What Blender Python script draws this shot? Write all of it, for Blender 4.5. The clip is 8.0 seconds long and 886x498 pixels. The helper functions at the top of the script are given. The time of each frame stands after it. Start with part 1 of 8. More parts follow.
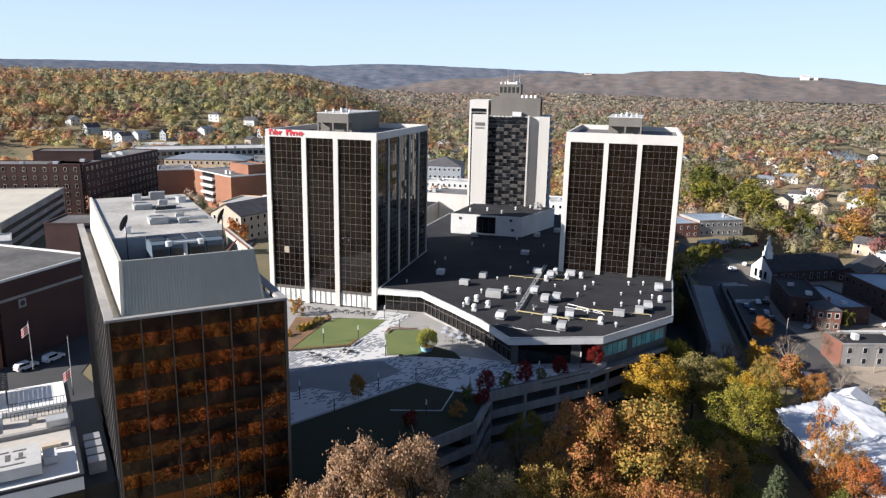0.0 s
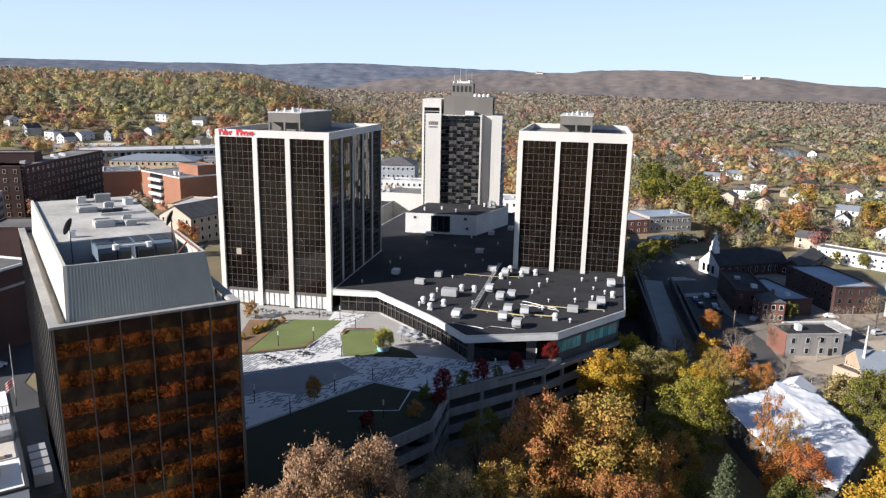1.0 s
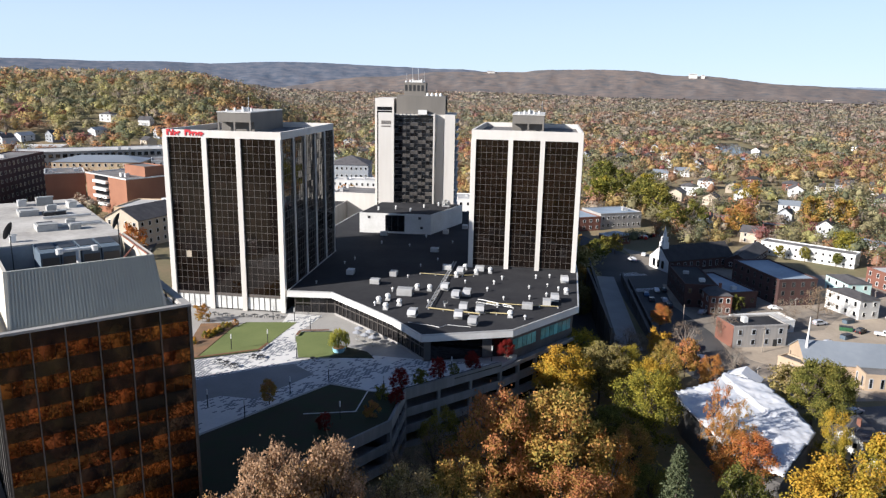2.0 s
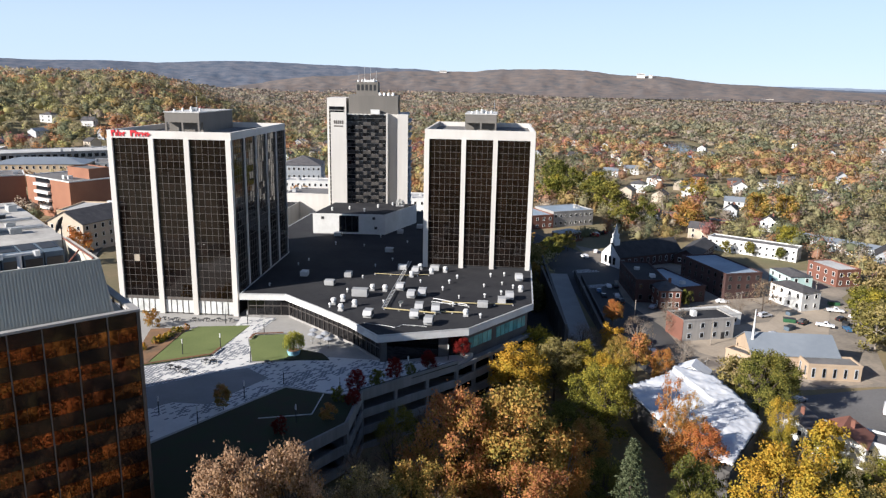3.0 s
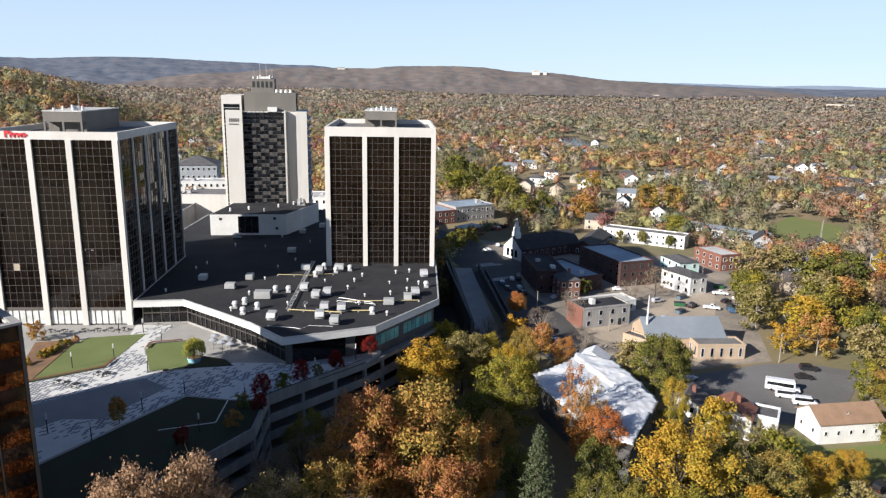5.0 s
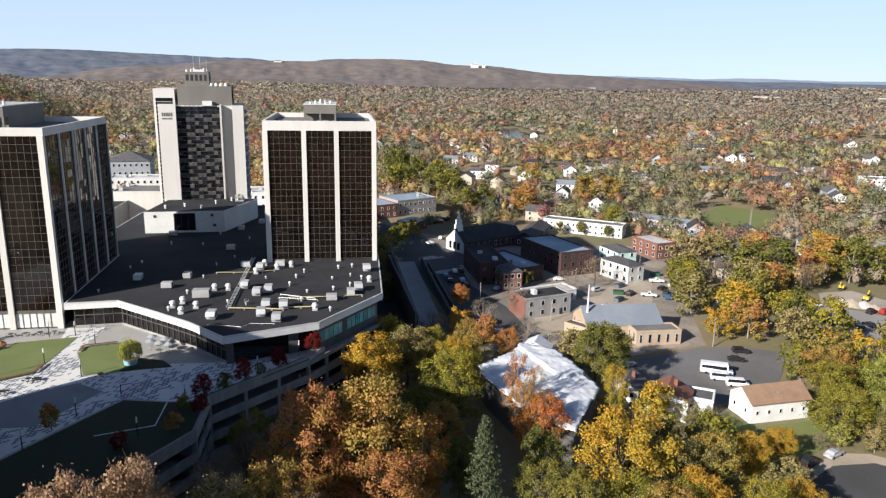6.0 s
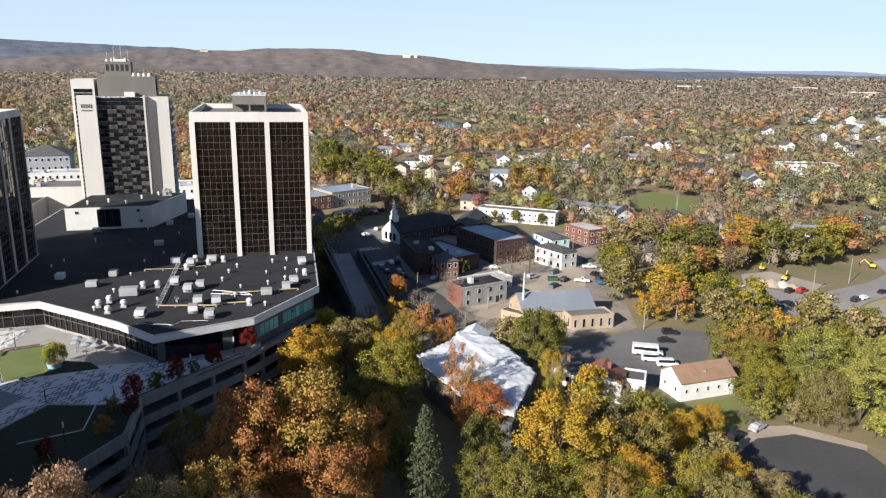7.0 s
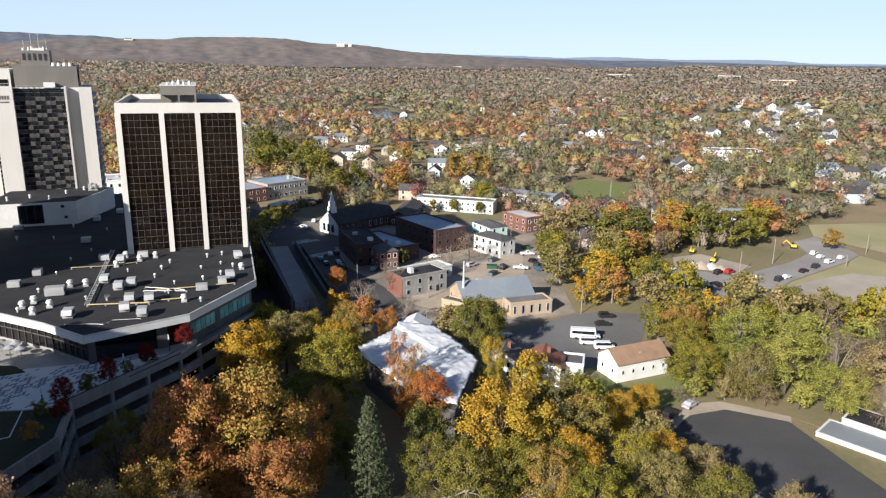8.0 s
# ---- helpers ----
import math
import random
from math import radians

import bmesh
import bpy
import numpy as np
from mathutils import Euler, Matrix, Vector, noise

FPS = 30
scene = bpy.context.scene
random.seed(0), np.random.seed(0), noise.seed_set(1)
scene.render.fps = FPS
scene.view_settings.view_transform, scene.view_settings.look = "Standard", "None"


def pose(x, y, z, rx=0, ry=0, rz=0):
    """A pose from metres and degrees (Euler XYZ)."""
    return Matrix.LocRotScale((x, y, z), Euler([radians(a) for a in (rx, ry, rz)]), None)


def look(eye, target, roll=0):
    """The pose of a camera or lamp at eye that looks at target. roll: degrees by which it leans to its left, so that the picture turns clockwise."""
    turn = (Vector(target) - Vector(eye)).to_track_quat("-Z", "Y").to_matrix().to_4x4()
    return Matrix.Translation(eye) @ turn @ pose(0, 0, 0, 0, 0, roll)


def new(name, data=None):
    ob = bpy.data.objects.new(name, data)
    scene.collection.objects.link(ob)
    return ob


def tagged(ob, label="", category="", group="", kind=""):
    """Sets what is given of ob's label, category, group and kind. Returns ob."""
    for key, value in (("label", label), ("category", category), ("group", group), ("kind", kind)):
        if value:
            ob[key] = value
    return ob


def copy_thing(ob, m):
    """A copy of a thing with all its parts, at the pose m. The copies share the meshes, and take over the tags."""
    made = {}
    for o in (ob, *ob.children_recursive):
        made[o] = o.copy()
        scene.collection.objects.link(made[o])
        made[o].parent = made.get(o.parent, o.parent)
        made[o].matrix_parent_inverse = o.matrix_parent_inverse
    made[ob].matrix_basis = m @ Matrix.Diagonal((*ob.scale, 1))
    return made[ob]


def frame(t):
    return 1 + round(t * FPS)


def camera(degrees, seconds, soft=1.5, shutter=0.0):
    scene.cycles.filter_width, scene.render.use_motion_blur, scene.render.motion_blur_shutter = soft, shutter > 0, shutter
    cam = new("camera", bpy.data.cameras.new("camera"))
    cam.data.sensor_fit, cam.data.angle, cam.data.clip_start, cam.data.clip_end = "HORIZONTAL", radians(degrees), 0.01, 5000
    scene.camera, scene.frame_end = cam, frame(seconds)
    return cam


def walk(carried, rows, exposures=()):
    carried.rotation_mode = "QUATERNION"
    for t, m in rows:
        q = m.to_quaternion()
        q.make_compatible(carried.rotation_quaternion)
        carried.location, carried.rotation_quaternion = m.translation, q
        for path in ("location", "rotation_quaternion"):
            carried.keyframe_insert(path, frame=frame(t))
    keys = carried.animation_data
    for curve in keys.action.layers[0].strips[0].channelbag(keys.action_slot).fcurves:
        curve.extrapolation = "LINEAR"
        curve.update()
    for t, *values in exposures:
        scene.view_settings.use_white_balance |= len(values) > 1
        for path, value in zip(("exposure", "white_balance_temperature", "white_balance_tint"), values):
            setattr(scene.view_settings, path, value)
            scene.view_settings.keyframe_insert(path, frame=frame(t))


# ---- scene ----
# Camera: hovers at one point and turns to its right. z = 0 is the plaza deck.
CAM_Z = 60.0
ROWS = [  # seconds, yaw, pitch, roll
    (0.0, 0.30, -13.10, -1.10), (0.5, -1.60, -13.09, -1.10), (1.0, -3.42, -13.10, -1.10), (1.5, -5.29, -13.10, -1.10),
    (3.0, -10.89, -13.06, -1.10), (3.5, -12.79, -13.02, -1.09), (4.0, -14.64, -12.99, -1.07), (5.5, -21.10, -13.36, -1.02),
    (6.0, -23.55, -13.61, -1.01), (6.5, -26.25, -13.93, -1.00), (7.0, -28.85, -14.29, -0.98), (7.5, -31.34, -14.67, -0.96),
    (8.0, -33.90, -15.03, -0.94)]
cam = camera(63.82, 8.0, soft=1.3)
walk(cam, [(t, pose(0, 0, CAM_Z, 90 + p, r, y)) for t, y, p, r in ROWS], [(0.0, 0.94, 5950, 14), (4.0, 0.88, 6020, 13), (8.0, 0.85, 6080, 12)])

# ---- light ----
SUN_DIR, SUN_EL = 20.6, 25.5   # the way the shadows fall (degrees from +x), the sun's height
world = bpy.data.worlds.new("sky")
scene.world = world
world.use_nodes = True
wn = world.node_tree
sky = wn.nodes.new("ShaderNodeTexSky")
sky.sky_type, sky.sun_disc = "NISHITA", False
sky.sun_elevation = radians(SUN_EL)
sky.sun_rotation = radians(90 - (SUN_DIR + 180))
sky.altitude, sky.air_density, sky.dust_density, sky.ozone_density = 1200, 0.7, 0.25, 1.2
wn.nodes["Background"].inputs["Strength"].default_value = 0.07
# thin even autumn haze over the blue
veil = wn.nodes.new("ShaderNodeMix")
veil.data_type = "RGBA"
veil.inputs["B"].default_value = (5.5, 6.65, 7.6, 1)
gen, sep, fade = wn.nodes.new("ShaderNodeTexCoord"), wn.nodes.new("ShaderNodeSeparateXYZ"), wn.nodes.new("ShaderNodeMapRange")
fade.inputs[1].default_value, fade.inputs[2].default_value, fade.inputs[3].default_value, fade.inputs[4].default_value = 0.06, 0.42, 0.80, 0.0
wn.links.new(gen.outputs["Generated"], sep.inputs[0])
wn.links.new(sep.outputs[2], fade.inputs[0])
wn.links.new(fade.outputs[0], veil.inputs["Factor"])
wn.links.new(sky.outputs[0], veil.inputs["A"])
wn.links.new(veil.outputs["Result"], wn.nodes["Background"].inputs["Color"])
sun = new("sun", bpy.data.lights.new("sun", "SUN"))
sun.data.energy, sun.data.angle, sun.data.color = 5.0, radians(0.53), (1.0, 0.92, 0.79)
_sx, _sy = -math.cos(radians(SUN_DIR)) * math.cos(radians(SUN_EL)), -math.sin(radians(SUN_DIR)) * math.cos(radians(SUN_EL))
sun.matrix_world = look((_sx * 300, _sy * 300, math.sin(radians(SUN_EL)) * 300), (0, 0, 0))

# ---- materials ----
def mat(name, a, b=None, scale=1.0, rough=0.8, metal=0.0, bump=0.0, vary=0.0, fine=8.0, spec=0.4, streak=False, island=0.0):
    """A surface: colours a and b mixed by stains and grain; vary: change from object to object; island: from piece to piece."""
    b = b or tuple(c * 0.75 for c in a)
    m = bpy.data.materials.new(name)
    m.use_nodes = True
    n, l = m.node_tree.nodes, m.node_tree.links
    p = n["Principled BSDF"]
    p.inputs["Roughness"].default_value, p.inputs["Metallic"].default_value = rough, metal
    p.inputs["Specular IOR Level"].default_value = spec
    co = n.new("ShaderNodeTexCoord")
    mp = n.new("ShaderNodeMapping")
    if streak:
        mp.inputs["Scale"].default_value = (1, 1, 0.12)
    l.new(co.outputs["Object"], mp.inputs[0])
    big, small = n.new("ShaderNodeTexNoise"), n.new("ShaderNodeTexNoise")
    big.inputs["Scale"].default_value, small.inputs["Scale"].default_value = scale, scale * fine
    big.inputs["Detail"].default_value, small.inputs["Detail"].default_value = 3, 3
    add = n.new("ShaderNodeMath")
    add.operation = "MULTIPLY_ADD"
    add.inputs[1].default_value = 0.45
    mix = n.new("ShaderNodeMix")
    mix.data_type = "RGBA"
    mix.inputs["A"].default_value, mix.inputs["B"].default_value = (*a, 1), (*b, 1)
    ramp = n.new("ShaderNodeMapRange")
    ramp.inputs[1].default_value, ramp.inputs[2].default_value = 0.5, 0.95
    for t in (big, small):
        l.new(mp.outputs[0], t.inputs["Vector"])
    l.new(small.outputs[0], add.inputs[0])
    l.new(big.outputs[0], add.inputs[2])
    l.new(add.outputs[0], ramp.inputs[0])
    l.new(ramp.outputs[0], mix.inputs["Factor"])
    out = mix.outputs["Result"]
    for amount, src in ((vary, "obj"), (island, "isl")):
        if amount:
            rnd = n.new("ShaderNodeObjectInfo").outputs["Random"] if src == "obj" else n.new("ShaderNodeNewGeometry").outputs["Random Per Island"]
            hsv = n.new("ShaderNodeHueSaturation")
            r1 = n.new("ShaderNodeMapRange")
            r1.inputs[3].default_value, r1.inputs[4].default_value = 1 - amount, 1 + amount
            l.new(rnd, r1.inputs[0])
            l.new(r1.outputs[0], hsv.inputs["Value"])
            l.new(out, hsv.inputs["Color"])
            out = hsv.outputs[0]
    l.new(out, p.inputs["Base Color"])
    if bump:
        bp = n.new("ShaderNodeBump")
        bp.inputs["Strength"].default_value = bump
        bp.inputs["Distance"].default_value = 0.05
        l.new(small.outputs[0], bp.inputs["Height"])
        l.new(bp.outputs[0], p.inputs["Normal"])
    return m


def glass(name, tint, rough=0.03, spec=0.5, vary=0.35, metal=0.0):
    """Dark tinted window glass with a blind look from pane to pane."""
    m = mat(name, tint, tuple(c * 0.6 for c in tint), 0.3, rough, metal, 0.0, vary, 3.0, spec)
    return m


def leaf_mat(name, cols, vary=0.3, lift=0.35):
    """Leaves: a run of autumn colours, patchy inside a crown, changing from tree to tree and leaf to leaf."""
    m = bpy.data.materials.new(name)
    m.use_nodes = True
    n, l = m.node_tree.nodes, m.node_tree.links
    n.remove(n["Principled BSDF"])
    co, oi, ge = n.new("ShaderNodeTexCoord"), n.new("ShaderNodeObjectInfo"), n.new("ShaderNodeNewGeometry")
    no = n.new("ShaderNodeTexNoise")
    no.noise_dimensions = "4D"
    no.inputs["Scale"].default_value, no.inputs["Detail"].default_value = 0.22, 1
    l.new(co.outputs["Object"], no.inputs["Vector"])
    w = n.new("ShaderNodeMath")
    w.operation = "MULTIPLY"
    w.inputs[1].default_value = 50
    l.new(oi.outputs["Random"], w.inputs[0])
    l.new(w.outputs[0], no.inputs["W"])
    s1, s2 = n.new("ShaderNodeMath"), n.new("ShaderNodeMath")
    s1.operation = s2.operation = "MULTIPLY_ADD"
    s1.inputs[1].default_value, s2.inputs[1].default_value = 0.45, 0.5
    l.new(ge.outputs["Random Per Island"], s1.inputs[0])
    l.new(no.outputs[0], s1.inputs[2])
    s1.inputs[2].default_value = 0
    l.new(oi.outputs["Random"], s2.inputs[0])
    l.new(s1.outputs[0], s2.inputs[2])
    mr = n.new("ShaderNodeMapRange")
    mr.inputs[1].default_value, mr.inputs[2].default_value = 0.68, 1.65
    # the crown's top turns first
    sp, up = n.new("ShaderNodeSeparateXYZ"), n.new("ShaderNodeMath")
    up.operation = "MULTIPLY_ADD"
    up.inputs[1].default_value = lift / 16.0
    l.new(co.outputs["Object"], sp.inputs[0])
    l.new(sp.outputs[2], up.inputs[0])
    l.new(s2.outputs[0], up.inputs[2])
    l.new(up.outputs[0], mr.inputs[0])
    cr = n.new("ShaderNodeValToRGB")
    e = cr.color_ramp.elements
    while len(e) < len(cols):
        e.new(0.5)
    for i, c in enumerate(cols):
        e[i].position, e[i].color = i / (len(cols) - 1), (*c, 1)
    l.new(mr.outputs[0], cr.inputs[0])
    hsv = n.new("ShaderNodeHueSaturation")
    v = n.new("ShaderNodeMapRange")
    v.inputs[3].default_value, v.inputs[4].default_value = 1 - vary, 1 + vary
    l.new(ge.outputs["Random Per Island"], v.inputs[0])
    l.new(v.outputs[0], hsv.inputs["Value"])
    l.new(cr.outputs[0], hsv.inputs["Color"])
    di, tr, mx = n.new("ShaderNodeBsdfDiffuse"), n.new("ShaderNodeBsdfTranslucent"), n.new("ShaderNodeMixShader")
    mx.inputs[0].default_value = 0.35
    for s in (di, tr):
        l.new(hsv.outputs[0], s.inputs[0])
    l.new(di.outputs[0], mx.inputs[1])
    l.new(tr.outputs[0], mx.inputs[2])
    l.new(mx.outputs[0], n["Material Output"].inputs["Surface"])
    return m


CREAM = mat("cream_precast", (0.61, 0.585, 0.54), (0.53, 0.505, 0.465), 0.08, 0.85, bump=0.1, streak=True)
WHITE = mat("white_paint", (0.68, 0.68, 0.66), (0.56, 0.555, 0.53), 0.15, 0.7, bump=0.05)
CLAP = mat("white_clapboard", (0.68, 0.68, 0.655), (0.56, 0.56, 0.54), 0.3, 0.75, vary=0.12)
TAN = mat("tan_siding", (0.52, 0.44, 0.34), (0.42, 0.36, 0.28), 0.3, 0.8, vary=0.25)
GREYSID = mat("grey_siding", (0.40, 0.42, 0.44), (0.32, 0.34, 0.36), 0.3, 0.8, vary=0.3)
MINT = mat("pale_green_siding", (0.50, 0.66, 0.62), (0.42, 0.58, 0.55), 0.3, 0.8)
ROOFBLK = mat("black_roof_membrane", (0.042, 0.042, 0.044), (0.028, 0.028, 0.031), 0.12, 0.85, bump=0.15, spec=0.12)
ROOFGRY = mat("grey_gravel_roof", (0.20, 0.19, 0.18), (0.12, 0.115, 0.11), 0.12, 0.9, bump=0.2)
ROOFOLD = mat("weathered_dark_roof", (0.085, 0.08, 0.076), (0.17, 0.16, 0.145), 0.09, 0.9, bump=0.2)
ROOFWHT = mat("pale_roof_membrane", (0.56, 0.55, 0.52), (0.38, 0.37, 0.35), 0.1, 0.7, bump=0.1)
# grey roof with the blue of skylit shade mixed into its colour
ROOFBLUE = mat("sky_tinted_grey_roof", (0.30, 0.36, 0.42), (0.22, 0.27, 0.32), 0.1, 0.6)
ROOFCRM = mat("cream_concrete_deck", (0.62, 0.57, 0.46), (0.5, 0.46, 0.38), 0.08, 0.9)
SHINGLE = mat("asphalt_shingles", (0.085, 0.08, 0.08), (0.05, 0.048, 0.05), 0.4, 0.9, bump=0.3, vary=0.5)
SHINBRN = mat("brown_shingles", (0.30, 0.19, 0.12), (0.22, 0.14, 0.09), 0.4, 0.9, bump=0.3)
SHINRED = mat("rust_red_shingles", (0.24, 0.10, 0.07), (0.18, 0.075, 0.05), 0.4, 0.9, bump=0.3)
METROOF = mat("grey_metal_roof", (0.30, 0.33, 0.36), (0.25, 0.28, 0.31), 0.1, 0.45, 0.3)
BRICK = mat("red_brick", (0.215, 0.095, 0.066), (0.16, 0.072, 0.052), 0.2, 0.9, bump=0.2, fine=20)
BRICKDK = mat("dark_red_brick", (0.078, 0.041, 0.035), (0.055, 0.03, 0.028), 0.15, 0.9, bump=0.2, fine=20)
BRICKOR = mat("orange_brick", (0.31, 0.145, 0.085), (0.25, 0.115, 0.07), 0.15, 0.9, bump=0.2, fine=20)
HALLBRICK = mat("tan_brick", (0.46, 0.355, 0.25), (0.37, 0.28, 0.195), 0.25, 0.9, bump=0.25, fine=24)
BUFF = mat("buff_brick", (0.55, 0.42, 0.28), (0.46, 0.35, 0.23), 0.2, 0.9, bump=0.2, fine=20)
CONC = mat("concrete", (0.36, 0.345, 0.32), (0.25, 0.24, 0.23), 0.2, 0.9, bump=0.2, streak=True)
# streaked concrete, darkened to carry the garage's shade in its colour
GARCONC = mat("shade_dark_stained_concrete", (0.27, 0.26, 0.245), (0.18, 0.175, 0.165), 0.2, 0.9, bump=0.2, streak=True)
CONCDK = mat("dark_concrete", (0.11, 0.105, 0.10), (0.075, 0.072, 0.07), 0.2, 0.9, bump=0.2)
ASPH = mat("asphalt", (0.075, 0.073, 0.072), (0.05, 0.05, 0.05), 0.06, 0.9, bump=0.2, fine=30)
ASPHLT = mat("worn_asphalt", (0.17, 0.165, 0.16), (0.11, 0.105, 0.10), 0.06, 0.9, bump=0.2, fine=30)
DIRT = mat("dirt_and_gravel", (0.42, 0.35, 0.27), (0.30, 0.25, 0.19), 0.08, 0.95, bump=0.4, fine=12)
LEAFDIRT = mat("leaf_strewn_earth", (0.26, 0.14, 0.07), (0.13, 0.09, 0.055), 0.3, 0.95, bump=0.4, fine=9)
GRASS = mat("mown_grass", (0.13, 0.17, 0.045), (0.17, 0.17, 0.055), 0.12, 0.95, bump=0.4, fine=12)
TURF = mat("lawn_turf", (0.155, 0.185, 0.06), (0.115, 0.145, 0.045), 0.1, 0.95, bump=0.3, fine=20)
# dark ivy and turf, with shade worked into a still darker green
SHADELAWN = mat("shade_deepened_ivy_and_turf", (0.024, 0.038, 0.014), (0.036, 0.03, 0.018), 0.25, 0.95, bump=0.4, fine=9)
PAVE = mat("pale_pavers", (0.66, 0.65, 0.62), (0.56, 0.55, 0.53), 0.2, 0.85)
PAVEDK = mat("dark_pavers", (0.23, 0.24, 0.26), (0.18, 0.19, 0.21), 0.2, 0.85)
PAVEGRY = mat("grey_paving", (0.36, 0.345, 0.32), (0.30, 0.29, 0.27), 0.15, 0.85, bump=0.1)
SLATE = mat("slate_paving", (0.24, 0.245, 0.25), (0.20, 0.205, 0.21), 0.2, 0.85, bump=0.1)
TERRACE = mat("sandy_terrace_paving", (0.56, 0.52, 0.46), (0.45, 0.415, 0.365), 0.15, 0.85, bump=0.1)
WOOD = mat("stained_wood", (0.20, 0.09, 0.045), (0.14, 0.065, 0.035), 0.6, 0.7, bump=0.2)
STEEL = mat("galvanised_steel", (0.55, 0.55, 0.54), (0.42, 0.42, 0.41), 0.4, 0.5, 0.35, vary=0.2)
DARKMET = mat("dark_painted_metal", (0.035, 0.035, 0.037), (0.025, 0.025, 0.026), 0.4, 0.5)
PENT = mat("olive_grey_panels", (0.17, 0.155, 0.135), (0.14, 0.13, 0.115), 0.15, 0.8, streak=True)
SCREEN = mat("grey_green_ribbed_metal", (0.37, 0.37, 0.32), (0.31, 0.315, 0.28), 0.15, 0.55, 0.0, streak=True)
ROOFNB = mat("stained_pale_membrane", (0.52, 0.495, 0.445), (0.30, 0.28, 0.25), 0.16, 0.8, bump=0.15, fine=11)
PLANTGRY = mat("dull_plant_casing", (0.42, 0.42, 0.40), (0.30, 0.30, 0.285), 0.4, 0.6, vary=0.3)
CREAMMET = mat("cream_metal_panels", (0.58, 0.54, 0.45), (0.50, 0.465, 0.39), 0.15, 0.6, streak=True)
MULL = mat("bronze_mullions", (0.12, 0.105, 0.095), (0.09, 0.08, 0.07), 0.5, 0.5)
MULLLT = mat("pale_grey_mullions", (0.095, 0.085, 0.078), (0.075, 0.068, 0.062), 0.5, 0.5)
GLASSBRN = glass("bronze_glass", (0.012, 0.008, 0.006), 0.04, 0.5, 0.5)
GLASSMIR = glass("bronze_mirror_glass", (0.20, 0.10, 0.05), 0.02, 0.5, 0.12, 0.92)
GLASSSPA = glass("dark_spandrel_glass", (0.010, 0.009, 0.010), 0.06, 0.5, 0.2)
GLASSBLK = glass("dark_window_glass", (0.015, 0.017, 0.02), 0.05, 0.5, 0.5)
GLASSTEAL = glass("teal_glass", (0.16, 0.42, 0.42), 0.05, 0.5, 0.3)
GLASSLIT = glass("pale_lobby_glass", (0.66, 0.67, 0.64), 0.2, 0.5, 0.2)
PANELGRY = mat("grey_infill_panel", (0.068, 0.061, 0.055), (0.052, 0.048, 0.044), 0.5, 0.7, vary=0.25)
REDSIGN = mat("red_sign_letters", (0.62, 0.03, 0.04), (0.55, 0.03, 0.04), 1.0, 0.5)
DARKSIGN = mat("dark_sign_letters", (0.16, 0.14, 0.12), (0.12, 0.11, 0.10), 1.0, 0.6)
YELPIPE = mat("yellow_gas_pipe", (0.45, 0.37, 0.18), (0.36, 0.30, 0.16), 0.5, 0.6)
YELLOWEQ = mat("yellow_machine_paint", (0.75, 0.50, 0.05), (0.6, 0.4, 0.05), 0.5, 0.6)
TARPW = mat("white_roof_sheeting", (0.66, 0.66, 0.66), (0.50, 0.53, 0.58), 0.25, 0.6, bump=0.6, fine=4)
BARK = mat("bark", (0.11, 0.085, 0.065), (0.07, 0.055, 0.042), 0.8, 0.95, bump=0.4)
BARKPALE = mat("pale_bark", (0.32, 0.28, 0.23), (0.22, 0.19, 0.16), 0.8, 0.95, bump=0.4)
TYRE = mat("tyre_rubber", (0.02, 0.02, 0.02), (0.015, 0.015, 0.015), 1, 0.9)
BLUEPOT = mat("pale_blue_glazed_planter", (0.30, 0.55, 0.66), (0.26, 0.48, 0.58), 0.5, 0.4)
PAINTW = mat("white_road_paint", (0.62, 0.62, 0.60), (0.45, 0.45, 0.44), 0.6, 0.8)
UMB = mat("grey_canvas", (0.30, 0.31, 0.33), (0.24, 0.25, 0.27), 0.5, 0.9)
ROOFSNOW = mat("bright_white_roof", (0.84, 0.83, 0.79), (0.76, 0.75, 0.71), 0.15, 0.7)
LOTGREY = mat("sun_bleached_asphalt", (0.31, 0.29, 0.265), (0.22, 0.205, 0.19), 0.06, 0.9, bump=0.2, fine=20)
FIELDGR = mat("field_grass", (0.25, 0.235, 0.11), (0.34, 0.29, 0.16), 0.05, 0.95, bump=0.3, fine=20)
GRAVEL = mat("pale_gravel", (0.40, 0.345, 0.28), (0.29, 0.25, 0.20), 0.08, 0.95, bump=0.3, fine=20)
YARD = mat("pale_worn_paving", (0.34, 0.285, 0.22), (0.17, 0.15, 0.125), 0.09, 0.9, bump=0.3, fine=9)
WATER = mat("pond_water", (0.045, 0.05, 0.05), (0.03, 0.035, 0.038), 0.05, 0.12, spec=0.6)
GRNMET = mat("green_fence_paint", (0.03, 0.12, 0.05), (0.025, 0.09, 0.04), 0.5, 0.6)
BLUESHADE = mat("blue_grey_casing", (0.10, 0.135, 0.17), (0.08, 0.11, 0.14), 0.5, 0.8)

L_GOLD = leaf_mat("gold_leaves", [(0.17, 0.18, 0.04), (0.33, 0.28, 0.05), (0.47, 0.34, 0.05), (0.49, 0.29, 0.045)], lift=0.7)
L_YELGRN = leaf_mat("yellow_green_leaves", [(0.10, 0.115, 0.03), (0.19, 0.19, 0.04), (0.30, 0.26, 0.045), (0.40, 0.30, 0.045)])
L_ORANGE = leaf_mat("orange_leaves", [(0.27, 0.23, 0.07), (0.42, 0.26, 0.07), (0.46, 0.22, 0.065), (0.47, 0.155, 0.06)])
L_RUST = leaf_mat("rust_brown_leaves", [(0.18, 0.185, 0.055), (0.31, 0.255, 0.065), (0.43, 0.265, 0.075), (0.44, 0.19, 0.085)])
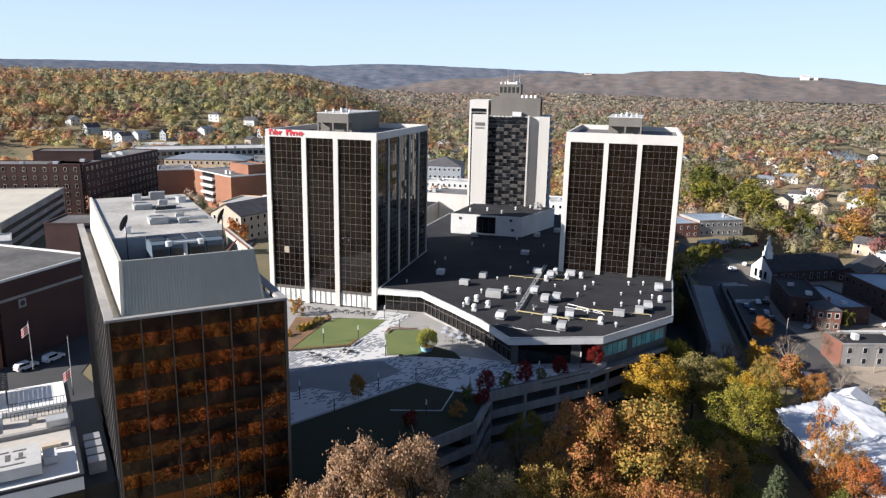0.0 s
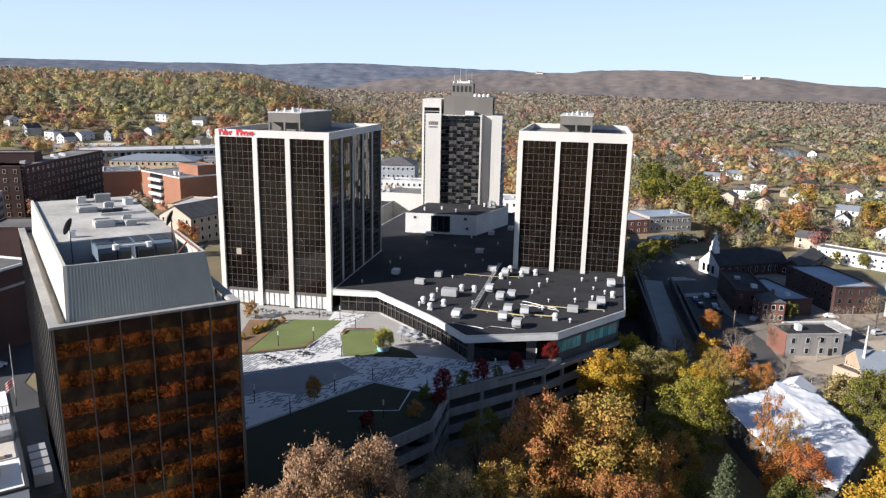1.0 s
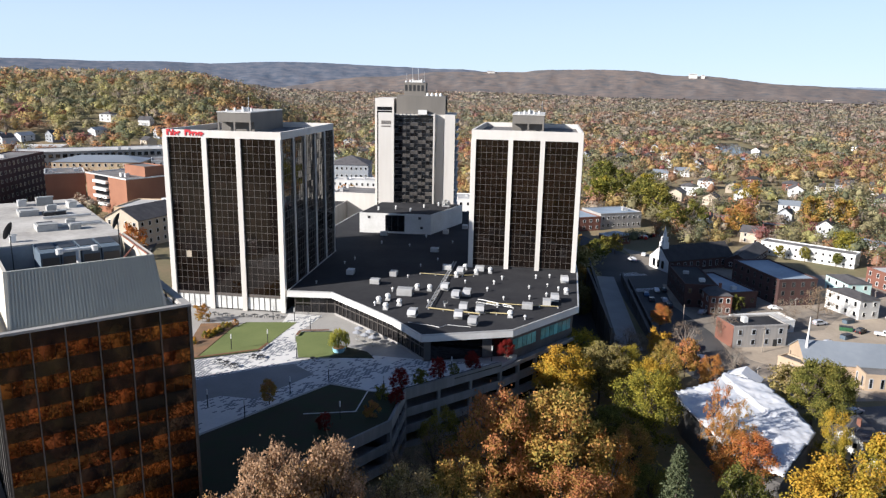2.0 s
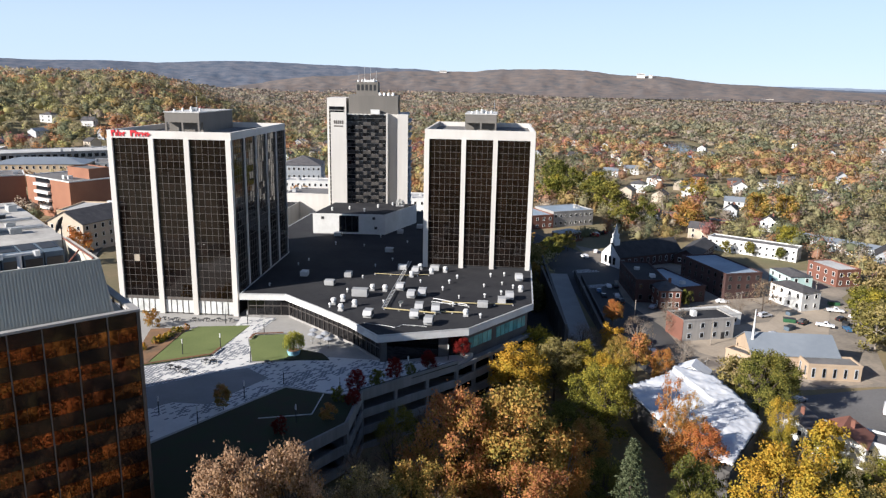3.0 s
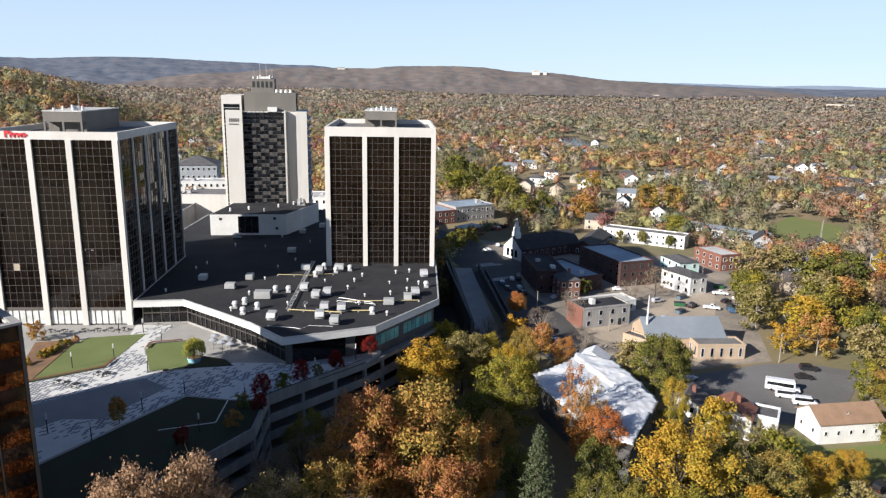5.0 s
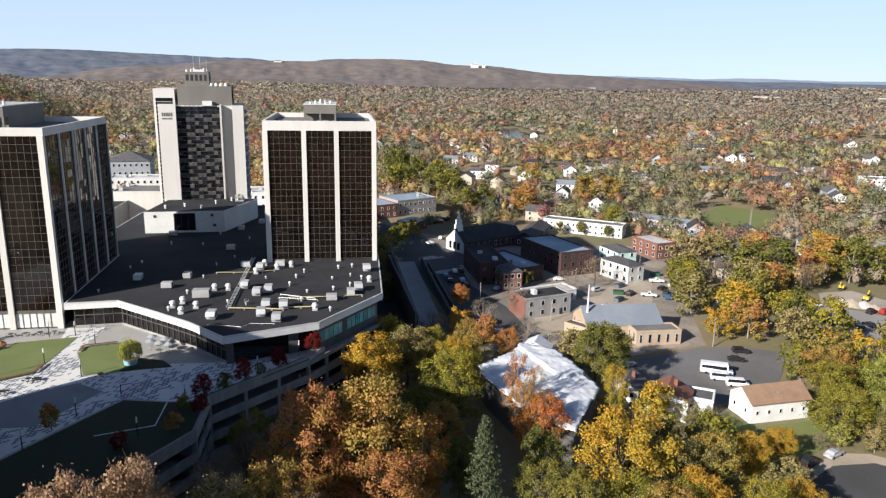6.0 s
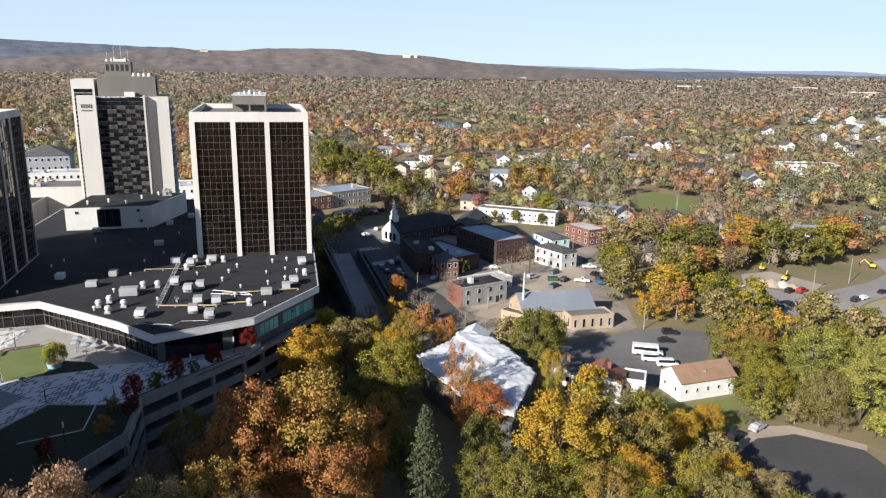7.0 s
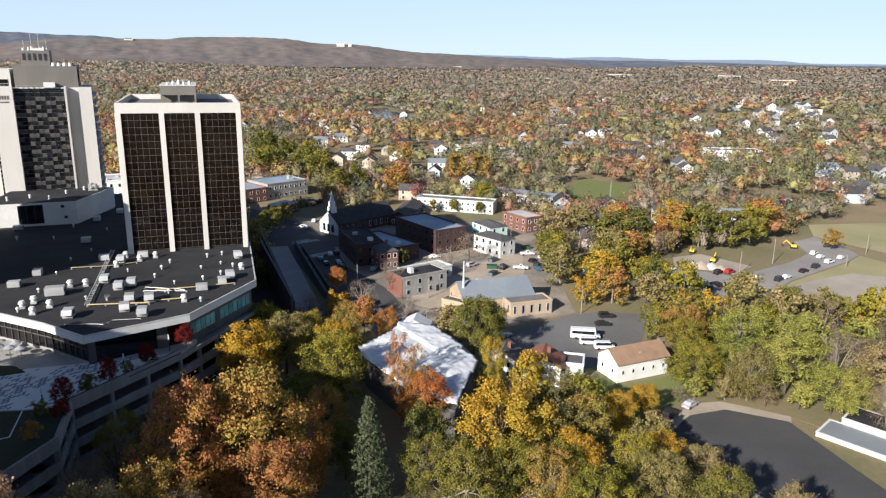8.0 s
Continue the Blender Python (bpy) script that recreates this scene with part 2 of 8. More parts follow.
L_DUSK = leaf_mat("dusky_gold_leaves", [(0.35, 0.22, 0.05), (0.43, 0.26, 0.055), (0.41, 0.25, 0.09), (0.38, 0.25, 0.155)], lift=0.7)
L_LIME = leaf_mat("pale_lime_leaves", [(0.16, 0.18, 0.045), (0.26, 0.275, 0.065), (0.36, 0.34, 0.085), (0.42, 0.365, 0.125)])
L_RED = leaf_mat("crimson_leaves", [(0.11, 0.016, 0.016), (0.17, 0.022, 0.02), (0.24, 0.032, 0.026)])
L_GREEN = leaf_mat("dull_green_leaves", [(0.085, 0.10, 0.03), (0.14, 0.15, 0.04), (0.21, 0.195, 0.05), (0.30, 0.25, 0.055)])
L_OLIVE = leaf_mat("olive_leaves", [(0.15, 0.14, 0.05), (0.23, 0.20, 0.07), (0.31, 0.26, 0.10), (0.38, 0.29, 0.15)])
L_CONIF = leaf_mat("blue_green_needles", [(0.075, 0.095, 0.05), (0.12, 0.14, 0.075), (0.17, 0.18, 0.11)])
L_GREY = leaf_mat("grey_brown_twigs", [(0.20, 0.16, 0.13), (0.26, 0.20, 0.15), (0.33, 0.24, 0.15)])
L_WILLOW = leaf_mat("willow_leaves", [(0.24, 0.26, 0.05), (0.36, 0.36, 0.07), (0.44, 0.40, 0.08)])
LEAVES = {"gold": L_GOLD, "yelgrn": L_YELGRN, "orange": L_ORANGE, "rust": L_RUST, "red": L_RED, "green": L_GREEN, "olive": L_OLIVE, "grey": L_GREY, "lime": L_LIME, "dusk": L_DUSK}


# ---- helpers of this scene ----
def bx(bm, x0, x1, y0, y1, z0, z1, m=None, mi=0):
    """A box into a bmesh."""
    vs = [bm.verts.new(p) for p in ((x0, y0, z0), (x1, y0, z0), (x1, y1, z0), (x0, y1, z0), (x0, y0, z1), (x1, y0, z1), (x1, y1, z1), (x0, y1, z1))]
    if m is not None:
        for v in vs:
            v.co = m @ v.co
    for f in ((3, 2, 1, 0), (4, 5, 6, 7), (0, 1, 5, 4), (1, 2, 6, 5), (2, 3, 7, 6), (3, 0, 4, 7)):
        bm.faces.new([vs[i] for i in f]).material_index = mi
    return vs


def box(x0, x1, y0, y1, z0, z1):
    bm = bmesh.new()
    bx(bm, x0, x1, y0, y1, z0, z1)
    return bm


def cyl(bm, x, y, z0, z1, r0, r1=None, n=10, mi=0):
    """An upright tapered cylinder into a bmesh."""
    r1 = r0 if r1 is None else r1
    a = [bm.verts.new((x + r0 * math.cos(i * 2 * math.pi / n), y + r0 * math.sin(i * 2 * math.pi / n), z0)) for i in range(n)]
    b = [bm.verts.new((x + r1 * math.cos(i * 2 * math.pi / n), y + r1 * math.sin(i * 2 * math.pi / n), z1)) for i in range(n)]
    for i in range(n):
        bm.faces.new((a[i], a[(i + 1) % n], b[(i + 1) % n], b[i])).material_index = mi
    bm.faces.new(a[::-1]).material_index = mi
    bm.faces.new(b).material_index = mi


def rod(bm, p, q, r, n=6):
    """A round bar from p to q."""
    p, q = Vector(p), Vector(q)
    t = (q - p).to_track_quat("Z", "Y").to_matrix()
    ring = [t @ Vector((r * math.cos(i * 2 * math.pi / n), r * math.sin(i * 2 * math.pi / n), 0)) for i in range(n)]
    a, b = [bm.verts.new(p + v) for v in ring], [bm.verts.new(q + v) for v in ring]
    for i in range(n):
        bm.faces.new((a[i], a[(i + 1) % n], b[(i + 1) % n], b[i]))
    bm.faces.new(a[::-1])
    bm.faces.new(b)


def poly(bm, pts, z0, z1, mi=0):
    """A prism over the outline pts (anticlockwise)."""
    a, b = [bm.verts.new((x, y, z0)) for x, y in pts], [bm.verts.new((x, y, z1)) for x, y in pts]
    n = len(pts)
    for i in range(n):
        bm.faces.new((a[i], a[(i + 1) % n], b[(i + 1) % n], b[i])).material_index = mi
    bm.faces.new(a[::-1]).material_index = mi
    bm.faces.new(b).material_index = mi


def mesh_of(name, bm, *materials):
    me = bpy.data.meshes.new(name)
    bm.normal_update()
    bm.to_mesh(me)
    bm.free()
    for m in materials:
        me.materials.append(m)
    return me


def part(name, bm, material, parent, label="", m=None):
    """Links a bmesh (or a shared mesh) as one mesh object under a thing."""
    me = bm if isinstance(bm, bpy.types.Mesh) else mesh_of(name, bm, *(material if isinstance(material, (list, tuple)) else (material,)))
    ob = new(name, me)
    ob.parent = parent
    if m is not None:
        ob.matrix_basis = m
    return tagged(ob, label)


def thing(name, m, label, category, group="", kind=""):
    """An empty at the base of a thing."""
    ob = new(name)
    ob.matrix_basis = m
    return tagged(ob, label, category, group, kind)


def single(name, bm, material, label, category, group="", kind="", m=None):
    """A thing of one mesh."""
    return tagged(part(name, bm, material, None, "", m), label, category, group, kind)


def dish_bm(r):
    bm = bmesh.new()
    rings = []
    for k in range(5):
        rr = r * k / 4
        rings.append([bm.verts.new((rr * math.cos(a * math.pi / 8), -0.28 * r * (1 - (k / 4) ** 2), rr * math.sin(a * math.pi / 8))) for a in range(16)] if k else [bm.verts.new((0, -0.28 * r * 0 + 0.28 * r, 0))])
    for k in range(1, 5):
        for v in rings[k]:
            v.co.y = 0.28 * r * (1 - (k / 4) ** 2)
    for a in range(16):
        bm.faces.new((rings[0][0], rings[1][a], rings[1][(a + 1) % 16]))
        for k in range(1, 4):
            bm.faces.new((rings[k][a], rings[k + 1][a], rings[k + 1][(a + 1) % 16], rings[k][(a + 1) % 16]))
    geo = bmesh.ops.solidify(bm, geom=bm.faces[:], thickness=0.05)
    return bm


KEEP = {}   # ground on which no tree or house is scattered, by 25 m cells: (cx, cy, half length, half width, cos, sin)


def keep(cx, cy, hl, hw, deg=0.0):
    r = math.hypot(hl, hw) + 10
    for i in range(int((cx - r) // 25), int((cx + r) // 25) + 1):
        for j in range(int((cy - r) // 25), int((cy + r) // 25) + 1):
            KEEP.setdefault((i, j), []).append((cx, cy, hl, hw, math.cos(radians(deg)), math.sin(radians(deg))))


def free(x, y, r=0.0):
    for cx, cy, hl, hw, c, s in KEEP.get((int(x // 25), int(y // 25)), ()):
        dx, dy = x - cx, y - cy
        if abs(dx * c + dy * s) < hl + r and abs(dy * c - dx * s) < hw + r:
            return False
    return True


def smooth(a, b, v):
    t = min(1.0, max(0.0, (v - a) / (b - a)))
    return t * t * (3 - 2 * t)


def land(x, y):
    """Height of the ground."""
    d, az = math.hypot(x, y), math.degrees(math.atan2(x, y))
    z = -1.2 - 13.8 * smooth(-70, 45, x + 0.12 * max(0, y - 150))
    z += 7.5 * (1 - smooth(70, 125, d)) * smooth(-40, 10, x)   # wooded bank
    z += 0.011 * max(0, d - 520)
    hill = (1 - smooth(-13, -1, az)) * smooth(560, 980, d) * (1 - smooth(1150, 2000, d))   # wooded hill
    z += 50 * hill + 9 * math.exp(-((az - 12) / 12) ** 2) * smooth(700, 1100, d) + 14 * smooth(40, 56, az) * smooth(560, 1000, d)
    pond = 1 - smooth(40, 85, abs((x - 405) * 0.894 - (y - 700) * 0.447) + max(0, 690 - y) + max(0, y - 915))
    z = z * (1 - pond) - 12.5 * pond
    if d > 520 and pond <= 0:
        z += 7 * smooth(520, 900, d) * noise.noise((x * 0.0022, y * 0.0022, 0.3)) + 9 * smooth(1200, 1900, d) * noise.noise((x * 0.0012, y * 0.0012, 4.3))
    return z


# ---- ground, far ridge ----
def ground_sheet():
    k = 110
    axis = [math.sinh(i / k * 6.2) / math.sinh(6.2) * 4700 for i in range(-k, k + 1)]
    axis = sorted(set(axis) | {float(v) for v in range(-160, 330, 14)})
    n = len(axis)
    verts = [(x, y, land(x, y)) for y in axis for x in axis]
    faces = [(j * n + i, j * n + i + 1, (j + 1) * n + i + 1, (j + 1) * n + i) for j in range(n - 1) for i in range(n - 1)]
    me = bpy.data.meshes.new("ground")
    me.from_pydata(verts, [], faces)
    me.materials.append(GROUND)
    tagged(new("ground", me), "leaf-strewn earth and rough autumn grass between the trees", "ground", kind="structure")


def ground_material():
    m = mat("rough_ground", (0.25, 0.185, 0.105), (0.14, 0.135, 0.065), 0.03, 0.95, bump=0.3, fine=25)
    return m


GROUND = ground_material()
ground_sheet()


def ridge(name, dist, heights, material, label, seed):
    """A far wooded ridge: heights are (degrees clockwise from +y, metres)."""
    bm = bmesh.new()
    rings = 16
    rows = []
    for i in range(0, 602):
        az = -75 + i * 0.3
        h = heights[-1][1]
        for (a0, h0), (a1, h1) in zip(heights, heights[1:]):
            if a0 <= az <= a1:
                h = h0 + (h1 - h0) * smooth(a0, a1, az)
        if az < heights[0][0]:
            h = heights[0][1]
        h += 5 * noise.noise((az * 0.25, seed, 0)) + 2.2 * noise.noise((az * 1.3, seed, 2)) + 1.4 * noise.noise((az * 5, seed, 1)) + 0.9 * noise.noise((az * 13, seed, 6))
        col = []
        for k in range(rings + 1):
            f = k / rings
            r = dist - 900 * (1 - f)
            zz = 20 + (h - 20) * f ** 1.4 + ((8 * noise.noise((az * 0.5, f * 3, seed)) + 6 * noise.noise((az * 1.6, f * 8, seed)) + 5 * noise.noise((az * 5, f * 16, seed))) * math.sin(f * math.pi) if 0 < k < rings else 0)
            col.append(bm.verts.new((r * math.sin(radians(az)), r * math.cos(radians(az)), zz)))
        rows.append(col)
    for a, b in zip(rows, rows[1:]):
        for k in range(rings):
            bm.faces.new((a[k], a[k + 1], b[k + 1], b[k]))
    for f in bm.faces:
        f.smooth = True
    single(name, bm, material, label, "ridge", kind="structure")


# distance haze is mixed into the ridge colours, bluest on the farthest hills
RIDGE = mat("haze_tinted_woods", (0.085, 0.11, 0.15), (0.175, 0.18, 0.205), 0.018, 1.0, bump=0.9, fine=5, spec=0.0)
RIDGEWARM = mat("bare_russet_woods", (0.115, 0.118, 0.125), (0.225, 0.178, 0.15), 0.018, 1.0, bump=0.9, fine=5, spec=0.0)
RIDGE2 = mat("haze_tinted_hills", (0.26, 0.31, 0.38), (0.24, 0.29, 0.36), 0.004, 1.0, fine=6, spec=0.0)
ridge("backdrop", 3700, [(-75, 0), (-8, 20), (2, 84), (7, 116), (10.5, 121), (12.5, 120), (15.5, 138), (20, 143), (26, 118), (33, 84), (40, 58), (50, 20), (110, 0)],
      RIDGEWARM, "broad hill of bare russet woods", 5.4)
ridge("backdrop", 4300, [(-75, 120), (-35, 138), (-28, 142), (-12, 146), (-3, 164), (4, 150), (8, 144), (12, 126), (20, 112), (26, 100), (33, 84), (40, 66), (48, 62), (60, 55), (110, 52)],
      RIDGE, "long wooded ridge with autumn haze in its colour", 3.1)
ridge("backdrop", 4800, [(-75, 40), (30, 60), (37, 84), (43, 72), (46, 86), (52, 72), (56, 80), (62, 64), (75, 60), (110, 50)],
      RIDGE2, "farthest hills on the horizon, pale blue with painted haze", 8.7)


# ---- the two office towers ----
def face_frame(w, d, side):
    """Local frame of a facade: x along it, -y outward, z up."""
    return {"front": Matrix.Identity(4), "right": pose(w, 0, 0, 0, 0, 90), "back": pose(w, d, 0, 0, 0, 180), "left": pose(0, d, 0, 0, 0, -90)}[side]


COL_W, ROW_H, PIER = 1.55, 1.86, 1.325


def pane_mesh(name, w, h, material, t=0.05):
    return mesh_of(name, box(-w / 2, w / 2, 0, t, -h / 2, h / 2), material)


PANE_TOWER = pane_mesh("pane", COL_W - 0.05, ROW_H - 0.05, GLASSBRN)


def tower(name, m, label, w, d, z_lo, z_win, rows, top, pent, lobby):
    t = thing(name, m, label, "office tower", "pair of office towers")
    z_top = z_win + rows * ROW_H
    part("core", box(0.5, w - 0.5, 0.5, d - 0.5, z_lo, top - 1.6), DARKMET, t)
    # parapet ring and roof deck
    bm = bmesh.new()
    for a in ((0, w, 0, 0.6), (0, w, d - 0.6, d), (0, 0.6, 0.6, d - 0.6), (w - 0.6, w, 0.6, d - 0.6)):
        bx(bm, a[0], a[1], a[2], a[3], z_top, top)
    part("parapet", bm, CREAM, t, "cream precast top band")
    part("roof", box(0.6, w - 0.6, 0.6, d - 0.6, top - 1.6, top - 1.5), ROOFGRY, t, "grey gravel roof")
    rnd = random.Random(len(name) * 7 + int(w * 10) + rows)
    for side, span, bays in (("front", w, (6, 5, 6)), ("right", d, (5, 5, 5, 5, 5)), ("left", d, (5, 5, 5, 5, 5)), ("back", w, (6, 5, 6))):
        f = face_frame(w, d, side)
        front = side == "front"
        pw = PIER if front or side == "back" else 0.55
        cw = (span - pw * (len(bays) + 1)) / sum(bays)
        mb, joined, count = bmesh.new(), bmesh.new(), 0
        x = 0.0
        for b, cols in enumerate(bays + (0,)):
            pz = z_lo if front else z_win - 0.6
            proud = -0.35 if front or side == "back" else -0.18
            bm = bmesh.new()
            x0, x1 = x, x + pw
            if not front and side != "back":
                x0, x1 = max(x0, 0.36) if b == 0 else x0, min(x1, span - 0.36) if cols == 0 else x1
            bx(bm, x0, x1, proud, 0.55, pz, z_top)
            part("pier", bm, CREAM, t, m=f)
            if not cols:
                break
            x0 = x + pw
            for c in range(cols + 1):
                xx = x0 + c * cw
                bx(mb, xx - 0.035, xx + 0.035, 0.16, 0.3, z_win, z_top)
            for r in range(rows + 1):
                zz = z_win + r * ROW_H
                bx(mb, x0, x0 + cols * cw, 0.17, 0.28, zz - 0.04, zz + 0.04)
            for c in range(cols):
                for r in range(rows):
                    cx, cz = x0 + (c + 0.5) * cw, z_win + (r + 0.5) * ROW_H
                    tilt = pose(cx, 0.24, cz, rnd.gauss(0, 0.25), 0, rnd.gauss(0, 0.25))
                    if front and count < 300:
                        part("pane", PANE_TOWER, None, t, m=f @ tilt @ Matrix.Diagonal((cw / COL_W, 1, 1, 1)))
                        count += 1
                    else:
                        bx(joined, -cw / 2 + 0.03, cw / 2 - 0.03, 0, 0.05, -ROW_H / 2 + 0.03, ROW_H / 2 - 0.03, tilt)
            x = x0 + cols * cw
        part("mullions", mb, MULLLT if front else MULL, t, m=f)
        if len(joined.verts):
            tagged(part("glazing", joined, GLASSBRN, t, m=f), kind="stuff")
    # odd pale blind behind one pane
    if lobby:
        part("blind", box(PIER + 2 * COL_W, PIER + 3 * COL_W - 0.1, 0.2, 0.23, z_win + 5 * ROW_H, z_win + 6 * ROW_H - 0.1), TAN, t, "drawn tan blind")
        bm, g = bmesh.new(), bmesh.new()
        x = 0.0
        for cols in (6, 5, 6):
            x0 = x + PIER
            bx(g, x0, x0 + cols * COL_W, 0.2, 0.3, z_lo + 0.3, z_win - 0.7)
            for c in range(cols + 1):
                bx(bm, x0 + c * COL_W - 0.06, x0 + c * COL_W + 0.06, 0.08, 0.2, z_lo, z_win - 0.7)
            bx(bm, x0, x0 + cols * COL_W, 0.05, 0.5, z_win - 0.75, z_win - 0.05)
            x = x0 + cols * COL_W
        part("lobby_glazing", g, GLASSLIT, t, "pale lobby glazing at ground level")
        part("lobby_frame", bm, MULL, t)
    # penthouse
    px0, px1, py0, py1, pz = pent
    r0 = top - 1.5
    body = bmesh.new()
    bx(body, px0, px1, py0, py1, r0 + 2.6, pz)
    bx(body, px0 + 0.05, px1, py0 + 2.5, py1, r0, r0 + 2.6)
    for xx in (px0, px0 + (px1 - px0) * 0.48, px1 - 0.5):
        bx(body, xx, xx + 0.5, py0, py0 + 0.5, r0, r0 + 2.6)
    ph = part("penthouse", body, PENT, t, "olive grey plant room")
    part("roof_edge", box(px0 - 0.15, px1 + 0.15, py0 - 0.15, py1 + 0.15, pz, pz + 0.25), ROOFWHT, ph)
    for i in range(5):
        bm = bmesh.new()
        cyl(bm, px0 + 2 + i * 1.5, py0 + 2 + (i * 7) % 5, pz + 0.25, pz + 0.9 + (i % 3) * 0.3, 0.4, 0.3)
        part("roof_vent", bm, WHITE, ph)
    part("roof_unit", box(px0 + 4.5, px0 + 6.3, py0 + 6.5, py0 + 8, pz + 0.25, pz + 1.2), WHITE, ph)
    bm = bmesh.new()
    rod(bm, (px1 - 0.8, py0 + 1, pz), (px1 - 0.8, py0 + 1, pz + 4.5), 0.06)
    part("antenna", bm, STEEL, ph)
    return t


TH = -15.5
M_LT, M_RT = pose(-48.2, 191.8, 0, 0, 0, TH), pose(34.2, 203.9, 0, 0, 0, TH)
lt = tower("office_tower", M_LT, "dark bronze glass office tower with cream piers and red sign", 31.65, 45, 0, 4.5, 22, 47.3, (6.3, 16, 18.5, 43, 51), True)
rt = tower("office_tower", M_RT, "dark bronze glass office tower rising from the podium roof", 31.65, 45, 6.6, 7.4, 20, 47.3, (10.6, 20.3, 18, 40, 51), False)
# red sign on the top band: plain bars of letter size
rnd = random.Random(5)
xx = 1.2
for i, wd in enumerate((0.9, 0.35, 0.35, 0.75, 0.6, 0, 1.0, 0.7, 0.75, 0.65, 0.4, 0.75)):
    if not wd:
        xx += 1.2
        continue
    hh = 1.5 if i in (0, 2, 6, 7) else 1.05
    bm = bmesh.new()
    bx(bm, xx, xx + wd * 0.4, -0.2, 0, 45.85, 45.85 + hh)
    bx(bm, xx + wd * 0.4, xx + wd, -0.2, 0, 45.85 + hh * (0.35 if i % 2 else 0.6), 45.85 + hh * (0.75 if i % 2 else 1.0))
    part("sign_letter", bm, REDSIGN, lt, "red sign letter bar")
    xx += wd + 0.16
keep(-10, 205, 75, 75, TH)
keep(20, 150, 60, 55, 0)


# ---- hotel tower ----
def hotel():
    m = pose(10.2, 279.0, 0, 0, 0, -10.0)
    t = thing("hotel_tower", m, "cream hotel tower with chequered dark windows", "hotel tower")
    top = 48.7
    part("wing", box(-2.0, 5.4, 5.0, 26, 0, 54.0), CREAM, t, "set-back cream stair wing")
    bm = bmesh.new()
    for r in range(30):
        bx(bm, -1.2, 4.6, 4.86, 5.0, 6 + r * 1.5, 6 + r * 1.5 + 1.25)
    part("wing_glazing", bm, GLASSBLK, t)
    part("core", box(0.1, 29.5, 2.0, 27, 0, top - 0.5), CREAM, t)
    part("left_panel", box(0, 6.0, 0, 2.0, 0, top), CREAM, t, "blank cream end panel")
    part("fin", box(21.3, 21.9, -1.6, 2.0, 0, top), CREAM, t)
    part("right_panel", box(25.6, 29.6, -0.6, 2.0, 0, top - 0.3), CREAM, t, "blank cream end panel")
    cw, rh = 15.3 / 10, 1.36
    dark, grey = pane_mesh("pane", cw - 0.06, rh - 0.06, GLASSBLK), pane_mesh("panel", cw - 0.06, rh - 0.06, PANELGRY)
    for r in range(26):
        for c in range(10):
            zz = top - 0.8 - (r + 0.5) * rh
            pale = r > 1 and ((c // 2 + r) % 2 == 0) and c % 2 == (r // 2) % 2 or (r > 1 and (c + 2 * (r % 2)) % 4 < 1)
            part("panel" if pale else "pane", grey if pale else dark, None, t, m=pose(6.0 + (c + 0.5) * cw, 1.9 if pale else 1.94, zz))
    bm = bmesh.new()
    for c in range(11):
        bx(bm, 6.0 + c * cw - 0.05, 6.0 + c * cw + 0.05, 1.84, 2.0, 12, top)
    part("mullions", bm, DARKMET, t)
    # balconied side
    f = face_frame(29.6, 27, "right")
    bm, g = bmesh.new(), bmesh.new()
    for r in range(14):
        zz = 8 + r * 2.9
        bx(bm, 1.5, 26, -0.9, 0, zz - 0.5, zz)
        bx(g, 2, 25.5, -0.12, 0, zz, zz + 2.2)
    part("balcony_bands", bm, CREAM, t, m=f)
    part("side_glazing", g, GLASSBLK, t, m=f)
    up = bmesh.new()
    bx(up, 6.6, 25.6, 3.5, 22, top - 0.5, 55.2)
    part("upper_storey", up, PENT, t, "olive brown plant storey")
    part("upper_glazing", box(26.0, 26.1, 5, 20, 50.2, 54), GLASSBLK, t)
    cap = part("lift_tower", box(9, 17.5, 8, 18, 55.2, 60.2), PENT, t)
    bm = bmesh.new()
    for i in range(5):
        bx(bm, 9.4 + i * 1.6, 10.3 + i * 1.6, 7.9, 8.02, 57.0, 59.2)
    part("opening", bm, DARKMET, cap)
    bm = bmesh.new()
    for i in range(7):
        cyl(bm, 9.8 + i * 1.15, 9 + (i * 5) % 7, 60.2, 60.9 + (i % 3) * 0.3, 0.45, 0.35, 8)
    bx(bm, 12, 16, 9, 12, 60.2, 61.0)
    part("antenna_gear", bm, WHITE, cap)
    bm = bmesh.new()
    for i in range(4):
        rod(bm, (10 + i * 2.2, 9 + i, 60.2), (10 + i * 2.2, 9 + i, 63.5 + (i * 3) % 4), 0.06)
    part("antenna", bm, STEEL, cap)
    for i in range(4):
        bm = bmesh.new()
        cyl(bm, 18.5 + i * 1.7, 6, 55.2, 56.3, 0.7, 0.45, 10)
        part("roof_vent", bm, WHITE, t)
    part("roof_unit", box(15.2, 18.6, 1.0, 3.0, top - 0.5, top + 1.2), WHITE, t)
    x = 1.2
    for wd in (0.55, 0.55, 0.6, 0.55, 0.55):
        part("sign_letter", box(x, x + wd, -0.08, 0, 44.4, 45.7), DARKSIGN, t, "dark sign letter bar")
        x += wd + 0.2
    part("sign_letter", box(1.2, 4.7, -0.06, 0, 43.3, 43.8), DARKSIGN, t, "small dark sign bar")
    return t


hotel()
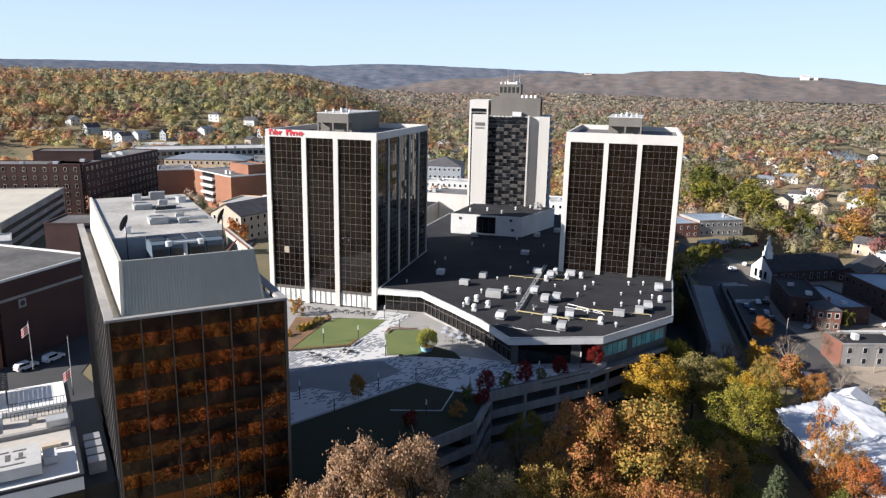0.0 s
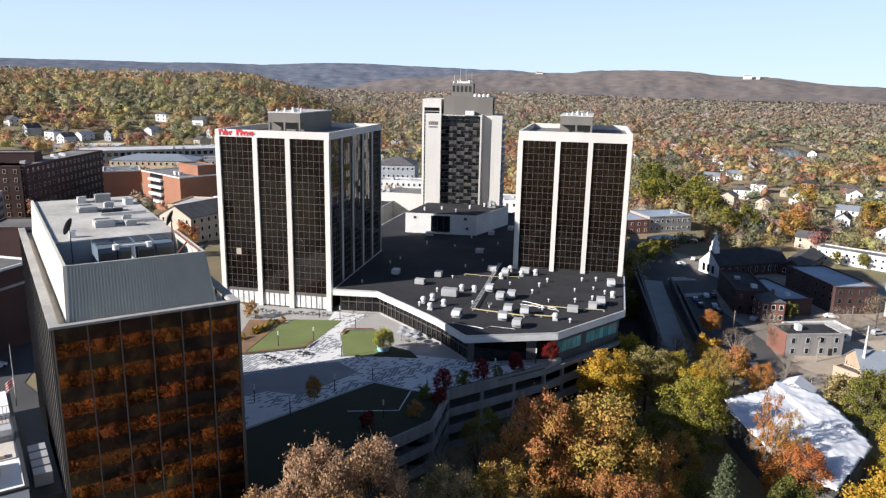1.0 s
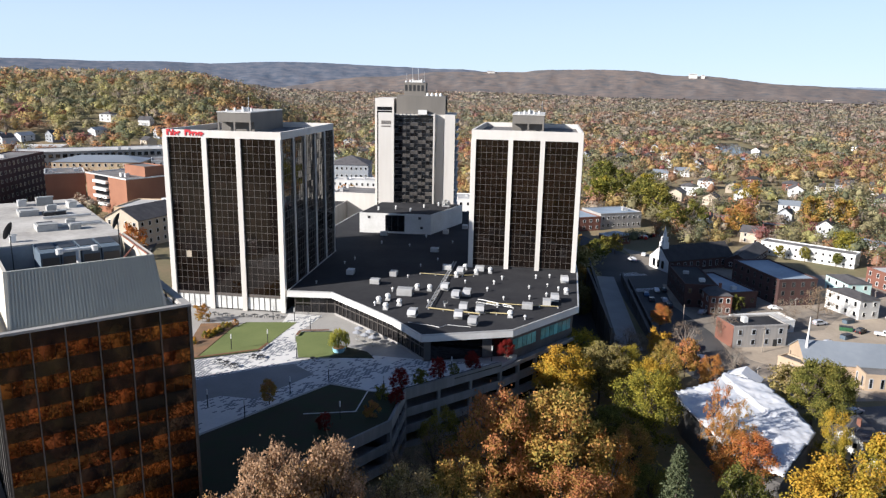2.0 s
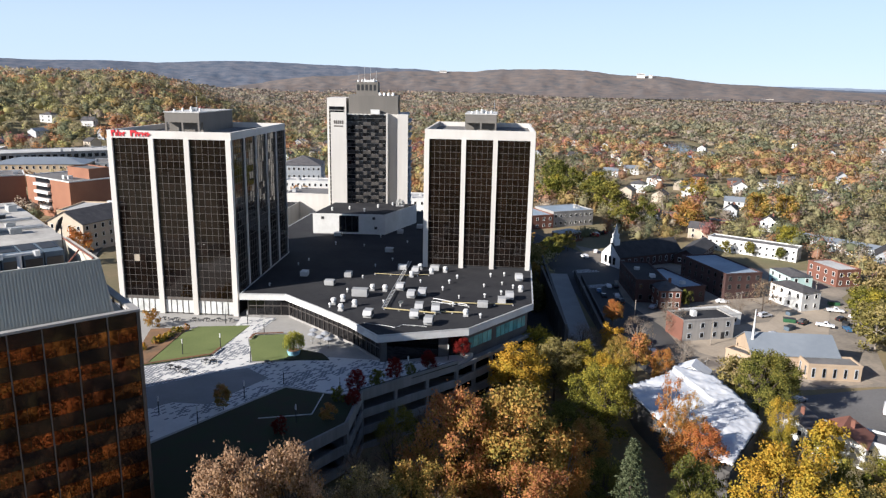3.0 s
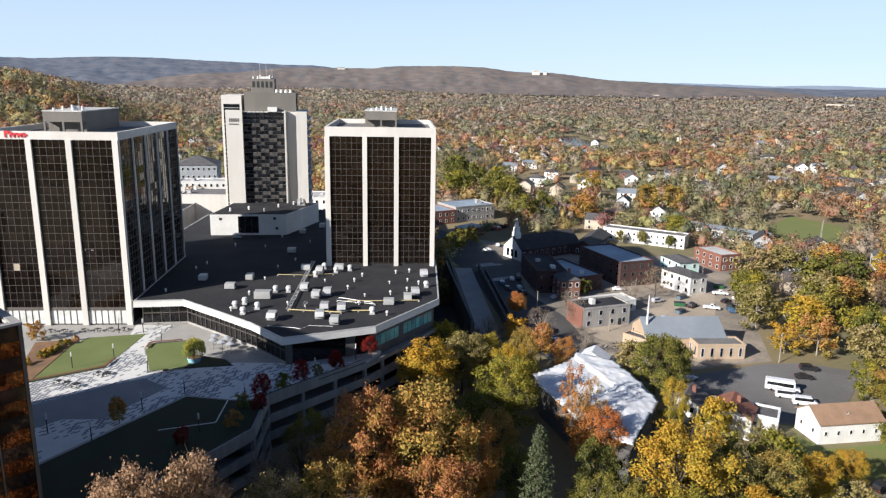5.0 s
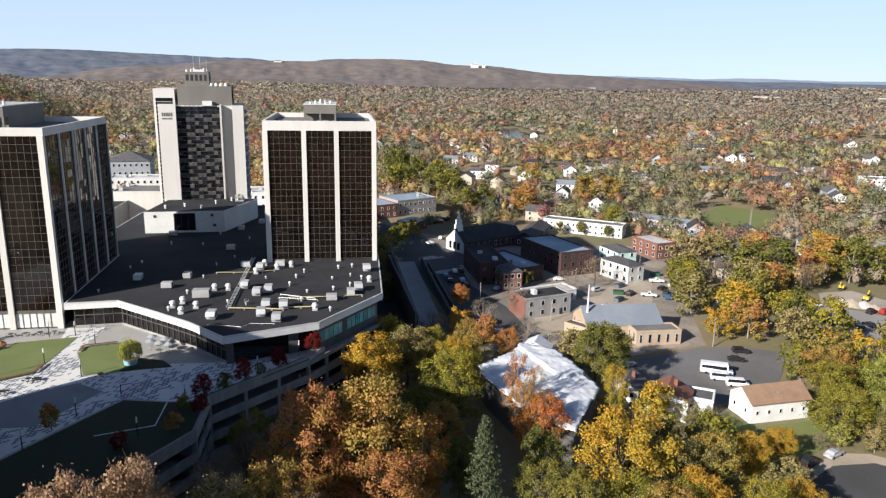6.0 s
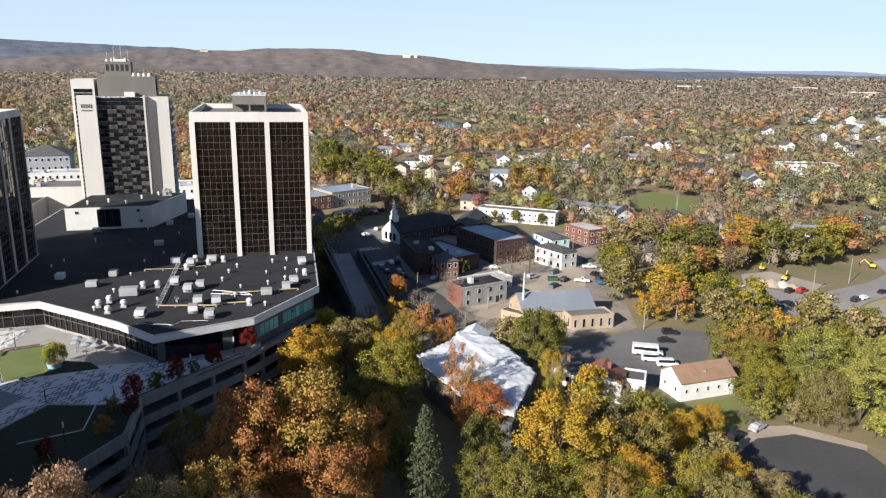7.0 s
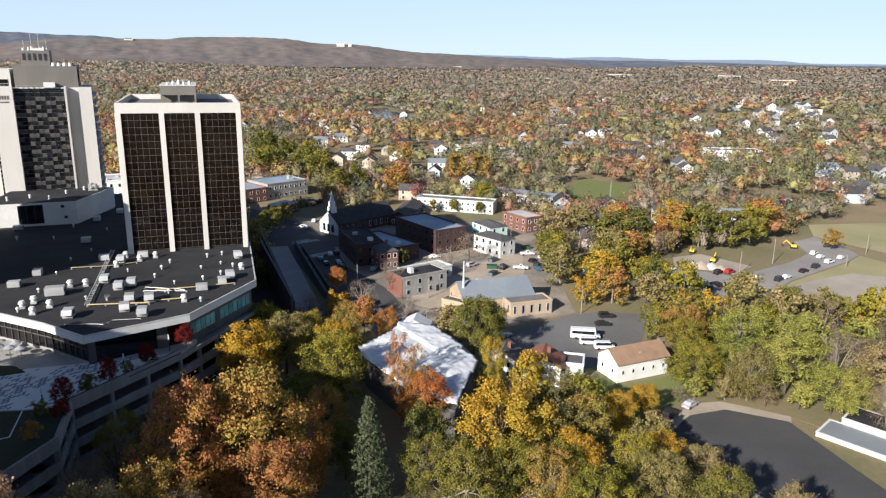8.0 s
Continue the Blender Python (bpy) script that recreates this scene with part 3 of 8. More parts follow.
# low white hall before the hotel
M_HALL = pose(2.5, 256.0, 0, 0, 0, -12)
hall = thing("hotel_hall", M_HALL, "low white hall with black roof before the hotel", "hall")
bm = bmesh.new()
poly(bm, [(0, 0), (26, 0), (36, 24), (4, 24)], 6.6, 13.9)
part("wall", bm, WHITE, hall)
bm = bmesh.new()
poly(bm, [(0.3, 0.3), (25.8, 0.3), (35.6, 23.8), (4.2, 23.8)], 13.9, 14.0)
part("roof", bm, ROOFBLK, hall, "flat black roof")
part("stair_glazing", box(9.5, 16.5, -0.3, 0, 7.4, 13.3), GLASSBLK, hall, "dark glazed stair bay")
for i in range(4):
    part("mullion", box(9.5 + i * 2.26, 9.7 + i * 2.26, -0.45, -0.3, 7.4, 13.3), DARKMET, hall)
for x0, z0 in ((3, 11.9), (21.5, 12), (22.2, 8.5)):
    part("vent_opening", box(x0, x0 + 1.0, -0.08, 0, z0, z0 + 0.9), DARKMET, hall)


for i, (x0, y0) in enumerate(((6, 6), (12, 9), (18, 5), (22, 14), (27, 20))):
    bm = bmesh.new()
    cyl(bm, x0, y0, 14.0, 14.9, 0.35, 0.3, 8)
    cyl(bm, x0, y0, 14.9, 15.3, 0.5, 0.2, 8)
    part("roof_vent", bm, WHITE, hall)
rack = part("dish_rack", box(28.4, 31.4, 17.9, 18.1, 14.0, 16.4), STEEL, hall, "pale steel antenna rack")
for i in range(3):
    part("reflector", dish_bm(0.7), WHITE, rack, m=pose(29 + i * 1.1, 17.6, 15.2 + (i % 2) * 1.0, 20, 0, i * 30 - 30))

# ---- podium with its roof ----
POD = [(-17.2, 181.6), (-5.7, 179.6), (2.4, 167.5), (8.9, 157.3), (14.5, 145.6), (35.4, 147.5), (55.7, 163.5), (65.8, 196.4), (78.0, 241), (84, 275), (45, 300), (2, 296), (-9, 262), (-5.8, 226.5)]
podium = thing("podium", Matrix.Identity(4), "low podium with black roof, white fascia and dark glass front", "podium")
bm = bmesh.new()
poly(bm, POD, 5.0, 6.35)
part("fascia", bm, WHITE, podium, "white fascia band")


def inset(pts, k):
    """Outline moved inward by k."""
    out, n = [], len(pts)
    for i in range(n):
        p, q, r = Vector(pts[i - 1]), Vector(pts[i]), Vector(pts[(i + 1) % n])
        a, b = (q - p).normalized(), (r - q).normalized()
        na, nb = Vector((-a.y, a.x)), Vector((-b.y, b.x))
        s = (na + nb).normalized()
        out.append(tuple(q + s * (k / max(0.4, s.dot(na)))))
    return out


bm = bmesh.new()
poly(bm, inset(POD, 0.45), 6.35, 6.6)
part("roof", bm, ROOFBLK, podium, "flat black membrane roof")
bm = bmesh.new()
poly(bm, inset(POD, 1.6), -14, 5.0)
part("wall", bm, GLASSSPA, podium, "dark glazed shopfront wall")


def along(p, q, z=0.0):
    """Frame at p with x towards q; and the length."""
    d = Vector(q) - Vector(p)
    return pose(p[0], p[1], z, 0, 0, math.degrees(math.atan2(d.y, d.x))), d.length


INN = inset(POD, 1.6)
for a, b in ((0, 1), (1, 2), (2, 3), (3, 4)):
    f, ln = along(INN[a], INN[b])
    k = max(1, round(ln / 2.0))
    for i in range(k + 1):
        part("mullion", box(ln * i / k - 0.07, ln * i / k + 0.07, -0.18, 0, 0, 5.0), MULLLT, podium, m=f)
    part("transom", box(0, ln, -0.14, 0, 2.9, 3.1), MULLLT, podium, m=f)
    part("sill", box(0, ln, -0.2, 0, 0, 0.5), CONC, podium, m=f)
# grey wall piers and dark openings of the blunt front
f, ln = along(INN[4], INN[5])
for x0, x1 in ((0, 1.3), (13.2, 15.4), (18.6, 19.6)):
    part("pier", box(x0, x1, -0.4, 0.0, 0, 5.0), CONCDK, podium, m=f)
# teal shop windows on the far flank
f, ln = along(INN[5], INN[6])
part("grey_wall", box(0, ln, -0.25, 0, -3.2, 5.0), CONCDK, podium, "grey-green metal clad wall", m=f)
for i in range(13):
    if i == 5:
        continue
    x0 = 1.2 + i * 1.75
    part("pane", box(x0, x0 + 1.55, -0.33, -0.25, 1.0, 3.6), GLASSTEAL, podium, m=f)
part("green_band", box(0, ln, -0.4, -0.25, -2.6, -1.4), GRNMET, podium, "dark green painted band", m=f)
# rail of lighter coping round the roof
bm = bmesh.new()
o1, o2 = inset(POD, 0.05), inset(POD, 0.4)
rings = [[bm.verts.new((x, y, z)) for x, y in o] for o, z in ((o1, 6.36), (o1, 6.68), (o2, 6.68), (o2, 6.36))]
for r0, r1 in zip(rings, rings[1:]):
    for i in range(len(POD)):
        bm.faces.new((r0[i], r0[(i + 1) % len(POD)], r1[(i + 1) % len(POD)], r1[i]))
part("coping", bm, STEEL, podium)


# ---- roof plant on the podium ----
def hvac(w=2.0, d=2.2, h=1.7, hood=True):
    t = thing("air_handler", Matrix.Identity(4), "pale steel rooftop air handler with a sloped hood", "air handler", "podium roof plant")
    bm = bmesh.new()
    bx(bm, -w / 2, w / 2, -d / 2, d / 2, 0.25, h)
    bmesh.ops.bevel(bm, geom=bm.edges[:], offset=0.05, segments=1, affect="EDGES")
    part("casing", bm, STEEL, t)
    part("kerb", box(-w / 2 + 0.1, w / 2 - 0.1, -d / 2 + 0.1, d / 2 - 0.1, 0, 0.25), DARKMET, t)
    if hood:
        bm = bmesh.new()
        vs = [bm.verts.new(p) for p in ((-w / 2, -d / 2 - 0.9, h * 0.55), (w / 2, -d / 2 - 0.9, h * 0.55), (w / 2, -d / 2, h), (-w / 2, -d / 2, h), (-w / 2, -d / 2, h * 0.55), (w / 2, -d / 2, h * 0.55))]
        for q in ((0, 1, 2, 3), (1, 5, 2), (0, 3, 4), (0, 4, 5, 1), (4, 3, 2, 5)):
            bm.faces.new([vs[i] for i in q])
        part("hood", bm, STEEL, t)
    part("grille", box(w / 2, w / 2 + 0.04, -d / 2 + 0.3, d / 2 - 0.3, h * 0.35, h * 0.85), DARKMET, t)
    return t


def vent(h=1.2, r=0.35):
    t = thing("roof_vent", Matrix.Identity(4), "white mushroom roof vent", "roof vent", "podium roof plant")
    bm = bmesh.new()
    cyl(bm, 0, 0, 0, h * 0.7, r * 0.6, r * 0.55)
    part("pipe", bm, STEEL, t)
    bm = bmesh.new()
    cyl(bm, 0, 0, h * 0.62, h * 0.8, r, r)
    cyl(bm, 0, 0, h * 0.8, h, r, r * 0.35)
    part("cap", bm, WHITE, t)
    return t


def duct_fan():
    t = thing("exhaust_fan", Matrix.Identity(4), "white roof exhaust fan on a square kerb", "exhaust fan", "podium roof plant")
    part("kerb", box(-0.6, 0.6, -0.6, 0.6, 0, 0.5), STEEL, t)
    bm = bmesh.new()
    cyl(bm, 0, 0, 0.5, 1.1, 0.45, 0.6, 12)
    cyl(bm, 0, 0, 1.1, 1.7, 0.75, 0.5, 12)
    part("drum", bm, WHITE, t)
    return t


H_A, H_B, H_C, V_A, V_B, F_A = hvac(2.0, 2.4, 2.0), hvac(2.6, 2.0, 1.6, False), hvac(4.0, 2.4, 2.1, False), vent(), vent(0.9, 0.28), duct_fan()


def place(proto, used, x, y, z, rz=0.0, s=1.0):
    """The first time moves the model itself, later times copies it."""
    m = pose(x, y, z, 0, 0, rz)
    if proto.name in used:
        ob = copy_thing(proto, m)
    else:
        used.add(proto.name)
        proto.matrix_basis = m
        ob = proto
    return ob


USED = set()
ROOF_Z = 6.6
for i, (x, y) in enumerate(((13.8, 158.4), (24.2, 179.8), (26.0, 172.5), (29.1, 174.0), (26.4, 162.1), (30.1, 160.2), (24.3, 156.4), (50.7, 168.1), (58.2, 184.8), (30.8, 196.0), (26.9, 151.6))):
    place(H_A, USED, x, y, ROOF_Z, TH + (i * 37) % 9 - 4)
for i, (x, y) in enumerate(((42.2, 162.3), (47.8, 165.0), (5.9, 186.6), (11.4, 194.5), (36.8, 198.6), (-0.7, 197.0), (26.3, 223.0), (33.6, 251.4), (11.1, 249.3), (42.1, 260.2), (27.5, 200.5))):
    place(H_B, USED, x, y, ROOF_Z, TH + (0, 90, 0, 90)[i % 4])
place(H_C, USED, 13.2, 175.5, ROOF_Z, TH)
for i, (x, y) in enumerate(((16.8, 180.5), (20.0, 179.5), (7.7, 164.4), (11.2, 167.3), (36.6, 156.4), (32.8, 200.6), (29.0, 192.6), (35.2, 195.2), (55.6, 174.4), (6.2, 169.6), (8.6, 172.0), (39.5, 196.5))):
    place(F_A, USED, x, y, ROOF_Z, TH)
for i, (x, y) in enumerate(((5.2, 167.4), (10.2, 179.5), (35.2, 178.0), (35.1, 164.0), (41.5, 189.1), (51.4, 189.8), (55.5, 190.1), (38.3, 184.5), (22.3, 166.0), (49.7, 172.3), (39.7, 154.4), (54.4, 177.4), (44.7, 170.2), (25.9, 245.9), (9.7, 236.0))):
    place(V_A, USED, x, y, ROOF_Z)
for i, (x, y) in enumerate(((-9.9, 188.2), (-2.5, 209.6), (15.3, 193.0), (18.9, 232.0), (0.6, 214.7), (30.6, 186.5), (47, 180), (52.5, 181.5), (20, 205), (26, 212), (34, 236), (42, 250), (38, 170.5), (18.5, 169))):
    place(V_B, USED, x, y, ROOF_Z)


def pipe_run(name, pts, r, material, label, z=0.45):
    t = thing(name, Matrix.Identity(4), label, "roof pipe", "podium roof plant")
    for p, q in zip(pts, pts[1:]):
        bm = bmesh.new()
        rod(bm, (*p, ROOF_Z + z), (*q, ROOF_Z + z), r)
        part("pipe", bm, material, t)
        k = max(2, int((Vector(q) - Vector(p)).length / 4))
        for i in range(k + 1):
            c = Vector(p).lerp(Vector(q), i / k)
            part("pipe_block", box(c.x - 0.15, c.x + 0.15, c.y - 0.15, c.y + 0.15, ROOF_Z, ROOF_Z + z - r * 0.6), STEEL, t)


pipe_run("roof_pipe", [(18.0, 163.7), (24.8, 160.6), (29.6, 158.3)], 0.16, YELPIPE, "yellow gas pipe on low blocks across the roof")
pipe_run("roof_pipe", [(31.0, 159.2), (36.5, 157.8), (37.2, 160.3)], 0.16, YELPIPE, "yellow gas pipe with an upturned end")
pipe_run("roof_pipe", [(32.9, 166.9), (41.0, 164.5), (50.0, 162.6)], 0.12, YELPIPE, "thin yellow gas pipe to the roof units")
pipe_run("roof_pipe", [(31.4, 170.5), (38.6, 164.2)], 0.09, STEEL, "pale conduit across the roof", 0.3)
pipe_run("roof_pipe", [(30.5, 168.0), (38.8, 162.8)], 0.09, STEEL, "pale conduit across the roof", 0.3)
pipe_run("roof_pipe", [(12.5, 154.3), (18.0, 151.2), (19.0, 150.2), (21, 151.9), (26.0, 150.0)], 0.06, STEEL, "thin pale cable across the roof", 0.12)
pipe_run("roof_pipe", [(19.0, 196.0), (27.6, 193.0), (34, 193)], 0.10, YELPIPE, "thin yellow gas pipe to the roof units")
# cable ladder lying across the roof
tray = thing("cable_ladder", Matrix.Identity(4), "long steel cable ladder lying across the black roof", "cable ladder", "podium roof plant")
p, q = Vector((18.0, 163.9)), Vector((31.0, 209.0))
f, ln = along(p, q)
for off in (-0.45, 0.45):
    part("rail", box(0, ln, off - 0.06, off + 0.06, ROOF_Z + 0.35, ROOF_Z + 0.55), STEEL, tray, m=f)
for i in range(int(ln / 1.2)):
    part("rung", box(i * 1.2 + 0.3, i * 1.2 + 0.42, -0.42, 0.42, ROOF_Z + 0.39, ROOF_Z + 0.49), STEEL, tray, m=f)
    if i % 3 == 0:
        part("foot", box(i * 1.2 + 0.2, i * 1.2 + 0.5, -0.5, 0.5, ROOF_Z, ROOF_Z + 0.35), DARKMET, tray, m=f)
dish = thing("satellite_dish", pose(22.3, 165.2, ROOF_Z), "white satellite dish on a short roof mast", "satellite dish")
bm = bmesh.new()
cyl(bm, 0, 0, 0, 0.9, 0.07, 0.07)
part("mast", bm, STEEL, dish)


part("reflector", dish_bm(0.6), WHITE, dish, m=pose(0, 0, 1.3, 30, 0, 0))

# ---- plaza deck and the parking garage under it ----
DECK = [(-62, 86), (-20, 95.5), (-1.0, 111.6), (6.4, 118.2), (10.0, 131.2), (32.0, 143.6), (37, 149.5), (20, 160), (-4, 184), (-18, 190), (-62, 203)]
plaza = thing("plaza_deck", Matrix.Identity(4), "grey paved plaza deck over a garage", "plaza", kind="structure")
bm = bmesh.new()
poly(bm, DECK, -1.1, -0.06)
part("slab", bm, PAVEGRY, plaza)
EDGE = [(-30.0, 87.0), (-20, 95.5), (-1.0, 111.6), (6.4, 118.2), (10.0, 131.2), (32.0, 143.6), (42, 151.5), (55.5, 163)]
garage = thing("parking_garage", Matrix.Identity(4), "open concrete parking garage with stacked parapet bands", "parking garage")
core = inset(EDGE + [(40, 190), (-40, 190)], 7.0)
# the dark tone of this wall paints the shade deep inside the levels
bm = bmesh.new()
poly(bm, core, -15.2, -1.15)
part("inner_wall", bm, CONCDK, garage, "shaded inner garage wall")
for lev, (z0, z1) in enumerate(((-1.5, 0.75), (-5.3, -3.5), (-9.0, -7.2), (-12.7, -10.9))):
    for a, b in zip(EDGE, EDGE[1:-1] + [EDGE[-1]]):
        f, ln = along(a, b)
        if lev == 0 and a[0] > 31:
            z1 = -0.6
        part("parapet", box(-0.1, ln + 0.1, -0.25, 0.15, z0, z1), GARCONC, garage, m=f)
        part("slab", box(0, ln, 0.15, 7.5, z0 - 0.02, z0 + 0.3), GARCONC, garage, m=f)
for a, b in zip(EDGE, EDGE[1:]):
    f, ln = along(a, b)
    k = max(1, round(ln / 8))
    for i in range(k + 1):
        part("column", box(ln * i / k - 0.35, ln * i / k + 0.35, -0.1, 0.6, -15.2, -1.5), GARCONC, garage, m=f)


def in_poly(x, y, pts):
    c = False
    for (x0, y0), (x1, y1) in zip(pts, pts[1:] + pts[:1]):
        if (y0 > y) != (y1 > y) and x < (x1 - x0) * (y - y0) / (y1 - y0) + x0:
            c = not c
    return c


# pale paved ways with scattered dark pavers
WAYS = [[(-27, 117.2), (-10.2, 132.5), (-4.7, 137.3), (2.8, 132.8), (7.9, 131.2), (32, 143.8), (15.0, 148.2), (2, 152.2), (-4, 150.2), (-12.5, 150.6), (-14.2, 166), (-8.0, 180.5), (-17, 183), (-18.4, 173), (-20.2, 159.5), (-36, 151.4), (-60, 149), (-60, 128)]]
for w in WAYS:
    bm = bmesh.new()
    poly(bm, w, -0.06, -0.02)
    part("pale_paving", bm, PAVE, plaza, "pale stone paving")
GREYZONE = [(-34.5, 127.6), (-25.8, 132.6), (-19.1, 130.7), (-15.2, 134.7), (-8.4, 141.8), (-13.1, 147.8), (-20.1, 146.0), (-31.0, 141.1), (-37.3, 139.1)]
bm = bmesh.new()
poly(bm, GREYZONE, -0.02, 0.002)
part("grey_field", bm, SLATE, plaza, "plain slate-grey paving")
PAVER = mesh_of("paver", box(-0.45, 0.45, -0.2, 0.2, -0.02, 0.006), PAVEDK)
rnd = random.Random(11)
spots, joined = 0, bmesh.new()
ca, sa = math.cos(radians(43)), math.sin(radians(43))
for i in range(-70, 70):
    for j in range(-70, 70):
        lx, ly = i * 1.25 + (0.62 if j % 2 else 0), j * 0.42
        x, y = -8 + lx * ca - ly * sa, 146 + lx * sa + ly * ca
        if not in_poly(x, y, WAYS[0]) or in_poly(x, y, GREYZONE) or noise.noise((x * 0.11, y * 0.11, 4)) * 0.7 + rnd.random() < 0.60:
            continue
        m = pose(x, y, 0, 0, 0, 43)
        if spots < 300 and y < 150 and x > -22:
            spots += 1
            part("paver", PAVER, None, plaza, m=m)
        else:
            bx(joined, -0.45, 0.45, -0.2, 0.2, -0.02, 0.006, m)
tagged(part("paver_field", joined, PAVEDK, plaza), kind="stuff")
for nm, pts, mt, lb in (("lawn", [(-36, 152.0), (-21.3, 156.3), (-19.6, 161.1), (-14.4, 175.6), (-27, 176.4), (-37.5, 160.5)], TURF, "sunlit turf lawn"),
                        ("lawn", [(-12.3, 151.5), (-4, 151), (-2.6, 153), (-5.5, 167.8), (-13.0, 168.0), (-13.9, 165.2)], TURF, "sunlit turf lawn with a timber edge"),
                        ("lawn", [(-20, 96.8), (-1.6, 112.4), (5.8, 118.8), (9.0, 130.2), (7.4, 130.6), (2.8, 132.2), (-4.8, 136.2), (-10, 131.6), (-26.6, 116.4), (-28, 97)], SHADELAWN, "dark ivy and turf lawn, the tower's shade deepening its colour")):
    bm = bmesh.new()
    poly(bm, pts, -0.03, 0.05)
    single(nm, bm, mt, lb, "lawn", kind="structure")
for pts, lb in (([(-5.5, 151), (4.4, 149.6), (3.0, 153.5), (-2.4, 157.5)], "dark green planting bed round the willow"), ([(-38, 160), (-36, 152.6), (-34.5, 153), (-29, 176), (-38, 176)], "planting bed beside the lawn"), ([(9.6, 130.8), (32, 143.2), (31.5, 145), (8, 132)], "planting bed along the garage edge")):
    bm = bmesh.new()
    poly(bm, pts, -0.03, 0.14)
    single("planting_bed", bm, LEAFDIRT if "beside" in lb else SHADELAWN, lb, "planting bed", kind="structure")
# white walk line on the shaded lawn
for a, b in (((2.6, 132.0), (0.2, 123.4)), ((0.2, 123.4), (-9.4, 123.2))):
    f, ln = along(a, b)
    single("stone_edging", box(0, ln, -0.1, 0.1, 0.0, 0.14), PAVE, "pale stone edging on the lawn", "edging", "lawn edgings", m=f)


def bench_run(a, b):
    f, ln = along(a, b)
    t = thing("bench", f, "long timber bench at the lawn's edge", "bench", "plaza benches")
    part("seat", box(0, ln, -0.3, 0.3, 0.4, 0.5), WOOD, t)
    for i in range(max(2, int(ln / 2)) + 1):
        x = ln * i / max(2, int(ln / 2))
        part("support", box(max(0, x - 0.1), min(ln, x + 0.1), -0.25, 0.25, 0, 0.4), CONC, t)


for a, b in (((-35.5, 151.9), (-21.4, 156.0)), ((-21.3, 156.1), (-19.9, 160)), ((-13.6, 165.2), (-12.9, 168.2)), ((-12.8, 168.3), (-6.0, 168.0))):
    bench_run(a, b)


def lamp():
    t = thing("plaza_lamp", Matrix.Identity(4), "slim dark plaza lamp post with a white head", "lamp post", "plaza lamps")
    bm = bmesh.new()
    cyl(bm, 0, 0, 0, 2.6, 0.1, 0.09, 8)
    part("post", bm, DARKMET, t)
    bm = bmesh.new()
    cyl(bm, 0, 0, 2.6, 3.6, 0.14, 0.14, 10)
    part("head", bm, WHITE, t, "white lamp head")
    return t


LAMP = lamp()
for x, y in ((-27.3, 127.7), (-19.8, 122.5), (-12.5, 132.4), (-5.2, 138.0), (5.8, 131.6), (-19.9, 160.4), (-27.7, 157.6), (30.4, 145.9), (-12.6, 151.0), (-10.6, 168.8), (-2.6, 120.5), (20.6, 140.3), (-15.0, 176.5), (-20.5, 178)):
    place(LAMP, USED, x, y, 0.0)


def picnic():
    t = thing("cafe_table", Matrix.Identity(4), "round dark metal plaza table with four seats", "table", "plaza tables")
    bm = bmesh.new()
    cyl(bm, 0, 0, 0.7, 0.76, 0.6, 0.6, 12)
    part("tabletop", bm, DARKMET, t)
    bm = bmesh.new()
    cyl(bm, 0, 0, 0, 0.7, 0.06, 0.06)
    part("leg", bm, DARKMET, t)
    for i in range(4):
        a = i * math.pi / 2
        bm = bmesh.new()
        cyl(bm, 0.95 * math.cos(a), 0.95 * math.sin(a), 0.4, 0.46, 0.24, 0.24, 8)
        cyl(bm, 0.95 * math.cos(a), 0.95 * math.sin(a), 0, 0.4, 0.04, 0.04, 6)
        part("seat", bm, DARKMET, t)
    return t


TABLE = picnic()
for x, y in ((-29.0, 149.8), (-27.2, 148.5), (-22.0, 152.0), (-20.5, 151.6), (-25.5, 147.0), (-9.0, 149.4), (-12.0, 183.0), (-25.5, 180.6), (-22.5, 180.2), (-19.5, 179.6), (-28.5, 181.2), (-33, 182), (-36, 183)):
    place(TABLE, USED, x, y, -0.02, (x * 37) % 90)


def parasol():
    t = thing("cafe_parasol", Matrix.Identity(4), "grey canvas parasol over a cafe table", "parasol", "cafe parasols")
    bm = bmesh.new()
    cyl(bm, 0, 0, 0, 2.5, 0.04, 0.04, 6)
    part("pole", bm, DARKMET, t)
    bm = bmesh.new()
    top = bm.verts.new((0, 0, 2.9))
    ring = [bm.verts.new((1.15 * math.cos(i * math.pi / 4), 1.15 * math.sin(i * math.pi / 4), 2.35)) for i in range(8)]
    low = [bm.verts.new((1.1 * math.cos(i * math.pi / 4), 1.1 * math.sin(i * math.pi / 4), 2.25)) for i in range(8)]
    for i in range(8):
        bm.faces.new((top, ring[i], ring[(i + 1) % 8]))
        bm.faces.new((ring[i], low[i], low[(i + 1) % 8], ring[(i + 1) % 8]))
    part("canopy", bm, UMB, t)
    bm = bmesh.new()
    cyl(bm, 0, 0, 0.7, 0.75, 0.5, 0.5, 10)
    part("tabletop", bm, STEEL, t)
    return t


PARA = parasol()
for x, y in ((0.8, 160.5), (2.6, 158.6), (4.4, 157.0), (1.2, 163.4), (3.8, 160.8)):
    place(PARA, USED, x, y, -0.02)
pot = thing("planter", pose(-3.4, 154.2, 0.1), "round pale blue planter under the willow", "planter")
bm = bmesh.new()
cyl(bm, 0, 0, 0, 1.0, 1.25, 1.5, 16)
part("bowl", bm, BLUEPOT, pot)
bm = bmesh.new()
cyl(bm, 0, 0, 1.0, 1.03, 1.35, 1.35, 16)
part("soil", bm, LEAFDIRT, pot)

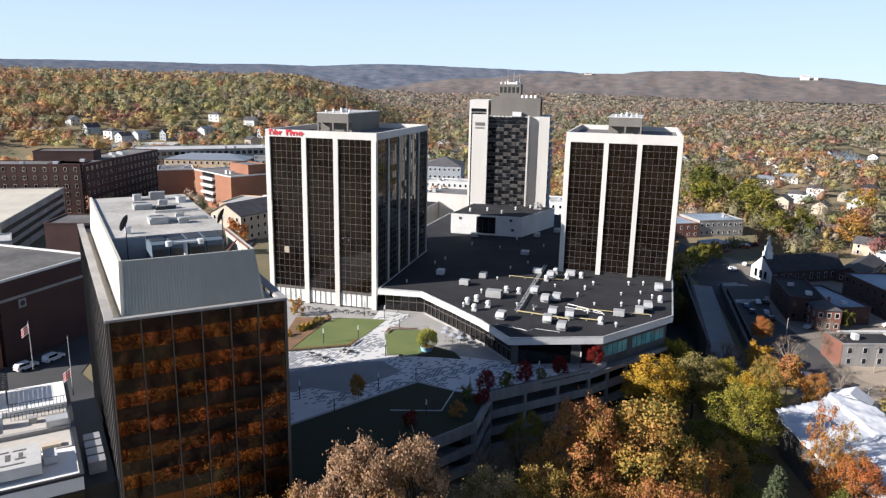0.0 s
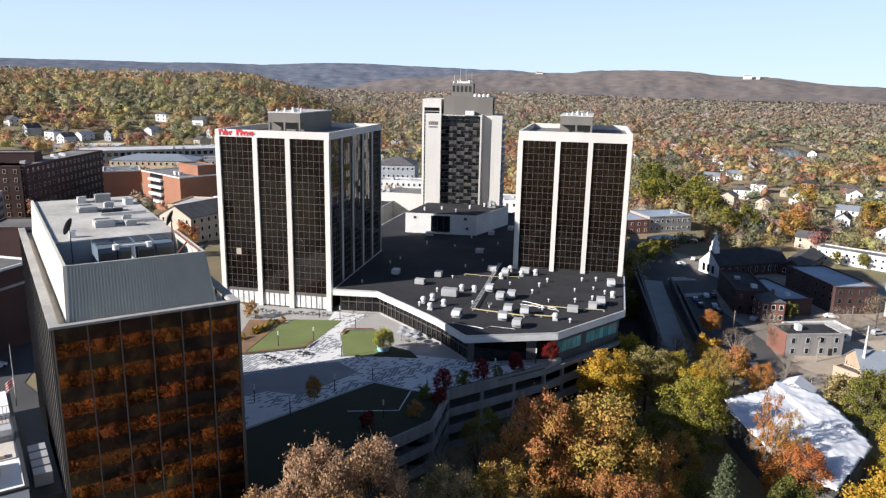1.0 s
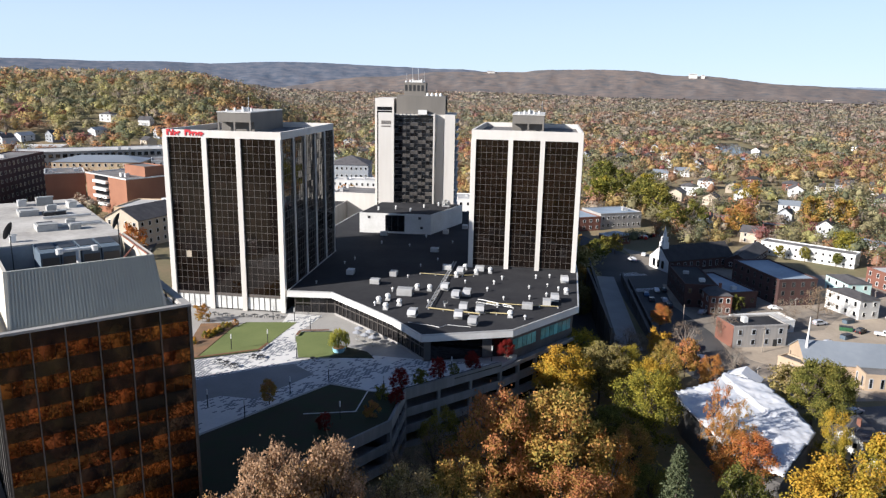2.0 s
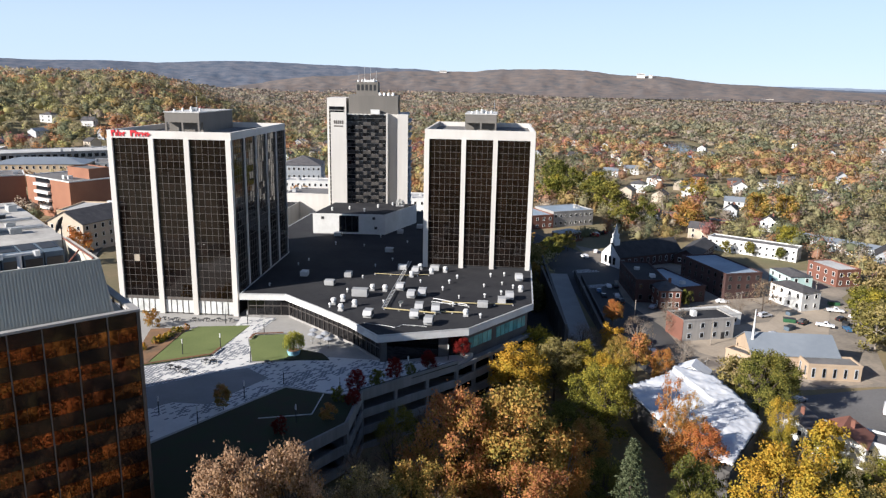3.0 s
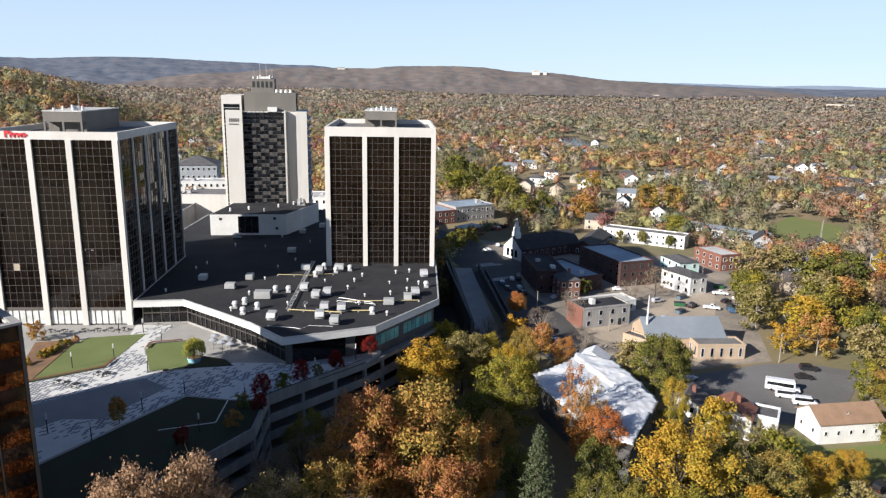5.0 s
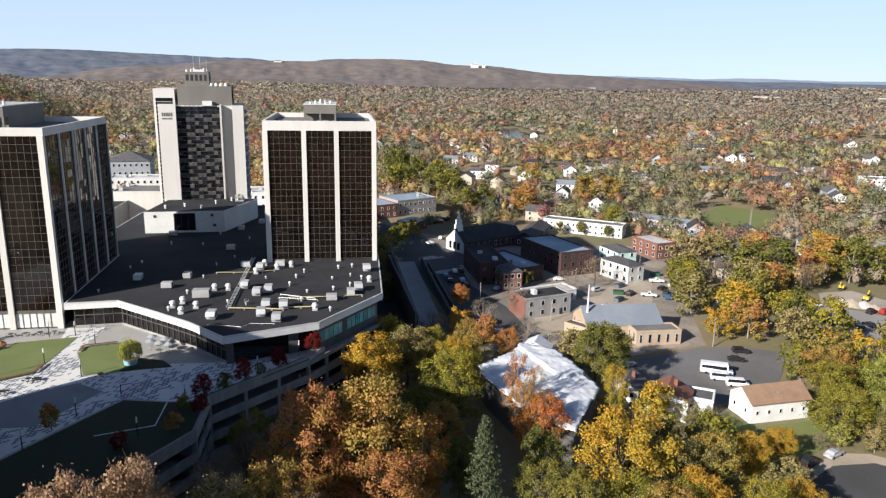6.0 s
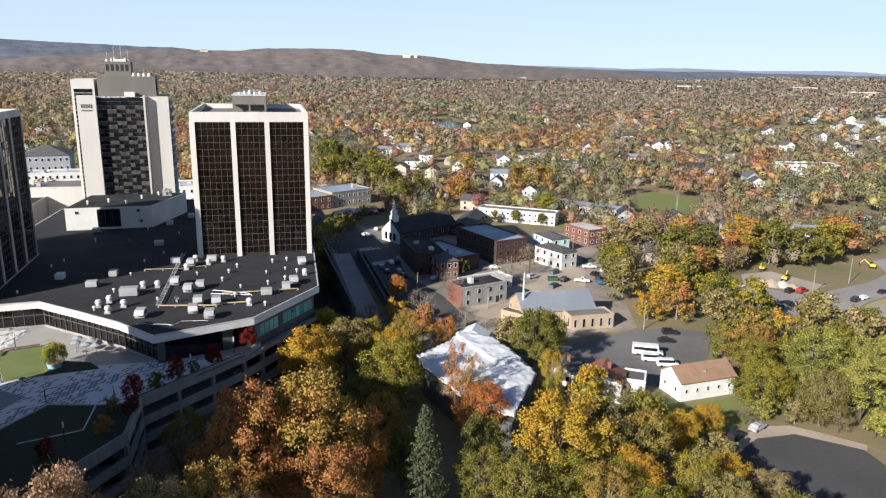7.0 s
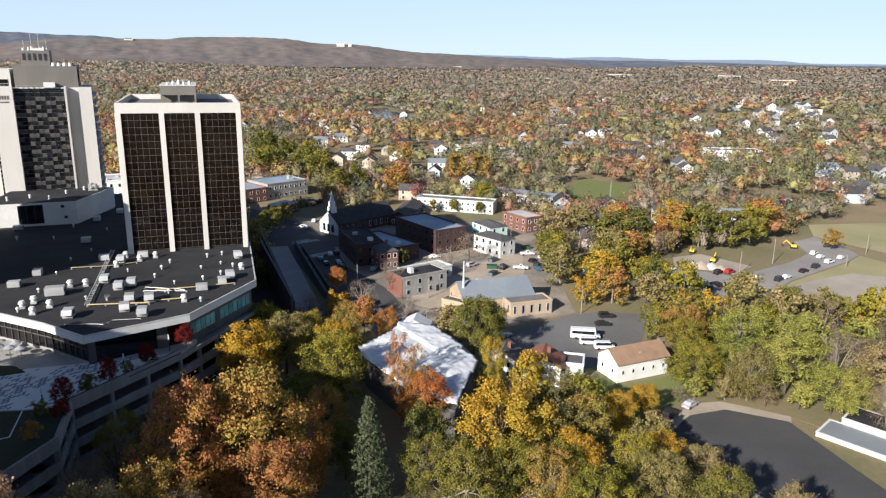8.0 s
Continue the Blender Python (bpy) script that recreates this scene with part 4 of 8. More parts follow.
# ---- near bronze glass office block ----
NB = thing("office_block", pose(-36.8, 73.8, 0, 0, 0, 29.4), "dark bronze mirror glass office block with a ribbed roof screen", "office block")
NW, ND, NT, FH = 20.2, 60.0, 34.0, 3.42
part("core", box(0.4, NW - 0.4, 0.4, ND - 0.4, -15.5, NT - 1.4), DARKMET, NB)
part("side_wall", box(0, 0.4, 0.4, ND - 0.4, -15.5, NT - 0.3), PANELGRY, NB, "dark grey metal side wall")
part("back_wall", box(0, NW, ND - 0.4, ND, -15.5, NT - 0.3), DARKMET, NB)
for i in range(16):
    part("fin", box(-0.12, 0, 1 + i * 3.8, 1.2 + i * 3.8, -15.5, NT - 0.3), DARKMET, NB)
bm = bmesh.new()
for a in ((-0.1, NW + 0.1, -0.1, 0.7), (-0.1, 0.9, 0.7, ND), (NW - 0.8, NW + 0.1, 0.7, ND)):
    bx(bm, a[0], a[1], a[2], a[3], NT - 0.28, NT)
part("coping", bm, CONC, NB, "grey stone coping")
part("roof", box(0.9, NW - 0.8, 0.7, ND - 0.4, NT - 1.4, NT - 0.9), ROOFCRM, NB, "tan gravel roof gutter")
SUBS, BAYW = 3, (NW - 0.5) / 6
for side, span in (("front", NW), ("right", ND)):
    f = face_frame(NW, ND, side)
    nb = 6 if side == "front" else 18
    bw = (span - 0.5) / nb
    mir = pane_mesh("pane", bw / SUBS - 0.03, 1.72, GLASSMIR)
    spa = pane_mesh("spandrel", bw - 0.06, FH - 1.78, GLASSSPA)
    rnd = random.Random(3)
    for b in range(nb):
        x0 = 0.25 + b * bw
        for r in range(14):
            zt = NT - 0.3 - 1.75 - r * FH
            for s in range(SUBS):
                if side == "right":
                    continue
                part("pane", mir, None, NB, m=f @ pose(x0 + (s + 0.5) * bw / SUBS, 0.12, zt - 0.86, rnd.gauss(0, 0.09), 0, rnd.gauss(0, 0.09)))
            if side == "right":
                continue
            part("spandrel", spa, None, NB, m=f @ pose(x0 + bw / 2, 0.10, zt + 0.86 if r else zt + 0.87))
    for b in range(nb + 1):
        part("mullion", box(0.25 + b * bw - 0.06, 0.25 + b * bw + 0.06, -0.12, 0.14, -15.5, NT - 0.3), MULL, NB, m=f)
    part("backing", box(0.2, span - 0.2, 0.19 if side == "front" else 0.1, 0.36, -15.5, NT - 1.4), DARKMET if side == "front" else GLASSMIR, NB, m=f)
# ribbed screen, cream side wall, sunk plant well, pale roof
PT = 39.3
bm = bmesh.new()
ribs = 92
rows = []
for i in range(ribs + 1):
    for e in (0, 1):
        dp = 0.08 if (i + e) % 2 else 0.0
        a0, b0 = 2.0 + 15.9 * i / ribs, 2.5 + 15.3 * i / ribs
        rows.append([bm.verts.new(p) for p in ((a0, 2.6 - dp, NT - 0.9), (b0, 5.1 - dp, PT), (b0, 5.35, PT), (a0, 2.9, NT - 0.9))])
for r0, r1 in zip(rows, rows[1:]):
    for k in range(3):
        bm.faces.new((r0[k], r1[k], r1[k + 1], r0[k + 1]))
bmesh.ops.recalc_face_normals(bm, faces=bm.faces[:])
part("ribbed_screen", bm, SCREEN, NB, "grey-green ribbed metal roof screen")
bm = bmesh.new()
for x0, x1, x2, x3 in ((1.75, 2.05, 2.15, 2.5), (17.95, 18.25, 17.45, 17.8)):
    y1 = 56 if x0 < 5 else 20
    vs = [bm.verts.new(p) for p in ((x0, 2.6, NT - 0.9), (x1, 2.6, NT - 0.9), (x1, y1, NT - 0.9), (x0, y1, NT - 0.9), (x2, 5.2, PT), (x3, 5.2, PT), (x3, y1, PT), (x2, y1, PT))]
    for q in ((3, 2, 1, 0), (4, 5, 6, 7), (0, 1, 5, 4), (1, 2, 6, 5), (2, 3, 7, 6), (3, 0, 4, 7)):
        bm.faces.new([vs[k] for k in q])
part("screen_wall", bm, CREAMMET, NB, "cream metal side wall of the roof storey")
part("roof_storey", box(2.5, 17.7, 20.2, 56, NT - 0.9, PT - 0.45), CREAMMET, NB)
part("pale_roof", box(2.5, 17.8, 20.1, 55.9, PT - 0.45, PT - 0.3), ROOFNB, NB, "stained pale roof membrane")
part("pit_floor", box(2.4, 17.9, 5.5, 20.2, NT - 0.85, NT + 0.4), ROOFGRY, NB)
part("pit_wall", box(2.5, 17.5, 20.0, 20.2, NT + 0.4, PT - 0.46), GREYSID, NB)
for x0 in (6.8, 9.1, 11.4, 13.7):
    u = part("cooling_unit", box(x0, x0 + 2.15, 13.4, 19.6, NT + 0.4, PT - 0.25), BLUESHADE, NB, "blue-grey cooling unit in the roof well")
    part("fan_grille", box(x0 + 0.2, x0 + 1.95, 15.6, 19.4, PT - 0.25, PT - 0.18), DARKMET, u)
    part("louvre", box(x0 + 0.15, x0 + 2.0, 13.32, 13.4, NT + 0.8, PT - 0.9), PANELGRY, u)
bm = bmesh.new()
rod(bm, (8.7, 12.0, PT + 0.1), (12.6, 12.1, PT + 0.1), 0.2, 10)
rod(bm, (10.7, 12.05, NT + 0.4), (10.7, 12.05, PT + 0.1), 0.24, 10)
for x0 in (8.7, 12.6):
    cyl(bm, x0, 12.05, PT - 0.25, PT + 0.4, 0.4, 0.4, 12)
part("white_duct", bm, WHITE, NB, "white tee duct with end caps")
bm = bmesh.new()
for a in (((17.2, 5.6, PT), (17.2, 19.5, PT)), ((13.5, 6.0, PT - 1.4), (17.2, 12.0, PT - 0.2)), ((3.0, 5.9, PT - 1.0), (7.0, 6.0, PT - 1.4))):
    rod(bm, *a, 0.11)
part("red_brace", bm, SHINRED, NB, "rust red steel bracing")
for x0, y0, w0, d0, h0, mt in ((7.8, 41.0, 2.6, 4.0, 0.7, PLANTGRY), (8.4, 27.5, 2.6, 3.4, 0.8, PLANTGRY), (10.9, 40.0, 1.5, 1.8, 0.5, DARKMET), (12.6, 40.4, 1.5, 1.8, 0.5, DARKMET), (12.0, 44.5, 1.4, 1.4, 0.8, PLANTGRY), (12.4, 27.0, 1.4, 1.6, 0.7, PLANTGRY), (4.6, 22.0, 0.7, 0.9, 0.9, WHITE), (12.8, 32.5, 1.2, 1.0, 0.5, PLANTGRY), (15.4, 46.0, 1.2, 3.0, 0.8, PLANTGRY), (11.4, 50.5, 2.4, 1.6, 1.3, PLANTGRY), (8.8, 51.0, 1.2, 2.2, 0.9, STEEL)):
    u = part("roof_unit", box(x0, x0 + w0, y0, y0 + d0, PT - 0.3, PT - 0.3 + h0), mt, NB)
    part("unit_hood", box(x0 + 0.2, x0 + w0 + 0.15, y0 + 0.2, y0 + d0 * 0.5, PT - 0.3 + h0, PT - 0.15 + h0), PLANTGRY, u)
    part("fan_grille", box(x0 + 0.3, x0 + w0 - 0.3, y0 + d0 * 0.55, y0 + d0 - 0.25, PT - 0.3 + h0, PT - 0.24 + h0), DARKMET, u)
bm = bmesh.new()
for y0 in (29.5, 30.3, 37.0):
    bx(bm, 10.4, 17.0, y0, y0 + 0.35, PT - 0.2, PT + 0.1)
part("roof_duct", bm, STEEL, NB)
for x0, y0 in ((4.4, 19.0), (17.0, 19.2)):
    d = part("dish_mast", box(x0 - 0.06, x0 + 0.06, y0 - 0.06, y0 + 0.06, NT + 0.4, PT + 1.7), DARKMET, NB)
    part("dish", dish_bm(1.15), DARKMET, d, "dark mesh satellite dish", m=pose(x0 - 0.2, y0 - 0.1, PT + 1.9, 20, 0, 62))
keep(-50, 110, 48, 36, 120)

# ---- town buildings ----
WIN = {}


def window_mesh(w, h, trim):
    key = (round(w, 2), round(h, 2), trim.name)
    if key not in WIN:
        bm = bmesh.new()
        o, q = (w / 2 + 0.12, h / 2 + 0.14), (w / 2, h / 2)
        rings = [[bm.verts.new((sx * r[0], y, sz * r[1])) for sx, sz in ((-1, -1), (1, -1), (1, 1), (-1, 1))] for r, y in ((o, 0.02), (o, -0.1), (q, -0.1), (q, -0.03))]
        for r0, r1 in zip(rings, rings[1:]):
            for k in range(4):
                bm.faces.new((r0[k], r0[(k + 1) % 4], r1[(k + 1) % 4], r1[k]))
        bm.faces.new(rings[3]).material_index = 1
        bmesh.ops.recalc_face_normals(bm, faces=bm.faces[:])
        WIN[key] = mesh_of("window", bm, trim, GLASSBLK)
    return WIN[key]


def gable_roof(w, d, z, rise, over, axis, ends):
    """Two slopes with thickness and their gable walls."""
    r, g = bmesh.new(), bmesh.new()
    th = 0.22
    if axis == "x":
        pts = lambda s, k: (s, k)
        L0, L1, W = -over, w + over, d
    else:
        L0, L1, W = -over, d + over, w
    sl = rise / (W / 2)
    prof = [(-over, z - over * sl), (W / 2, z + rise), (W + over, z - over * sl), (W + over, z - over * sl + th), (W / 2, z + rise + th), (-over, z - over * sl + th)]
    def P(l, k, zz):
        return (l, k, zz) if axis == "x" else (k, l, zz)
    a, b = [r.verts.new(P(L0, k, zz)) for k, zz in prof], [r.verts.new(P(L1, k, zz)) for k, zz in prof]
    n = len(prof)
    for i in range(n):
        r.faces.new((a[i], a[(i + 1) % n], b[(i + 1) % n], b[i]))
    for v in (a, b):
        r.faces.new((v[0], v[1], v[4], v[5]))
        r.faces.new((v[1], v[2], v[3], v[4]))
    bmesh.ops.recalc_face_normals(r, faces=r.faces[:])
    for l0 in (0.0, (w if axis == "x" else d) - 0.2):
        vs = [g.verts.new(P(l0 + e, k, zz)) for e in (0, 0.2) for k, zz in ((0, z), (W, z), (W / 2, z + rise - 0.01))]
        for q in ((0, 1, 2), (3, 5, 4), (0, 3, 4, 1), (1, 4, 5, 2), (2, 5, 3, 0)):
            g.faces.new([vs[i] for i in q])
    bmesh.ops.recalc_face_normals(g, faces=g.faces[:])
    return r, g


def block(name, label, cat, p0, p1, depth, z0, h, wall, roof, floors=2, style="flat", cols=None, win=(1.1, 1.5), trim=None, rise=2.5, axis="x", group="", sides=("front", "left", "right"), units=0, chimney=False, pave=0.0, lip=0.55):
    """A house or block: front edge p0 to p1 as seen from outside, depth behind it."""
    f, w = along(p0, p1, z0)
    t = thing(name, f, label, cat, group)
    trim = trim or WHITE
    if style == "gable":
        bm = bmesh.new()
        W, ln = (depth, w) if axis == "x" else (w, depth)
        ends = [[bm.verts.new((l, k, z) if axis == "x" else (k, l, z)) for k, z in ((0, -0.6), (W, -0.6), (W, h), (W / 2, h + rise - 0.02), (0, h))] for l in (0, ln)]
        for i in range(5):
            bm.faces.new((ends[0][i], ends[0][(i + 1) % 5], ends[1][(i + 1) % 5], ends[1][i]))
        bm.faces.new(ends[0])
        bm.faces.new(ends[1])
        bmesh.ops.recalc_face_normals(bm, faces=bm.faces[:])
        part("wall", bm, wall, t)
    else:
        part("wall", box(0, w, 0, depth, -0.6, h), wall, t)
    if style == "flat":
        bm = bmesh.new()
        for a in ((-0.1, w + 0.1, -0.1, 0.35), (-0.1, w + 0.1, depth - 0.35, depth + 0.1), (-0.1, 0.35, 0.35, depth - 0.35), (w - 0.35, w + 0.1, 0.35, depth - 0.35)):
            bx(bm, a[0], a[1], a[2], a[3], h, h + lip)
        part("parapet", bm, trim if pave else wall, t)
        part("roof", box(0.35, w - 0.35, 0.35, depth - 0.35, h, h + 0.12), roof, t)
    elif style == "gable":
        r, g = gable_roof(w, depth, h, rise, 0.4, axis, wall)
        part("roof", r, roof, t)
        g.free()
    elif style == "hip":
        bm = bmesh.new()
        o = 0.4
        c = min(w, depth) / 2
        e = [bm.verts.new(p) for p in ((-o, -o, h), (w + o, -o, h), (w + o, depth + o, h), (-o, depth + o, h))]
        if w > depth:
            k = [bm.verts.new((c, depth / 2, h + rise)), bm.verts.new((w - c, depth / 2, h + rise))]
            fs = ((e[0], e[1], k[1], k[0]), (e[1], e[2], k[1]), (e[2], e[3], k[0], k[1]), (e[3], e[0], k[0]))
        else:
            k = [bm.verts.new((w / 2, c, h + rise)), bm.verts.new((w / 2, depth - c, h + rise))]
            fs = ((e[0], e[1], k[0]), (e[1], e[2], k[1], k[0]), (e[2], e[3], k[1]), (e[3], e[0], k[0], k[1]))
        for q in fs:
            bm.faces.new(q)
        bm.faces.new(e[::-1])
        part("roof", bm, roof, t)
    if chimney:
        part("chimney", box(w * 0.6, w * 0.6 + 0.8, depth * 0.5, depth * 0.5 + 0.8, h, h + rise + 1.0), BRICK, t)
    fh = h / max(1, floors)
    for side, span in (("front", w), ("right", depth), ("left", depth), ("back", w)):
        if side not in sides or not floors:
            continue
        n = cols if (cols and side == "front") else max(1, int(span / 3.2))
        fm = face_frame(w, depth, side)
        wm = window_mesh(win[0], min(win[1], fh * 0.62), trim)
        for i in range(n):
            for k in range(floors):
                part("window", wm, None, t, m=fm @ pose(span * (i + 0.5) / n, -0.01, fh * (k + 0.52)))
    rnd = random.Random(int(abs(p0[0] * 13 + p0[1] * 7)))
    for i in range(units):
        x, y = rnd.uniform(1.5, w - 3), rnd.uniform(1.5, depth - 3)
        u = part("roof_unit", box(x, x + rnd.uniform(1.2, 2.4), y, y + rnd.uniform(1.2, 2.2), h + 0.12, h + rnd.uniform(1.0, 1.9)), STEEL if i % 2 else WHITE, t)
    keep((p0[0] + p1[0]) / 2 - (p1[1] - p0[1]) / w * depth / 2, (p0[1] + p1[1]) / 2 + (p1[0] - p0[0]) / w * depth / 2, w / 2 + 1.5, depth / 2 + 1.5, math.degrees(math.atan2(p1[1] - p0[1], p1[0] - p0[0])))
    return t


G = -15.0
# valley side, by the street and the river
shop = block("shop_building", "two-storey grey rendered building with a brick flank and dark flat roof", "building", (111.5, 187.0), (129.0, 187.6), 9.5, G, 6.3, CONC, ROOFBLK, 2, cols=4, units=1, trim=GREYSID, sides=("front", "right"))
part("brick_flank", box(-0.14, 0.0, 0.0, 9.5, -0.6, 6.86), BRICK, shop, "red brick side wall")
part("side_door", box(13.2, 14.4, -0.1, 0.0, 0.0, 2.2), DARKMET, shop, "dark side door")
block("garage_building", "low white flat-roofed outbuilding", "building", (121, 197.8), (139, 199), 8, G, 3.6, WHITE, ROOFWHT, 1, cols=4)
ch = block("church_hall", "buff brick church hall with low grey metal gable roof", "church hall", (119.6, 164.4), (142.0, 158.4), 13, G, 4.4, HALLBRICK, METROOF, 1, "gable", rise=4.0, axis="x", cols=6, win=(0.8, 2.2), trim=HALLBRICK)
block("hall_wing", "low flat-roofed buff brick wing", "building", (130.2, 155.2), (143.5, 151.6), 6.5, G, 4.0, HALLBRICK, ROOFGRY, 1, cols=5, win=(0.7, 2.4), trim=GREYSID)
block("hall_porch", "buff brick porch with a flat canopy roof", "building", (115.6, 170.6), (118.8, 163.2), 4.0, G, 3.6, HALLBRICK, SHINGLE, 1, cols=1, trim=GREYSID)
sp = thing("church_spire", pose(121.9, 168.2, -8.6), "thin white metal spire over the hall roof", "spire")
bm = bmesh.new()
cyl(bm, 0, 0, 0, 9.4, 0.42, 0.12, 8)
part("needle", bm, WHITE, sp)
bm = bmesh.new()
cyl(bm, 0, 0, -0.9, 0.5, 0.75, 0.6, 8)
part("foot", bm, WHITE, sp)
block("white_house", "three-storey white clapboard house with dark hip roof", "house", (166.5, 223.4), (168.5, 208.6), 8.2, G, 6.8, CLAP, SHINGLE, 2, "hip", rise=1.6, cols=4)
block("pale_green_house", "pale green flat-roofed house", "house", (181.5, 245), (180.5, 231), 9, G, 6, MINT, SHINGLE, 2, "hip", rise=1.2, cols=3)
block("brick_workshop", "two-storey red brick workshop with pale roof", "workshop", (203.8, 251.7), (204.1, 235), 10.5, G, 6.5, BRICK, ROOFWHT, 2, cols=4)
block("brick_apartments", "three-storey dark brick apartment block with blue sky shade in its roof colour", "apartment block", (148.5, 255), (149.5, 225.5), 15, G, 9.3, BRICKDK, ROOFBLUE, 3, cols=7, trim=CONCDK)
block("brick_store", "single-storey dark brick store with blue sky shade in its flat roof's colour", "store", (127, 249), (130, 223), 11, G, 5.6, BRICKDK, ROOFBLUE, 1, cols=6, units=2, trim=CONCDK)
block("corner_store", "two-storey dark brick corner store with black roof", "store", (121, 253.2), (115.1, 226.8), 11, G, 8, BRICKDK, ROOFBLK, 2, cols=7, units=2, trim=CONCDK)
block("red_brick_house", "red brick house with dormered hip roof", "house", (119.8, 217.6), (127.2, 216.6), 9, G, 6.8, BRICK, SHINGLE, 2, "hip", rise=2.2, cols=3, chimney=True)
chu = block("church", "white-fronted church with dark gable roof", "church", (127, 284), (130, 272.4), 34, G, 5, BRICKDK, SHINGLE, 1, "gable", rise=5.0, axis="y", cols=3, win=(1.0, 2.2), trim=GREYSID)
part("front_wall", box(-0.15, 12.1, -0.25, -0.02, 0, 5), CLAP, chu, "white boarded church front")
bm = bmesh.new()
vs = [bm.verts.new(p) for p in ((-0.15, -0.25, 5), (12.1, -0.25, 5), (5.98, -0.25, 10.0), (-0.15, -0.02, 5), (12.1, -0.02, 5), (5.98, -0.02, 10.0))]
for q in ((0, 1, 2), (3, 5, 4), (0, 3, 4, 1), (1, 4, 5, 2), (2, 5, 3, 0)):
    bm.faces.new([vs[i] for i in q])
part("front_gable", bm, CLAP, chu)
for x0 in (2.2, 5.0, 7.8):
    part("church_window", box(x0, x0 + 1.6, -0.3, -0.25, 1.0, 4.2), GLASSBLK, chu)
st = part("steeple", box(4.6, 7.4, 0.4, 3.2, 8.0, 11.8), CLAP, chu, "white wooden steeple")
bm = bmesh.new()
bx(bm, 4.95, 7.05, 0.75, 2.85, 11.8, 14.0)
part("belfry", bm, CLAP, st)
bm = bmesh.new()
cyl(bm, 6.0, 1.8, 14.0, 18.6, 0.9, 0.04, 8)
part("spire", bm, WHITE, st)
block("parish_hall", "hall with long dark shingled roof behind the church", "hall", (158.5, 279), (165.5, 272.3), 34, G, 4.0, BRICKDK, SHINGLE, 1, "gable", rise=2.5, axis="y", cols=2)
block("motel", "long white two-storey motel with galleries", "motel", (189.5, 303.8), (215.2, 273.6), 9, G, 5.8, WHITE, ROOFGRY, 2, cols=14, win=(0.8, 1.0))
block("row_building", "long low brick row with pale cornice", "building", (196, 378), (222, 341), 8, G, 5, BRICK, ROOFGRY, 1, cols=10)
block("row_building", "long low white row with grey roof", "building", (237, 312), (259, 268), 8, G, 4.6, WHITE, METROOF, 1, "gable", rise=1.5, cols=10)
block("office_building", "three-storey grey office building with blue sky shade in its roof colour", "office", (132, 361.6), (157, 367), 20, G, 8.2, CONC, ROOFBLUE, 2, cols=8, units=2)
block("brick_office", "two-storey brick office wing", "office", (116, 357), (131.5, 360.2), 22, G, 7.0, BRICK, ROOFBLUE, 2, cols=4)
block("small_brick_building", "small brick building with overhanging white flat roof", "building", (124.4, 322.3), (135.5, 328), 9, G, 4.2, BRICK, ROOFWHT, 1, cols=4, pave=1)
wh = block("white_boarded_house", "long white house with brown shingled gable roof", "house", (123.5, 106.4), (138.5, 103.8), 8, G, 4.8, CLAP, SHINBRN, 1, "gable", rise=2.6, cols=5, win=(0.6, 0.9))
block("red_roofed_house", "white house with rust red gable roof", "house", (104.0, 119.5), (110.2, 112.2), 7.5, G, 4.8, CLAP, SHINRED, 2, "gable", rise=2.6, axis="y", cols=2, win=(0.8, 1.2), chimney=True)
block("grey_roofed_house", "white house with grey gable roof", "house", (99.5, 126.5), (104.0, 121.3), 8, G, 4.6, CLAP, SHINGLE, 2, "gable", rise=2.2, axis="y", cols=2, win=(0.8, 1.2), chimney=True)
block("carport", "dark flat-roofed carport on white posts", "carport", (110.5, 118.5), (117.0, 111.5), 6.5, G, 4.0, CLAP, SHINGLE, 1, cols=1)
block("white_flat_building", "low building with long white parapet and grey roof", "building", (140.1, 66.7), (144.1, 43.3), 8.0, G, 0.85, WHITE, METROOF, 0, lip=0.2)
block("white_flat_building", "low building with white parapet and black roof", "building", (149.3, 66.2), (153.3, 42.8), 8.0, G, 1.6, WHITE, ROOFBLK, 0, lip=0.25)
block("white_gabled_building", "large white gabled building among trees", "building", (452, 428), (466, 400), 15, G, 6, CLAP, SHINGLE, 2, "gable", rise=4, cols=8)
pav = thing("open_pavilion", pose(372, 250, G, 0, 0, 70), "small open pavilion with pale green roof", "pavilion")
r, g = gable_roof(14, 7, 3.4, 1.6, 0.5, "x", None)
part("roof", r, MINT, pav)
g.free()
for x in (0.3, 7, 13.7):
    for y in (0.3, 6.7):
        part("post", box(x - 0.15, x + 0.15, y - 0.15, y + 0.15, 0, 3.4), DARKMET, pav)

